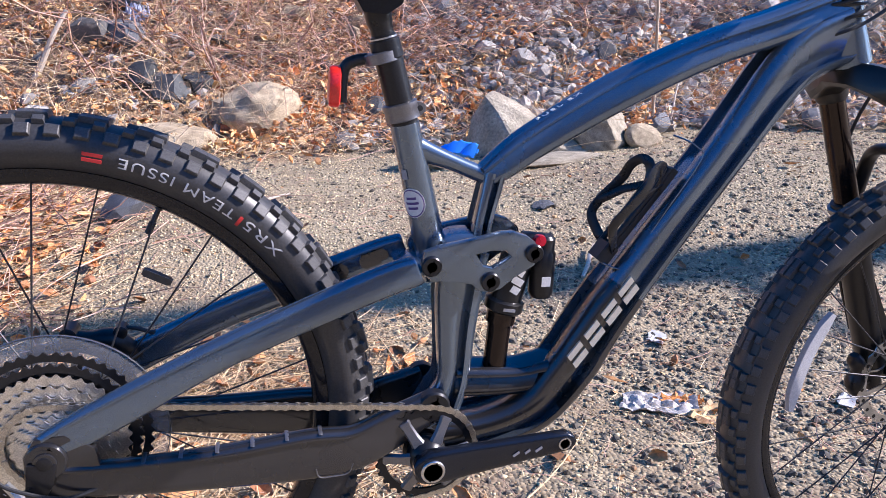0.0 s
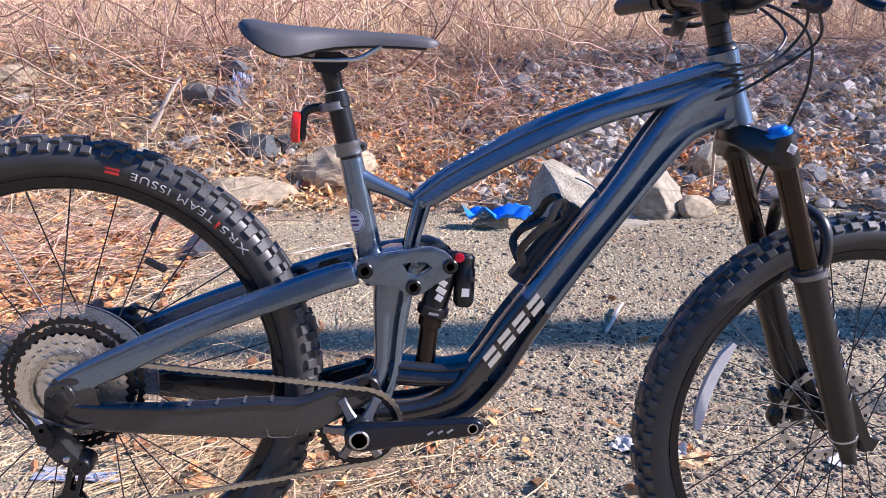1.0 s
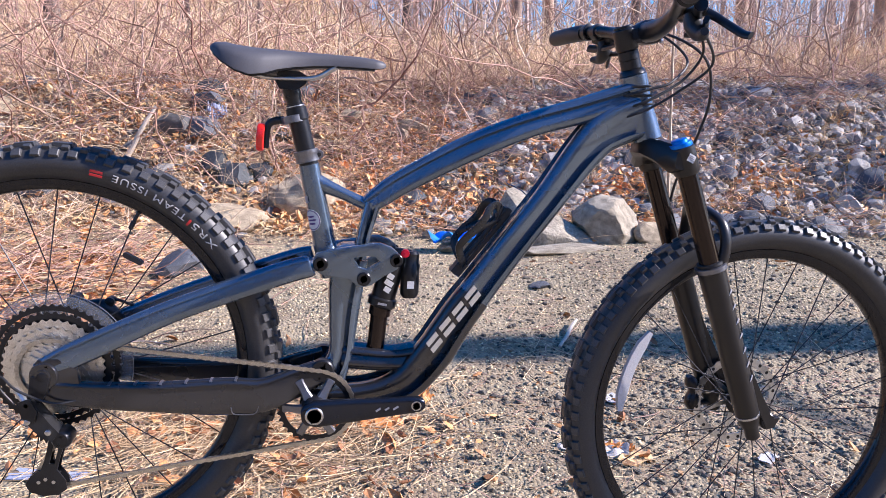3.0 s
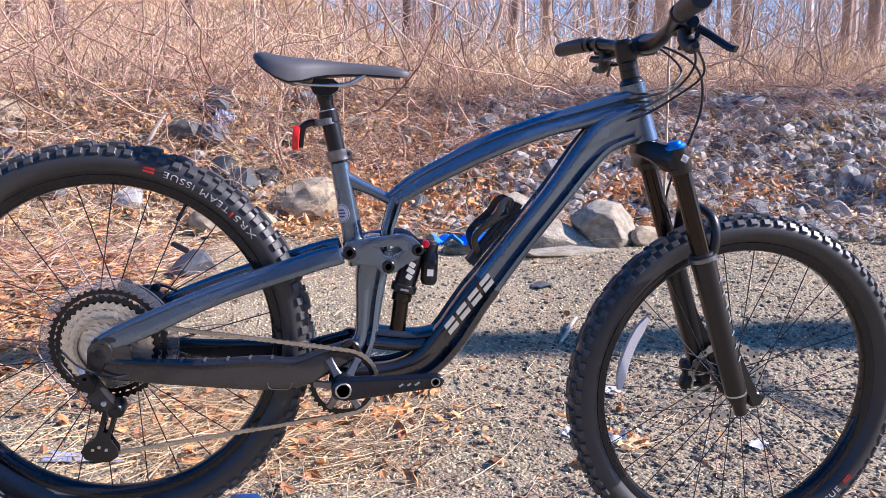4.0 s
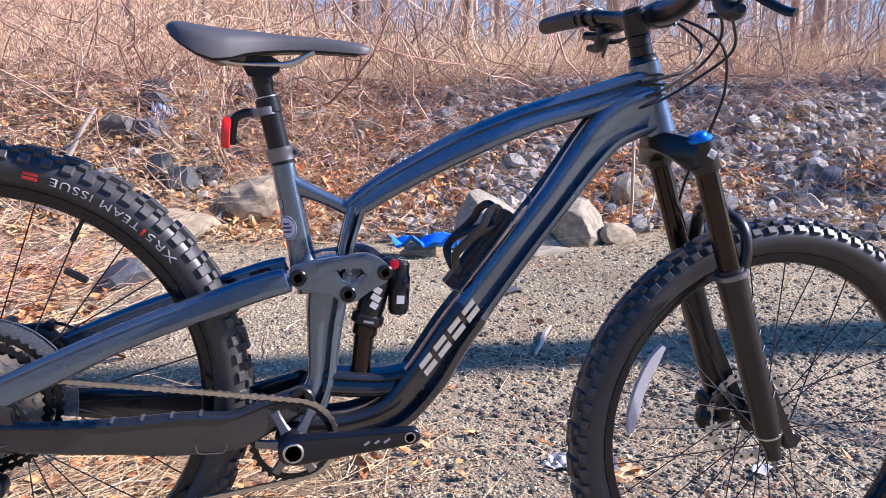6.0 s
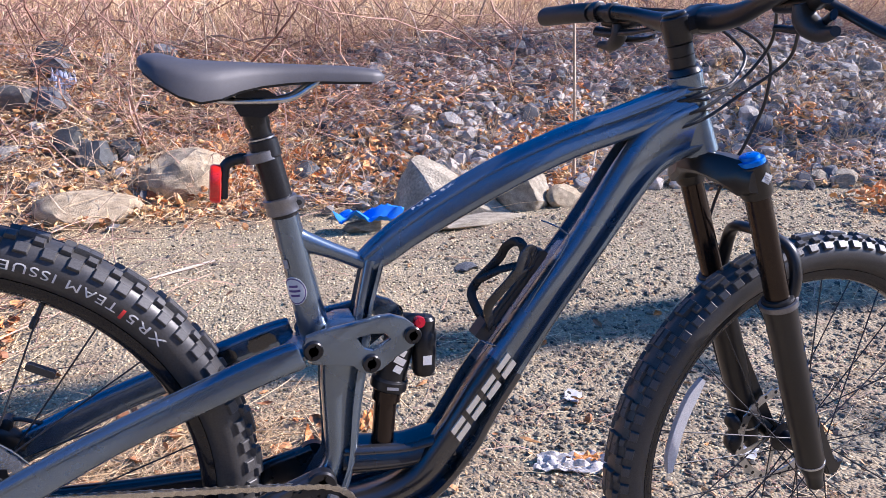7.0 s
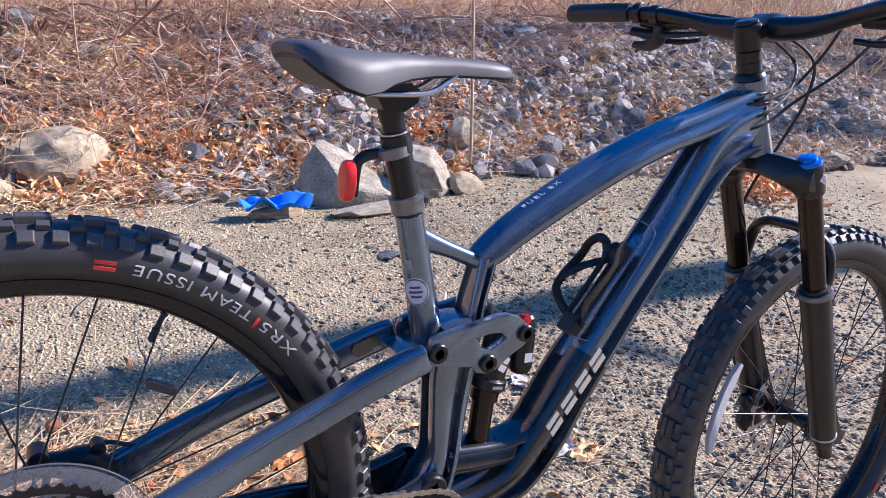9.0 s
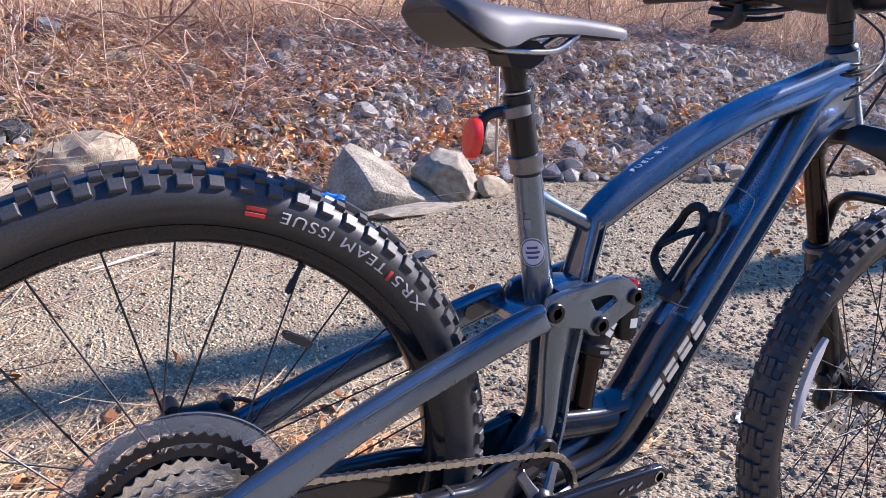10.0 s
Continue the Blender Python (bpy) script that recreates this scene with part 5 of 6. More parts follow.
        quad = [o + ld * a * w + lu * b * h + ld * (0.006 * b) for a, b in ((0, lo), (1, lo), (1, hi), (0, hi))]
        part("logo_block", Shape().rings([[q + Vector((0, t, 0)) for q in quad] for t in (0.003, -0.0004)]), CREAMPRINT, bike, "pale block of the down tube logo")


def on_seat_tube(u, v, out=0.0, turn=42.0):
    """A point on the seat tube's skin: u round it, v up along it, in metres from the sticker's middle."""
    a = radians(turn) - u / 0.0192
    c = Vector((0.4135 - 0.281 * v, 0, 0.6625 + 0.96 * v))
    r = 0.0192 + out - 0.022 * v
    return c + Vector((-math.sin(a) * r * 0.96, -math.cos(a) * r, -math.sin(a) * r * 0.281))


ROUND = [(math.cos(a), math.sin(a)) for a in np.linspace(0, 2 * math.pi, 32, endpoint=False)]
sticker = part("sticker", Shape().rings([[on_seat_tube(k * 0.016 * c, k * 0.0185 * s, o) for c, s in ROUND] for k, o in ((1, 0.0), (1, 0.0006), (0.75, 0.0007), (0.5, 0.0007), (0.25, 0.0007), (0.03, 0.0007))]), WHITEPRINT, bike, "oval white sticker with a purple rim")
part("sticker_ring", Shape().rings([[on_seat_tube(k * 0.016 * c, k * 0.0185 * s, 0.0010) for c, s in ROUND] for k in (0.94, 0.86)], caps=False), PURPLEPRINT, sticker)
for k in range(3):
    w = 0.0085 if k == 1 else 0.0065
    v0 = 0.0062 - 0.0062 * k
    part("sticker_bar", Shape().rings([[on_seat_tube(u, v0 + dv, 0.0011) for u in np.linspace(-w, w, 7)] for dv in (-0.0015, 0.0015)], caps=False), PURPLEPRINT, sticker)
part("small_label", Shape().rings([[on_seat_tube(u, v, 0.0008, 50.0) for u in np.linspace(-0.004, 0.004, 5)] for v in (0.030, 0.042)], caps=False), GREYPRINT, bike, "small pale label on the seat tube")

# ---- wheel stand under the rear wheel ----
stand = new("wheel_stand")
stand.location = (0.04, 0.0, 0.0)
tagged(stand, "black floor stand with blue feet under the rear wheel", "bicycle stand")
for x in (-0.44, 0.19):
    part("foot", Shape().rings([[Vector((x + w * q, y, zz)) for w, zz in ((-0.045, 0.0), (-0.045, 0.010), (-0.032, 0.020), (0.032, 0.020), (0.045, 0.010), (0.045, 0.0))] for y, q in ((-0.10, 1.0), (-0.092, 1.0), (0.292, 1.0), (0.308, 0.9))]), BLUESTEEL, stand, "blue steel foot bar")
part("base_rail", Shape().cyl((-0.44, 0.10, 0.030), (0.19, 0.10, 0.030), 0.011, n=14), BLACKMETAL, stand)
part("upright", Shape().tube(smooth_path([(0.10, 0.10, 0.02), (0.135, 0.085, 0.105), (0.182, 0.072, 0.172), (0.24, 0.066, 0.222)], 4), 0.007, 12), BLACKMETAL, stand, "black bent upright beside the tyre")
part("upright", Shape().tube(smooth_path([(-0.25, 0.10, 0.03), (-0.272, 0.09, 0.13), (-0.315, 0.08, 0.25)], 4), 0.009, 12), BLACKMETAL, stand, "black bent upright beside the tyre")
for x, z in ((0.155, 0.135), (-0.18, 0.130)):
    part("cradle_bar", Shape().cyl((x, -0.03 if x > 0 else -0.098, z), (x, 0.09, z), 0.009, n=14), BLACKMETAL, stand)
    part("cradle_strut", Shape().tube([(x + (-0.03 if x > 0 else -0.07), 0.092, 0.03), (x, 0.088, z)], 0.007, 10), BLACKMETAL, stand)
part("side_plate", plate([(-0.40, 0.03), (-0.11, 0.03), (-0.14, 0.158), (-0.22, 0.282), (-0.245, 0.295), (-0.40, 0.295)], -0.10, 0.006, (), 0.001), BLACKMETAL, stand, "black side plate with a pale edge")
part("plate_edge", Shape().tube([(-0.40, -0.1035, 0.2965), (-0.245, -0.1035, 0.2965), (-0.219, -0.1035, 0.283), (-0.139, -0.1035, 0.159), (-0.109, -0.1035, 0.034)], 0.0018, 6), STEEL, stand, "thin pale metal edge")
part("clamp_knob", Shape().turned((0.238, 0.070, 0.222), (1, 0.25, 0.0), [(0, 0.007), (0.010, 0.009), (0.020, 0.008), (0.022, 0.004), (0.028, 0.003)], 12), STEEL, stand, "bright clamp bolt")


# ---- loose ground cover ----
def scattered(name, unit_v, unit_f, pos, size, mat, label, category, jitter=0.0, flat=0.6, smooth=False, upright=False):
    """Many small copies of a unit solid joined into one mesh: random turn, stretch and dents."""
    n, m = len(pos), len(unit_v)
    v = np.repeat(unit_v[None], n, 0) * (1 + RNG.normal(0, jitter, (n, m, 1)))
    v = v * RNG.uniform(0.65, 1.25, (n, 1, 3))
    q = RNG.normal(size=(n, 4))
    q /= np.linalg.norm(q, axis=1, keepdims=True)
    w, x, y, z = q.T
    rot = np.stack([1 - 2 * (y * y + z * z), 2 * (x * y - z * w), 2 * (x * z + y * w), 2 * (x * y + z * w), 1 - 2 * (x * x + z * z), 2 * (y * z - x * w), 2 * (x * z - y * w), 2 * (y * z + x * w), 1 - 2 * (x * x + y * y)], -1).reshape(n, 3, 3)
    v = np.einsum("nij,nkj->nki", rot, v)
    v[..., 2] *= flat
    v = v * size[:, None, None] + pos[:, None, :]
    f = (unit_f[None] + (np.arange(n) * m)[:, None, None]).reshape(-1, unit_f.shape[1])
    return tagged(new(name, array_mesh(name, v.reshape(-1, 3), f, mat, smooth)), label, category, kind="stuff")


OCT_V = np.array([(1, 0, 0), (-1, 0, 0), (0, 1, 0), (0, -1, 0), (0, 0, 1), (0, 0, -1)], float) * 0.6
OCT_F = np.array([(0, 2, 4), (2, 1, 4), (1, 3, 4), (3, 0, 4), (2, 0, 5), (1, 2, 5), (3, 1, 5), (0, 3, 5)])


def ico(subdiv):
    bm = bmesh.new()
    bmesh.ops.create_icosphere(bm, subdivisions=subdiv, radius=0.5)
    bm.verts.ensure_lookup_table()
    v, f = np.array([p.co[:] for p in bm.verts]), np.array([[p.index for p in q.verts] for q in bm.faces])
    bm.free()
    return v, f


ICO_V, ICO_F = ico(1)


def on_ground(x, y, up=0.0):
    return np.stack([x, y, ground_z(x, y) + up], -1)


def clumpy(x, y, k=1.0):
    return 0.5 + 0.5 * np.sin(2.3 * k * x + 1.1 * np.sin(1.7 * k * y)) * np.cos(2.9 * k * y + 0.8 * np.sin(2.1 * k * x))


n = 160000
x, y = RNG.uniform(-2.4, 5.2, n), -1.2 + 4.6 * RNG.random(n)
size = 0.0048 + 0.0100 * RNG.random(n) ** 2.2
keep = RNG.random(n) < (1 - 0.6 * lift(x, 0.6, 1.6) * (1 - lift(y, 1.1, 1.9))) * lift(x, -2.4, -1.0) * (1 - lift(x, 3.4, 5.2)) * lift(y, -1.2, 0.3)
x, y, size = x[keep], y[keep], size[keep]
scattered("gravel", OCT_V, OCT_F, on_ground(x, y, 0.0), size * 1.05, PEBBLE, "fine angular grey and tan gravel", "gravel", 0.18, 0.75, True)
n = 68000
x, y = RNG.uniform(-1.4, 5.2, n), -0.9 + 4.15 * RNG.random(n)
keep = RNG.random(n) < lift(y, -0.9, 0.2) * (1 - lift(x, 3.2, 5.2)) * (0.03 + 0.97 * lift(x, 0.45, 1.5) * (1 - 0.85 * lift(y, 1.0, 1.9)) * (0.55 + 0.45 * clumpy(x, y)))
x, y = x[keep], y[keep]
size = 0.009 + 0.020 * RNG.random(len(x)) ** 2.2
scattered("crushed_stone", ICO_V, ICO_F, on_ground(x, y, 0.001), size, GREYSTONE, "loose grey crushed stones on the gravel", "stones", 0.13, 0.75)
n = 13000
x, y = RNG.uniform(-1.0, 8.0, n), RNG.uniform(3.15, 5.5, n)
keep = RNG.random(n) < (0.06 + 0.94 * lift(x - 0.2 * (y - 3.5), 0.6, 1.7)) * lift(y, 3.15, 3.5) * (1 - 0.6 * lift(y, 5.0, 5.6))
x, y = x[keep], y[keep]
y = y - foot_shift(x)
scattered("bank_rubble", ICO_V, ICO_F, on_ground(x, y, 0.02), 0.035 + 0.085 * RNG.random(len(x)) ** 1.5, RUBBLE, "grey angular rubble covering the bank", "rubble", 0.15, 0.9)

LEAF_V = np.array([(-0.5, 0, 0.12), (-0.2, 0.22, 0.10), (-0.15, 0, -0.06), (-0.2, -0.25, 0.14), (0.16, 0.24, 0.16), (0.2, 0, -0.02), (0.2, -0.2, 0.06), (0.5, 0.04, 0.2)])
LEAF_F = np.array([(0, 2, 1), (0, 3, 2), (1, 2, 5), (1, 5, 4), (2, 3, 6), (2, 6, 5), (4, 5, 7), (5, 6, 7)])
n = 46000
x, y = RNG.uniform(-5.5, 7.5, n), 3.0 + 3.2 * RNG.random(n) ** 1.2
strip = np.exp(-((y - 3.45 - 0.06 * np.sin(2.1 * x)) / 0.22) ** 2)
stony = lift(x - 0.2 * (y - 3.5), 0.9, 2.0)
keep = RNG.random(n) < np.clip(0.9 * strip + 0.8 * (1 - stony) + 0.3 * (clumpy(x, y, 0.9) > 0.6) + 0.24, 0, 1) * lift(y, 3.2, 3.4) * (0.25 + 0.75 * clumpy(x, y, 1.4))
x, y = x[keep], y[keep]
y = y - foot_shift(x)
half = RNG.random(len(x)) < 0.4
for sel, m, nm, lb in ((half, LEAF, "leaf_litter", "orange-brown dry leaf litter on the bank"), (~half, PALELEAF, "pale_leaf_litter", "pale curled dry leaves on the bank")):
    scattered(nm, LEAF_V, LEAF_F, on_ground(x[sel], y[sel], 0.02) + RNG.uniform(0, 0.05, (sel.sum(), 1)) * (0, 0, 1), 0.025 + 0.055 * RNG.random(sel.sum()) ** 1.5, m, lb, "leaf litter", 0.22, 0.8)
n = 15000
x, y = RNG.uniform(-0.9, 3.6, n), 0.06 + 3.0 * RNG.random(n) ** 1.3
keep = RNG.random(n) < 0.06 + 0.55 * clumpy(x + 0.3, y, 2.1) ** 2 * (1 - 0.75 * lift(y, 1.2, 1.9)) + 0.3 * lift(x, 2.0, 3.0) * clumpy(x, y, 2.7)
x, y = x[keep], y[keep]
scattered("leaf_crumbs", LEAF_V, LEAF_F, on_ground(x, y, 0.006), 0.008 + 0.026 * RNG.random(len(x)) ** 2.2, CRUMB, "crumbled brown leaves scattered on the gravel", "leaf litter", 0.25, 0.6)
spots = ((2.36, 3.50, 0.16, 230), (2.74, 3.82, 0.12, 90), (3.72, 2.02, 0.14, 170), (2.30, 3.06, 0.14, 90), (0.60, 3.70, 0.22, 260), (1.10, 4.38, 0.12, 90), (1.16, 3.60, 0.25, 260), (0.25, 3.42, 0.25, 160), (3.3, 3.4, 0.12, 80), (4.1, 3.2, 0.15, 90), (1.85, 4.1, 0.15, 110))
x = np.concatenate([RNG.normal(a, r, k) for a, b, r, k in spots])
y = np.concatenate([RNG.normal(b, r * 0.8, k) for a, b, r, k in spots])
scattered("leaf_drift", LEAF_V, LEAF_F, on_ground(x, y, 0.03) + RNG.uniform(0, 0.07, (len(x), 1)) * (0, 0, 1), 0.03 + 0.05 * RNG.random(len(x)), RUSTLEAF, "heaped rust-orange leaves between the stones", "leaf litter", 0.22, 0.8)
n = 5200
x, y = RNG.uniform(-2.6, 3.5, n), 0.15 + 2.95 * RNG.random(n)
keep = RNG.random(n) < 0.008 + 0.14 * np.exp(-(((x - 0.22) / 0.35) ** 2 + ((y - 1.0) / 0.25) ** 2)) + 0.08 * np.exp(-(((x - 1.3) / 0.5) ** 2 + ((y - 0.8) / 0.4) ** 2)) + 0.45 * (1 - lift(x + 0.15 * np.sin(4 * y), -0.75, -0.3)) * lift(y, 1.1, 1.5) * (0.3 + 0.7 * clumpy(x, y, 1.6))
x, y = x[keep], y[keep]
m = 2000
x2, y2 = RNG.normal(-1.05, 0.42, m), RNG.normal(2.0, 0.5, m)
x3, y3 = RNG.normal(0.30, 0.32, 260), RNG.normal(0.90, 0.20, 260)
x, y = np.concatenate([x, np.minimum(x2, -0.3), x3]), np.concatenate([y, np.maximum(y2, 1.0), y3])
scattered("fallen_leaves", LEAF_V, LEAF_F, on_ground(x, y, 0.02), 0.022 + 0.075 * RNG.random(len(x)) ** 1.8, LEAF, "single dry leaves lying on the gravel", "leaves", 0.12, 0.55)


def stems(name, base, length, radius, lean, bend, mat, label, category, segs=6, sides=3, droop=0.0, wiggle=0.0, taper=0.35, least=0.2):
    """Thin stems joined into one mesh: each a bent, tapered tube from its base."""
    n = len(base)
    az = RNG.uniform(0, 2 * np.pi, n)
    tilt = np.abs(lean) * RNG.uniform(least, 1.0, n) if np.ndim(lean) else np.full(n, lean) * RNG.uniform(0.1, 1.0, n)
    d = np.stack([np.cos(az) * np.sin(tilt), np.sin(az) * np.sin(tilt), np.cos(tilt)], -1)
    side = RNG.normal(size=(n, 3)) * bend
    t = np.linspace(0, 1, segs + 1)
    p = base[:, None] + length[:, None, None] * (d[:, None] * t[None, :, None] + side[:, None] * (t**2)[None, :, None] * 0.5 - np.array([0, 0, 1]) * droop * (t**2.4)[None, :, None])
    if wiggle:
        p[:, 1:] += np.cumsum(RNG.normal(size=(n, segs, 3)), 1) * wiggle * length[:, None, None] / segs
    p[:, 1:, 2] = np.maximum(p[:, 1:, 2], (ground_z(p[:, 1:, 0], p[:, 1:, 1]) + 0.01))
    r = radius[:, None] * (1 - (1 - taper) * t[None])
    e = RNG.normal(size=(n, 3))
    u = np.cross(d, e)
    u /= np.linalg.norm(u, axis=1, keepdims=True)
    w = np.cross(d, u)
    k = np.arange(sides) * 2 * np.pi / sides
    ring = u[:, None, None] * np.cos(k)[None, None, :, None] + w[:, None, None] * np.sin(k)[None, None, :, None]
    v = p[:, :, None] + ring * r[:, :, None, None]
    per = (segs + 1) * sides
    f = np.array([(i * sides + j, i * sides + (j + 1) % sides, (i + 1) * sides + (j + 1) % sides, (i + 1) * sides + j) for i in range(segs) for j in range(sides)])
    f = (f[None] + (np.arange(n) * per)[:, None, None]).reshape(-1, 4)
    return tagged(new(name, array_mesh(name, v.reshape(-1, 3), f, mat)), label, category, kind="stuff")


n = 12000
x, y = RNG.uniform(-2.2, 3.8, n), 0.1 + 3.0 * RNG.random(n)
keep = RNG.random(n) < 0.07 + 0.4 * clumpy(x, y, 1.9) ** 3 + 0.8 * (1 - lift(x, -0.7, -0.1)) * lift(y, 0.9, 1.4)
x, y = x[keep], y[keep]
n = len(x)
stems("straw", on_ground(x, y, 0.007), RNG.uniform(0.02, 0.14, n), RNG.uniform(0.0006, 0.0014, n), np.full(n, 1.6), 0.12, GRASS, "broken straw and twigs scattered on the gravel", "straw", 4, least=0.9)
n = 2600
x, y = RNG.uniform(-0.6, 3.4, n), 0.08 + 2.6 * RNG.random(n) ** 1.6
keep = RNG.random(n) < 0.12 + 0.88 * clumpy(x, y + 0.4, 2.3) ** 2 * (1 - 0.6 * lift(y, 1.2, 1.9))
x, y = x[keep], y[keep]
n = len(x)
stems("gravel_twigs", on_ground(x, y, 0.008), RNG.uniform(0.03, 0.20, n), RNG.uniform(0.0007, 0.0019, n), np.full(n, 1.6), 0.35, TWIG, "thin reddish twigs scattered on the gravel", "twigs", 5, wiggle=0.2, least=0.88)
tx, ty = RNG.uniform(0.5, 3.2, 26), 0.12 + 1.3 * RNG.random(26)
x, y = np.repeat(tx, 22) + RNG.normal(0, 0.06, 26 * 22), np.repeat(ty, 22) + RNG.normal(0, 0.04, 26 * 22)
n = len(x)
stems("straw_wisps", on_ground(x, y, 0.008), RNG.uniform(0.05, 0.20, n), RNG.uniform(0.0006, 0.0013, n), np.full(n, 1.6), 0.4, GRASS, "wisps of dry straw lying on the gravel", "straw", 5, least=0.8)
n = 5200
x, y = RNG.normal(-1.3, 0.65, n), RNG.normal(2.0, 0.6, n)
x2, y2 = RNG.normal(0.22, 0.27, 1700), RNG.normal(0.88, 0.20, 1700)
y2 = np.maximum(y2, 0.3)
keep = (x < -0.2) & (y > 0.9)
x, y = np.concatenate([x[keep], x2]), np.concatenate([y[keep], y2])
n = len(x)
stems("straw_drift", on_ground(x, y, 0.010), RNG.uniform(0.06, 0.32, n), RNG.uniform(0.0009, 0.0024, n), np.full(n, 1.6), 0.2, STRAW, "drift of yellow straw on the gravel", "straw", 4, least=0.87)
n = 800
x, y = RNG.normal(-1.3, 0.6, n), RNG.normal(2.1, 0.6, n)
stems("broken_canes", on_ground(x, y, 0.012), RNG.uniform(0.1, 0.6, n), RNG.uniform(0.0014, 0.0034, n), np.full(n, 1.55), 0.25, TWIG, "broken reddish canes in the straw", "canes", 5, wiggle=0.1, least=0.75)
n = 8500
x, y = RNG.uniform(-6.0, 6.0, n), 3.45 + 2.9 * RNG.random(n)
keep = RNG.random(n) < (1 - 0.8 * lift(x - 0.2 * (y - 3.5), 0.3, 1.9) * (1 - 0.6 * lift(y, 5.0, 5.6))) * (0.25 + 0.75 * lift(y, 3.5, 4.3)) * (0.10 + 0.9 * clumpy(x, y, 1.1) ** 1.5)
x, y = x[keep], y[keep]
stems("bramble", on_ground(x, y), RNG.uniform(0.25, 1.2, len(x)) * (0.45 + 0.55 * lift(y, 3.5, 4.6)), RNG.uniform(0.0016, 0.0046, len(x)), np.full(len(x), 1.6), 0.8, TWIG, "tangled reddish-brown bramble canes on the bank", "brambles", 8, droop=0.25, wiggle=0.25)
n = 4600
x, y = RNG.uniform(-6.0, 8.0, n), 3.3 + 2.8 * RNG.random(n)
keep = RNG.random(n) < 1 - 0.65 * lift(x - 0.2 * (y - 3.5), 0.6, 1.9)
x, y = x[keep], y[keep]
n = len(x)
y = y - foot_shift(x)
stems("dead_stalks", on_ground(x, y), RNG.uniform(0.12, 0.55, n), RNG.uniform(0.0012, 0.0032, n), np.full(n, 1.5), 0.6, PALETWIG, "thin pale dead stalks between the rocks", "dead stalks", 5, droop=0.15, wiggle=0.2)
n = 5000
x, y = RNG.uniform(-9.0, 14.0, n), 5.7 + 8.0 * RNG.random(n)
y = np.where(x > 0.3, np.maximum(y, 8.0 + 4.0 * RNG.random(n)), y)
keep = RNG.random(n) < (0.25 + 0.5 * (x < 0.8)) * (0.25 + 0.75 * clumpy(x, y, 0.8))
x, y = x[keep], y[keep]
stems("thicket", on_ground(x, y), RNG.uniform(0.9, 2.6, len(x)) * (1 + 0.35 * (x < 0.2)), RNG.uniform(0.002, 0.007, len(x)), np.full(len(x), 1.25), 0.9, TWIG, "bare reddish-brown thicket behind the bank", "thicket", 7, droop=0.12, wiggle=0.22)
n = 30000
x, y = RNG.uniform(-6.0, 11.0, n), 5.2 + 12.3 * RNG.random(n)
keep = RNG.random(n) < (0.1 + 0.9 * lift(y, 5.2, 5.9)) * (0.45 + 0.55 * clumpy(x, y, 0.7))
x, y = x[keep], y[keep]
stems("dry_grass", on_ground(x, y), RNG.uniform(0.2, 0.7, len(x)), RNG.uniform(0.0028, 0.0055, len(x)) * (0.6 + 0.08 * y), np.full(len(x), 0.6), 0.35, GRASS, "tall straw-coloured dry grass", "dry grass", 3, droop=0.15)

n = 5000
x, y = RNG.uniform(0.3, 9.0, n), 5.0 + 1.6 * RNG.random(n)
stems("crest_grass", on_ground(x, y), RNG.uniform(0.12, 0.38, n), RNG.uniform(0.002, 0.0042, n), np.full(n, 1.0), 0.4, GRASS, "short pale dry grass along the top of the bank", "dry grass", 3, droop=0.2)
n = 600
x, y = RNG.uniform(-8.0, 10.0, n), 5.6 + 6.0 * RNG.random(n)
keep = RNG.random(n) < 0.4 + 0.6 * (x < 1.0)
x, y = x[keep], y[keep]
stems("pale_thicket", on_ground(x, y), RNG.uniform(0.8, 2.2, len(x)), RNG.uniform(0.002, 0.006, len(x)), np.full(len(x), 1.3), 0.7, PALETWIG, "pale bare stems in the thicket", "thicket", 8, droop=0.25, wiggle=0.3)
n = 2000
x, y = RNG.uniform(0.5, 8.0, n), 3.2 + 2.4 * RNG.random(n)
y = y - foot_shift(x)
n2 = 3400
x, y = np.concatenate([x, RNG.uniform(0.3, 6.5, n2)]), np.concatenate([y, 5.7 - 1.5 * RNG.random(n2) ** 0.8 - foot_shift(2.0)])
n = n + n2
stems("bank_twigs", on_ground(x, y, 0.05), RNG.uniform(0.08, 0.5, n), RNG.uniform(0.0012, 0.0036, n), np.full(n, 1.6), 0.5, TWIG, "broken reddish twigs lying over the rubble", "twigs", 5, wiggle=0.2, least=0.75)
n = 7500
x, y = RNG.uniform(-3.0, 7.5, n), 3.15 + 2.5 * RNG.random(n)
y = y - foot_shift(x)
stems("bank_straw", on_ground(x, y, 0.045), RNG.uniform(0.08, 0.45, n), RNG.uniform(0.0009, 0.0024, n), np.full(n, 1.6), 0.5, GRASS, "dry yellow straw caught between the stones", "straw", 5, wiggle=0.25, least=0.7)
tx, ty = RNG.uniform(-0.2, 6.5, 46), 3.35 + 2.0 * RNG.random(46)
ty = ty - foot_shift(tx)
x, y = np.repeat(tx, 34) + RNG.normal(0, 0.025, 46 * 34), np.repeat(ty, 34) + RNG.normal(0, 0.025, 46 * 34)
n = len(x)
stems("straw_tufts", on_ground(x, y), RNG.uniform(0.10, 0.30, n), RNG.uniform(0.0012, 0.0026, n), np.full(n, 1.25), 0.5, GRASS, "pale straw tufts growing between the stones", "dry grass", 5, droop=0.25, wiggle=0.1)
n = 3000
x, y = RNG.uniform(5.5, 13.0, n), 3.0 + 6.5 * RNG.random(n)
keep = RNG.random(n) < lift(x + 0.6 * (y - 4.0), 6.0, 8.5)
x, y = x[keep], y[keep]
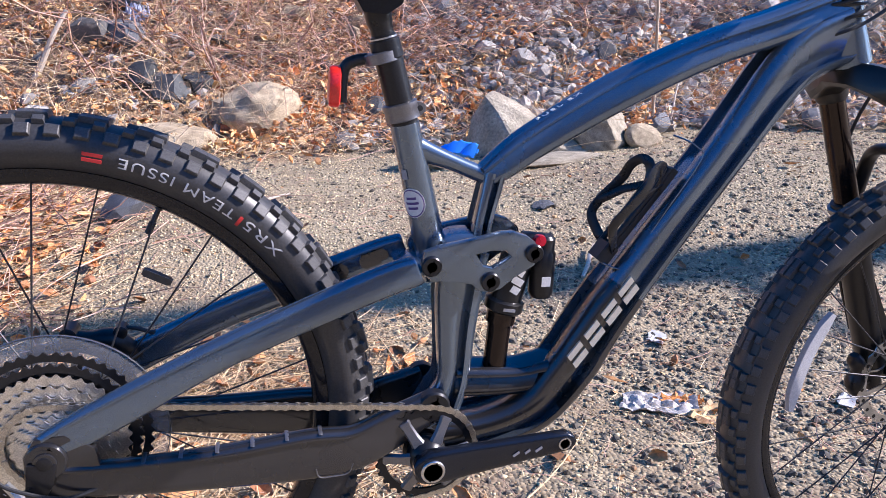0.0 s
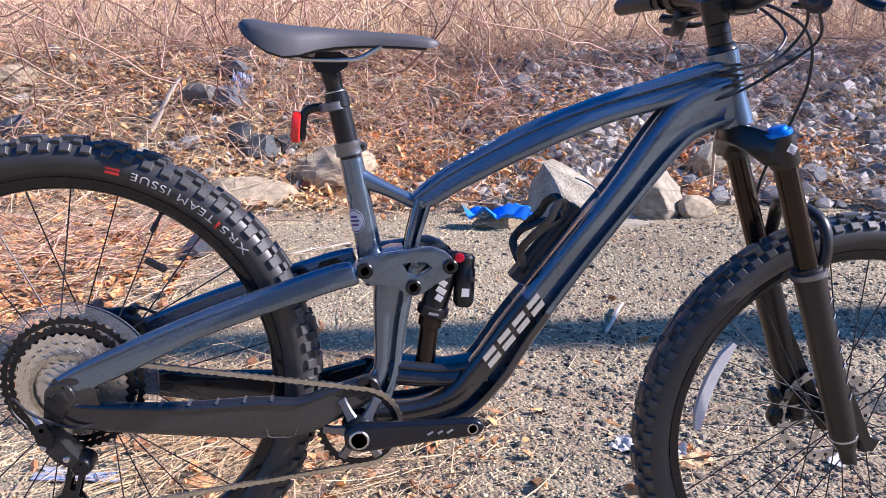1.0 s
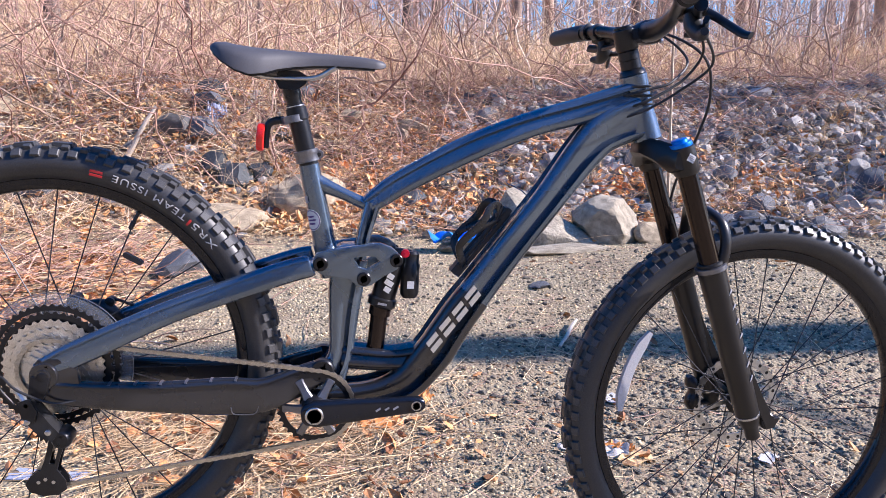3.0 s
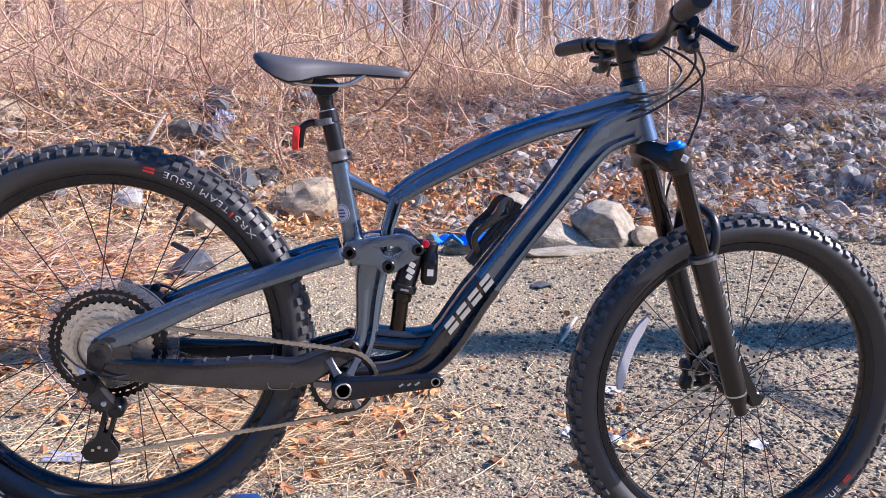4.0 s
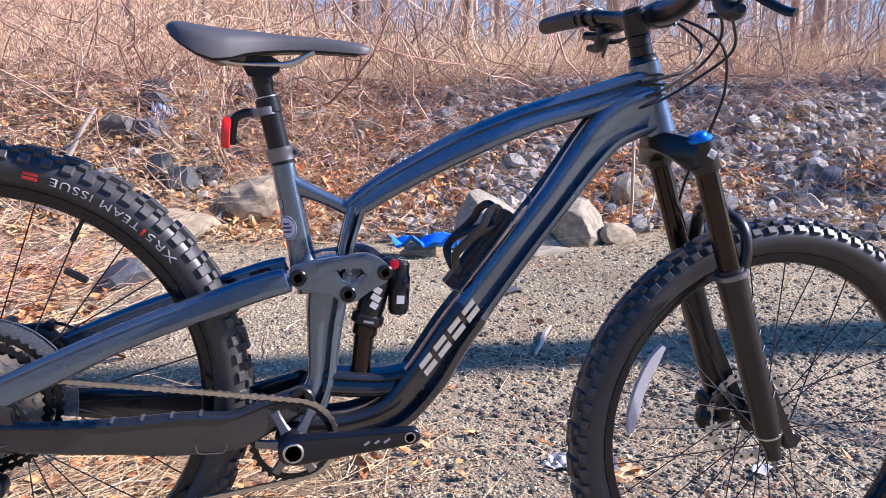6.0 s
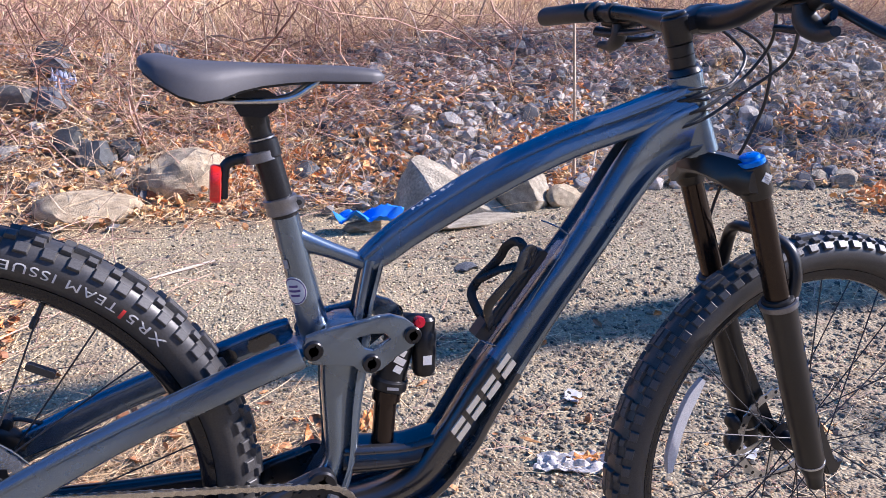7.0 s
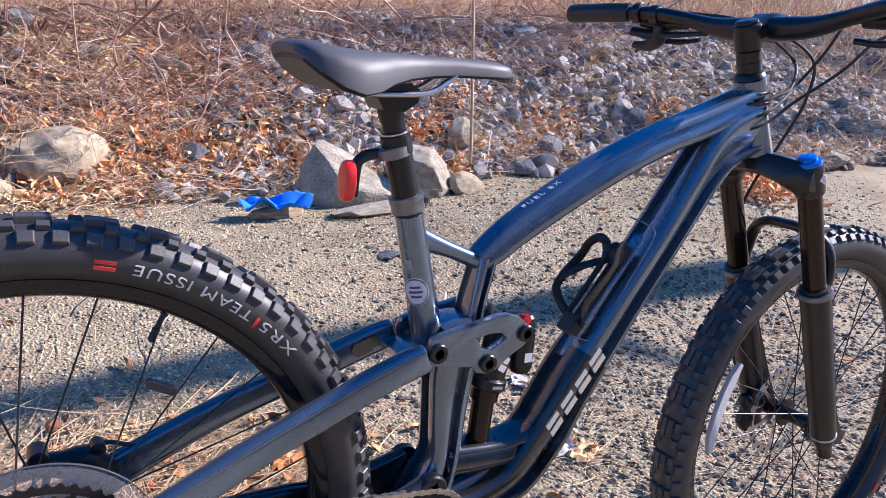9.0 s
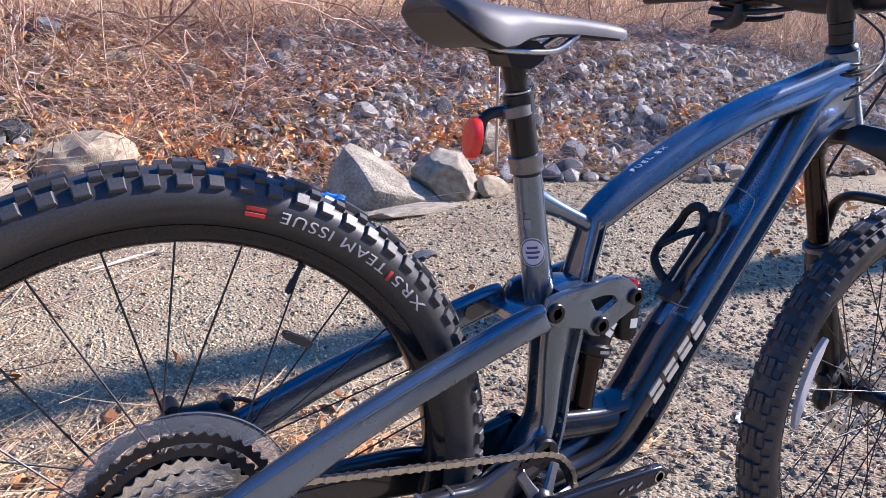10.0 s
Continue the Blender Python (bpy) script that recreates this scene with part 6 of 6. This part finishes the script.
n = len(x)
stems("end_brambles", on_ground(x, y), RNG.uniform(0.3, 1.2, n), RNG.uniform(0.002, 0.006, n), np.full(n, 1.4), 0.7, TWIG, "bare brambles where the bank ends", "brambles", 6, droop=0.2, wiggle=0.25)
n = 3600
x, y = RNG.uniform(6.0, 16.0, n), 3.5 + 6.0 * RNG.random(n)
stems("end_grass", on_ground(x, y), RNG.uniform(0.25, 0.7, n), RNG.uniform(0.004, 0.009, n), np.full(n, 0.7), 0.35, GRASS, "dry grass where the bank ends", "dry grass", 3, droop=0.15)
n = 900
x, y = RNG.uniform(-6.5, 6.0, n), 3.9 + 3.6 * RNG.random(n)
keep = RNG.random(n) < 1 - 0.7 * lift(x - 0.2 * (y - 3.5), 0.5, 2.0)
x, y = x[keep], y[keep]
n = len(x)
stems("bramble_canes", on_ground(x, y), RNG.uniform(0.6, 2.0, n), RNG.uniform(0.004, 0.0095, n), np.full(n, 1.5), 1.0, TWIG, "thick reddish bramble canes arching over the bank", "brambles", 11, 4, droop=0.35, wiggle=0.3)
n = 260
x, y = RNG.uniform(-6.5, 6.0, n), 4.2 + 3.6 * RNG.random(n)
stems("dead_branches", on_ground(x, y), RNG.uniform(0.5, 1.8, n), RNG.uniform(0.005, 0.014, n), np.full(n, 1.6), 0.6, BARK, "dark dead branches fallen in the brambles", "branches", 8, 5, droop=0.2, wiggle=0.25)
n = 130
x, y = RNG.uniform(-6.0, 5.0, n), 4.3 + 4.0 * RNG.random(n)
stems("vines", on_ground(x, y), RNG.uniform(1.5, 3.2, n), RNG.uniform(0.004, 0.009, n), np.full(n, 1.2), 0.8, PALETWIG, "long pale arching vines over the brambles", "vines", 12, 5, droop=0.45, wiggle=0.25)

arch = Shape().tube(smooth_path([(2.40, 8.0, 3.1), (2.35, 8.0, 2.30), (2.25, 8.0, 1.97), (1.99, 8.0, 1.60), (1.58, 8.0, 1.36), (1.17, 8.0, 1.22), (0.6, 7.9, float(ground_z(0.6, 7.9)) - 0.05)], 5), [0.030 - 0.0004 * k for k in range(31)], 7)
tagged(part("arched_branch", arch, BARK), "dark arched branch hanging over the dry grass", "branch")

n = 16000
x, y = RNG.uniform(-14.0, 3.5, n), 9.0 + 17.0 * RNG.random(n)
keep = RNG.random(n) < 1 - 0.7 * lift(x, -2.0, 3.5)
x, y = x[keep], y[keep]
stems("hillside_grass", on_ground(x, y), RNG.uniform(0.35, 0.9, len(x)), RNG.uniform(0.006, 0.014, len(x)), np.full(len(x), 0.7), 0.4, GRASS, "straw-coloured dry grass on the hillside", "dry grass", 3, droop=0.2)

# far woods: bare trunks and a haze of twigs
n = 900
x, y = RNG.uniform(-45, 60, n), 16 + 55 * RNG.random(n)
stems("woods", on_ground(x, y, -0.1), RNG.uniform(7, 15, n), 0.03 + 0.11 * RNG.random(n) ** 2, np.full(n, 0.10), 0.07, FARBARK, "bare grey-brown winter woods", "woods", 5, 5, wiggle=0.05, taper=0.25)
n = 12500
x, y = RNG.uniform(-20, 34, n), 14 + 26 * RNG.random(n)
b = on_ground(x, y)
b[:, 2] += RNG.uniform(0, 6, n)
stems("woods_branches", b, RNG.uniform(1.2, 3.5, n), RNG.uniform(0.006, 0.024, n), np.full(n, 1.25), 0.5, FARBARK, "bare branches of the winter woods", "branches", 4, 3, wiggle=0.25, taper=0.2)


# unseen woods, added behind the camera to darken reflections in the frame paint
n = 700
x, y = RNG.uniform(-50, 50, n), -15 - 26 * RNG.random(n)
stems("woods_across_the_lot", on_ground(x, y, -0.1), RNG.uniform(7, 14, n), RNG.uniform(0.10, 0.28, n), np.full(n, 0.12), 0.08, SHADEBARK, "unseen bare woods added behind the camera for darker reflections", "woods", 5, 5, wiggle=0.05, taper=0.3)
n = 4500
x, y = RNG.uniform(-48, 48, n), -14.5 - 12 * RNG.random(n)
b = on_ground(x, y)
b[:, 2] += RNG.uniform(0, 6, n) * RNG.random(n)
stems("woods_across_the_lot_branches", b, RNG.uniform(1.0, 3.5, n), RNG.uniform(0.015, 0.045, n), np.full(n, 1.25), 0.5, SHADEBARK, "unseen branches and scrub added behind the camera for darker reflections", "branches", 4, 3, wiggle=0.25, taper=0.2)


# ---- trees ----
def tree(x, y, height, r, lean=(0.0, 0.0), seed=0, limbs=9, label="bare grey-brown tree on the bank"):
    rng = random.Random(seed)
    root = new("tree")
    z = float(ground_z(x, y))
    root.location = (x, y, z)
    tagged(root, label, "tree")
    line = [(lean[0] * t * t * height + 0.03 * height * math.sin(5 * t + seed) * t, lean[1] * t * t * height, -0.15 + t * (height + 0.15)) for t in np.linspace(0, 1, 9)]
    rad = [r * (1.35 if k == 0 else 1.0) * (1 - 0.8 * k / 8) for k in range(9)]
    part("trunk", Shape().tube(line, rad, 9), BARK, root)
    for k in range(limbs):
        t = rng.uniform(0.18, 0.95)
        i = t * 8
        a, b = line[int(i)], line[min(8, int(i) + 1)]
        p = Vector(a).lerp(Vector(b), i - int(i))
        az, el = rng.uniform(0, 6.283), rng.uniform(0.2, 1.1)
        ln = height * rng.uniform(0.14, 0.32) * (1.15 - 0.6 * t)
        d = Vector((math.cos(az) * math.cos(el), math.sin(az) * math.cos(el), math.sin(el)))
        pts, rr = [], []
        for s in range(6):
            u = s / 5
            pts.append(p + d * (ln * u) + Vector((rng.uniform(-1, 1), rng.uniform(-1, 1), rng.uniform(-0.5, 1.2))) * (0.07 * ln * u))
            rr.append(r * 0.42 * (1 - 0.6 * t) * (1 - 0.85 * u))
        limb = Shape().tube(pts, rr, 6)
        for s in range(5):
            q = pts[rng.randint(1, 5)]
            e = (d + Vector((rng.uniform(-1, 1), rng.uniform(-1, 1), rng.uniform(-0.4, 0.9)))).normalized()
            l2 = ln * rng.uniform(0.25, 0.5)
            limb.tube([q, q + e * l2 * 0.5 + Vector((0, 0, 0.03 * l2)), q + e * l2 + Vector((0, 0, 0.1 * l2))], [r * 0.10, r * 0.07, r * 0.02], 4)
        part("limb", limb, BARK, root)
    return root


for i, (x, y, h, r, lean) in enumerate(((-2.95, 8.6, 6.5, 0.10, (-0.07, 0)), (-1.6, 9.6, 7.0, 0.06, (0.05, 0)), (-0.62, 9.4, 6.0, 0.045, (0.03, 0)), (3.2, 11.2, 9.0, 0.09, (0.0, 0)), (6.1, 12.2, 10.0, 0.19, (-0.02, 0)), (1.6, 13.5, 9.5, 0.10, (0.01, 0)), (4.6, 14.5, 10, 0.11, (0.02, 0)), (8.0, 13.0, 10, 0.13, (0.01, 0)), (9.6, 12.0, 9, 0.10, (-0.02, 0)), (-4.6, 11.5, 9.0, 0.12, (0.02, 0)), (0.5, 15.5, 10, 0.12, (-0.01, 0)), (11.5, 14.0, 11, 0.16, (0.01, 0)), (7.0, 16.0, 11, 0.13, (0.0, 0)), (2.6, 17.0, 11, 0.14, (0.015, 0)))):
    tagged(tree(x, y, h, r, lean, i + 3), group="trees behind the bank")
# out-of-view trees, added to throw trunk shadows across the gravel and bank
tree(9.4, 0.79, 9.5, 0.20, (0.0, -0.23), 40, 1, "unseen leaning bare tree added to cast the shadow band on the gravel")
tree(13.5, 2.65, 10.0, 0.20, (0.0, 0.0), 41, 3, "unseen thick bare tree added to shade the top of the bank")
tree(12.5, 1.65, 6.2, 0.34, (0.0, 0.0), 43, 6, "unseen stout bare tree added to shade the end of the bank")
tree(17.0, 5.3, 10.0, 0.12, (0.0, 0.0), 42, 4, "unseen slim bare tree added beyond the end of the bank")


def sapling(x, y, height, r, lean, seed):
    """A thin bare sapling or cane with a few side twigs."""
    rng = random.Random(seed)
    root = new("sapling")
    root.location = (x, y, float(ground_z(x, y)))
    tagged(root, "thin pale bare sapling among the rocks", "sapling", "saplings on the bank")
    pts = [(lean * height * t + 0.012 * math.sin(7 * t + seed), 0.01 * math.cos(5 * t), -0.05 + (height + 0.05) * t) for t in np.linspace(0, 1, 10)]
    part("stem", Shape().tube(pts, [r * (1 - 0.6 * k / 9) for k in range(10)], 7), PALETWIG, root)
    for k in range(6):
        p = Vector(pts[rng.randint(3, 8)])
        dd = Vector((rng.uniform(-1, 1), rng.uniform(-0.7, 0.7), rng.uniform(0.2, 1.0))).normalized() * rng.uniform(0.15, 0.4)
        part("twig", Shape().tube([p, p + dd * 0.5 + Vector((0, 0, -0.01)), p + dd], [r * 0.4, r * 0.3, r * 0.12], 5), PALETWIG, root)
    return root


sapling(2.42, 3.05, 2.3, 0.0105, -0.012, 1)
sapling(0.45, 4.3, 1.3, 0.006, 0.03, 2)
sapling(-0.2, 4.9, 1.5, 0.007, -0.05, 3)
sapling(4.4, 5.0, 1.7, 0.008, 0.04, 4)
sapling(1.4, 5.6, 2.0, 0.009, 0.06, 5)
sapling(5.2, 6.2, 2.2, 0.010, -0.05, 6)


# ---- rocks ----
def rock_mesh(seed, cuts=9, subdiv=3, rough=0.05, deep=0.62):
    """A broken stone: a ball cut flat by random planes, with a rough skin."""
    rng = random.Random(seed)
    bm = bmesh.new()
    bmesh.ops.create_icosphere(bm, subdivisions=subdiv, radius=0.62)
    planes = []
    for _ in range(cuts):
        nv = Vector((rng.gauss(0, 1), rng.gauss(0, 1), rng.gauss(0, 1))).normalized()
        planes.append((nv, rng.uniform(deep * 0.55, deep * 0.85)))
    for v in bm.verts:
        for nv, dd in planes:
            s = v.co.dot(nv) - dd
            if s > 0:
                v.co -= nv * s
        v.co *= 1 + rough * noise.noise(v.co * 4 + Vector((seed, 0, 0))) + rough * 0.5 * noise.noise(v.co * 11)
    me = bpy.data.meshes.new("rock")
    bm.to_mesh(me)
    bm.free()
    me.polygons.foreach_set("use_smooth", [True] * len(me.polygons))
    me.set_sharp_from_angle(angle=radians(24))
    return me


def rock(me, x, y, size, turn, mat, label, sink=0.3, group="", name="rock"):
    me = me.copy()
    me.materials.clear()
    me.materials.append(mat)
    ob = new(name, me)
    m = pose(x, y, 0, *turn) @ Matrix.Diagonal((*size, 1))
    low = min((m @ v.co).z for v in me.vertices)
    high = max((m @ v.co).z for v in me.vertices)
    m.translation.z = float(ground_z(x, y)) - low - sink * (high - low)
    ob.matrix_world = m
    return tagged(ob, label, "rock", group)


shapes = [rock_mesh(s, 10, 2, 0.05) for s in range(10)]
rock(rock_mesh(21, 7, 4, 0.10, 0.8), 0.27, 3.62, (0.42, 0.36, 0.35), (0, 5, 20), TANROCK, "rounded tan boulder at the foot of the bank", 0.50, name="boulder")
rock(rock_mesh(24, 8, 4, 0.09, 0.75), 1.99, 2.88, (0.34, 0.31, 0.28), (10, 0, 60), PALEROCK, "rounded pale boulder at the foot of the bank", 0.28, name="boulder")
rock(rock_mesh(26, 7, 3, 0.05, 0.75), -0.22, 3.36, (0.44, 0.34, 0.20), (0, 3, 10), TANROCK, "flat tan slab half buried in leaves", 0.42, name="boulder")
rock(rock_mesh(27, 8, 3, 0.05, 0.7), 2.22, 2.76, (0.20, 0.16, 0.12), (0, 0, 30), TANROCK, "small tan stone beside the boulders", 0.25)
rock(shapes[2], 2.52, 3.35, (0.22, 0.18, 0.26), (10, 0, 30), PALEROCK, "pale upright stone beside the sapling", 0.2)
wedge = bmesh.new()
vs = [wedge.verts.new(p) for p in ((-0.24, -0.08, -0.10), (-0.08, -0.17, -0.10), (0.40, -0.14, -0.10), (0.46, 0.16, -0.06), (-0.20, 0.22, -0.06), (-0.05, -0.22, 0.15), (0.42, -0.22, 0.03), (-0.14, -0.02, 0.345), (-0.06, 0.08, 0.36), (0.20, 0.00, 0.19), (-0.20, 0.06, 0.22))]
bmesh.ops.convex_hull(wedge, input=vs)
bmesh.ops.bevel(wedge, geom=wedge.edges[:], offset=0.018, segments=2, affect="EDGES", profile=0.6)
bmesh.ops.subdivide_edges(wedge, edges=[e for e in wedge.edges if e.calc_length() > 0.08], cuts=3, use_grid_fill=True)
for v in wedge.verts:
    v.co += Vector((noise.noise(v.co * 9), noise.noise(v.co * 9 + Vector((7, 0, 0))), noise.noise(v.co * 9 + Vector((0, 7, 0))))) * 0.014
wme = bpy.data.meshes.new("wedge_rock")
wedge.to_mesh(wme)
wedge.free()
wme.materials.append(PALEROCK)
wrock = new("wedge_rock", wme)
wrock.location = (1.55, 2.94, float(ground_z(1.55, 2.94)) - 0.04)
tagged(wrock, "pale wedge-shaped rock standing on the gravel edge", "rock")

rng = random.Random(5)
placed = 0
while placed < 280:
    x, y = rng.uniform(-0.6, 8.0), 3.2 + 2.3 * rng.random() ** 1.2
    if rng.random() > float(lift(x - 0.2 * (y - 3.5), 0.6, 1.7)) * (1 - 0.5 * float(lift(y, 5.0, 5.6))):
        continue
    if math.hypot(x - 1.55, y - 3.15) < 0.45 or math.hypot(x - 2.0, y - 3.12) < 0.35 or math.hypot(x - 0.27, y - 3.76) < 0.45:
        continue
    s = 0.06 + 0.10 * rng.random() ** 1.9
    y -= float(foot_shift(x))
    rock(shapes[placed % 10], x, y, (s * rng.uniform(0.8, 1.4), s * rng.uniform(0.8, 1.2), s * rng.uniform(0.6, 1.0)), (rng.uniform(-25, 25), rng.uniform(-25, 25), rng.uniform(0, 360)), PALEROCK if rng.random() < 0.08 else DARKROCK if placed % 2 else GREYROCK, "angular grey rock on the rubble bank", 0.2, "rocks of the bank")
    placed += 1
for i in range(44):
    x, y = rng.uniform(-4.0, 1.0), rng.uniform(3.55, 5.2)
    if math.hypot(x - 0.27, y - 3.64) < 0.5:
        continue
    s = 0.09 + 0.14 * rng.random() ** 1.6
    rock(shapes[i % 10], x, y, (s * 1.2, s, s * 0.7), (rng.uniform(-20, 20), rng.uniform(-20, 20), rng.uniform(0, 360)), (DARKROCK, GREYROCK, DARKROCK, TANROCK)[i % 4], "grey rock among leaves and brambles", 0.3, "rocks in the leaves")


# ---- litter ----
def stick(x, y, length, r, yaw, pitch, label):
    d = Vector((math.cos(yaw) * math.cos(pitch), math.sin(yaw) * math.cos(pitch), math.sin(pitch)))
    o = Vector((x, y, float(ground_z(x, y)) + r * 0.8))
    sh = Shape().tube([o, o + d * length * 0.35 + Vector((0.004, 0, 0.002)), o + d * length * 0.7 - Vector((0.003, 0, 0)), o + d * length], [r * 0.8, r, r * 0.95, r * 0.7], 8)
    return tagged(part("stick", sh, STICKWOOD), label, "stick")


stick(1.33, 1.43, 0.21, 0.008, 0.97, 0.28, "bleached white stick lying on the gravel")
stick(1.88, 1.80, 0.20, 0.006, 1.9, 0.03, "short bleached stick lying on the gravel")
tagged(part("bleached_branch", Shape().tube(smooth_path([(-0.98, 3.98, float(ground_z(-0.98, 3.98)) - 0.04), (-0.91, 4.00, 0.64), (-0.83, 4.00, 0.79), (-0.74, 4.02, 0.93)], 5), [0.020 - 0.0006 * k for k in range(16)], 8), STICKWOOD), "bleached branch leaning in the brambles", "branch")
stick(2.50, 3.00, 0.34, 0.006, 0.9, 0.75, "pale stick leaning on the stones beside the sapling")
bark = Shape().tube([(0.06 + 0.085 * k, 3.46 + 0.012 * (k % 2), float(ground_z(0.06 + 0.085 * k, 3.46)) + 0.045 - 0.004 * k) for k in range(5)], [0.026, 0.036, 0.034, 0.038, 0.024], 7)
tagged(part("bark_piece", bark, RUSTBARK), "rust-brown piece of rotten bark before the boulder", "bark")
stick(0.12, 2.18, 0.32, 0.006, 0.62, 0.02, "pale straw-coloured stick lying on the gravel")
stick(1.00, 3.30, 0.40, 0.008, 0.75, 0.45, "pale stick leaning on the leaf litter")


def crumpled(name, x, y, w, d, h, mat, label, category, seed, turn=0.0, n=14, up=0.0, crease=5.0):
    """A creased sheet lying on the ground, with some thickness."""
    rows = []
    for t in (0.0, -0.0025):
        for i in range(n + 1):
            for j in range(n + 1):
                u, v = i / n - 0.5, j / n - 0.5
                px = u * w * (1 + 0.25 * noise.noise(Vector((v * 3, seed, 1))))
                py = v * d * (1 + 0.3 * noise.noise(Vector((u * 3, seed, 5))))
                c, s = math.cos(turn), math.sin(turn)
                gx_, gy_ = x + c * px - s * py, y + s * px + c * py
                k = abs(noise.noise(Vector((u * crease + seed, v * crease, 0)))) + 0.16 * abs(noise.noise(Vector((u * 12, v * 12, seed))))
                rows.append((gx_, gy_, float(ground_z(gx_, gy_)) + 0.006 + up + h * k + t))
    m = (n + 1) ** 2
    idx2 = [(i * (n + 1) + j, (i + 1) * (n + 1) + j, (i + 1) * (n + 1) + j + 1, i * (n + 1) + j + 1) for i in range(n) for j in range(n)]
    faces = idx2 + [tuple(m + q for q in f[::-1]) for f in idx2]
    edge = [i * (n + 1) for i in range(n + 1)] + [n * (n + 1) + j for j in range(1, n + 1)] + [i * (n + 1) + n for i in range(n - 1, -1, -1)] + list(range(n - 1, 0, -1))
    faces += [(edge[i], edge[(i + 1) % len(edge)], m + edge[(i + 1) % len(edge)], m + edge[i]) for i in range(len(edge))]
    return tagged(part(name, Shape().add(rows, faces), mat, smooth=25), label, category)


crumpled("wrapper", 1.24, 0.70, 0.19, 0.09, 0.028, FOIL, "crumpled pale foil wrapper on the gravel", "litter", 3, -0.35, 26)
crumpled("paper_scrap", 1.42, 1.06, 0.07, 0.05, 0.012, PAPER, "torn grey-white paper scrap on the gravel", "litter", 8, 0.9, 6)
crumpled("paper_strip", -0.26, 0.68, 0.22, 0.06, 0.012, LITTERBLUE, "pale bluish paper strip on the gravel", "litter", 11, -0.15, 8)
crumpled("paper_scrap", 1.72, 0.60, 0.07, 0.04, 0.012, PAPER, "torn grey-white paper scrap on the gravel", "litter", 15, 0.7, 6)
crumpled("blue_rag", 1.12, 2.66, 0.32, 0.15, 0.10, BLUECLOTH, "bright blue rag lying against the wedge rock", "rag", 5, -0.25, 20, 0.05, 2.4)
rock(shapes[3], 1.14, 2.70, (0.24, 0.16, 0.07), (0, 0, 15), TANROCK, "low tan stone under the blue rag", 0.3)
rock(shapes[6], -0.24, 2.22, (0.22, 0.17, 0.13), (8, -6, 40), DARKROCK, "dark slate rock in the straw", 0.2)
rock(shapes[4], 1.66, 2.61, (0.54, 0.20, 0.065), (0, 2, 8), PALEROCK, "flat pale slab at the foot of the wedge rock", 0.35)
crumpled("plastic_scrap", -0.42, 4.45, 0.13, 0.13, 0.15, LITTERBLUE, "pale blue plastic scrap caught in brambles", "litter", 6, 0.5)
crumpled("brown_leaf", 0.62, 0.92, 0.13, 0.06, 0.05, ORANGELEAF, "large orange-brown oak leaf on the gravel", "leaf", 9, 0.1, 8)
crumpled("brown_leaf", 0.76, 1.08, 0.09, 0.05, 0.04, ORANGELEAF, "curled orange leaf on the gravel", "leaf", 21, 0.8, 8)
crumpled("brown_leaf", 1.30, 0.70, 0.10, 0.04, 0.03, ORANGELEAF, "curled orange leaf beside the wrapper", "leaf", 23, -0.3, 8)
crumpled("brown_leaf", 1.33, 0.62, 0.10, 0.06, 0.03, PALELEAF, "large yellow-brown leaf beside the wrapper", "leaf", 13, 0.4, 6)
# a low, flat piece that makes a blue-grey patch on the gravel
rock(shapes[6], 1.39, 1.98, (0.11, 0.09, 0.03), (0, 0, 20), DARKROCK, "flat blue-grey stone set in the gravel", 0.4)
for x, y, w in ((-0.20, 3.82, 0.20), (-0.36, 3.92, 0.19), (-0.05, 3.90, 0.15), (0.95, 3.62, 0.16), (1.15, 3.80, 0.14)):
    rock(shapes[int(w * 100) % 10], x, y, (w * 1.2, w, w * 0.8), (12, -8, 300 * w), SLATE, "dark slate rock above the tan boulder", 0.25, "slate rocks")
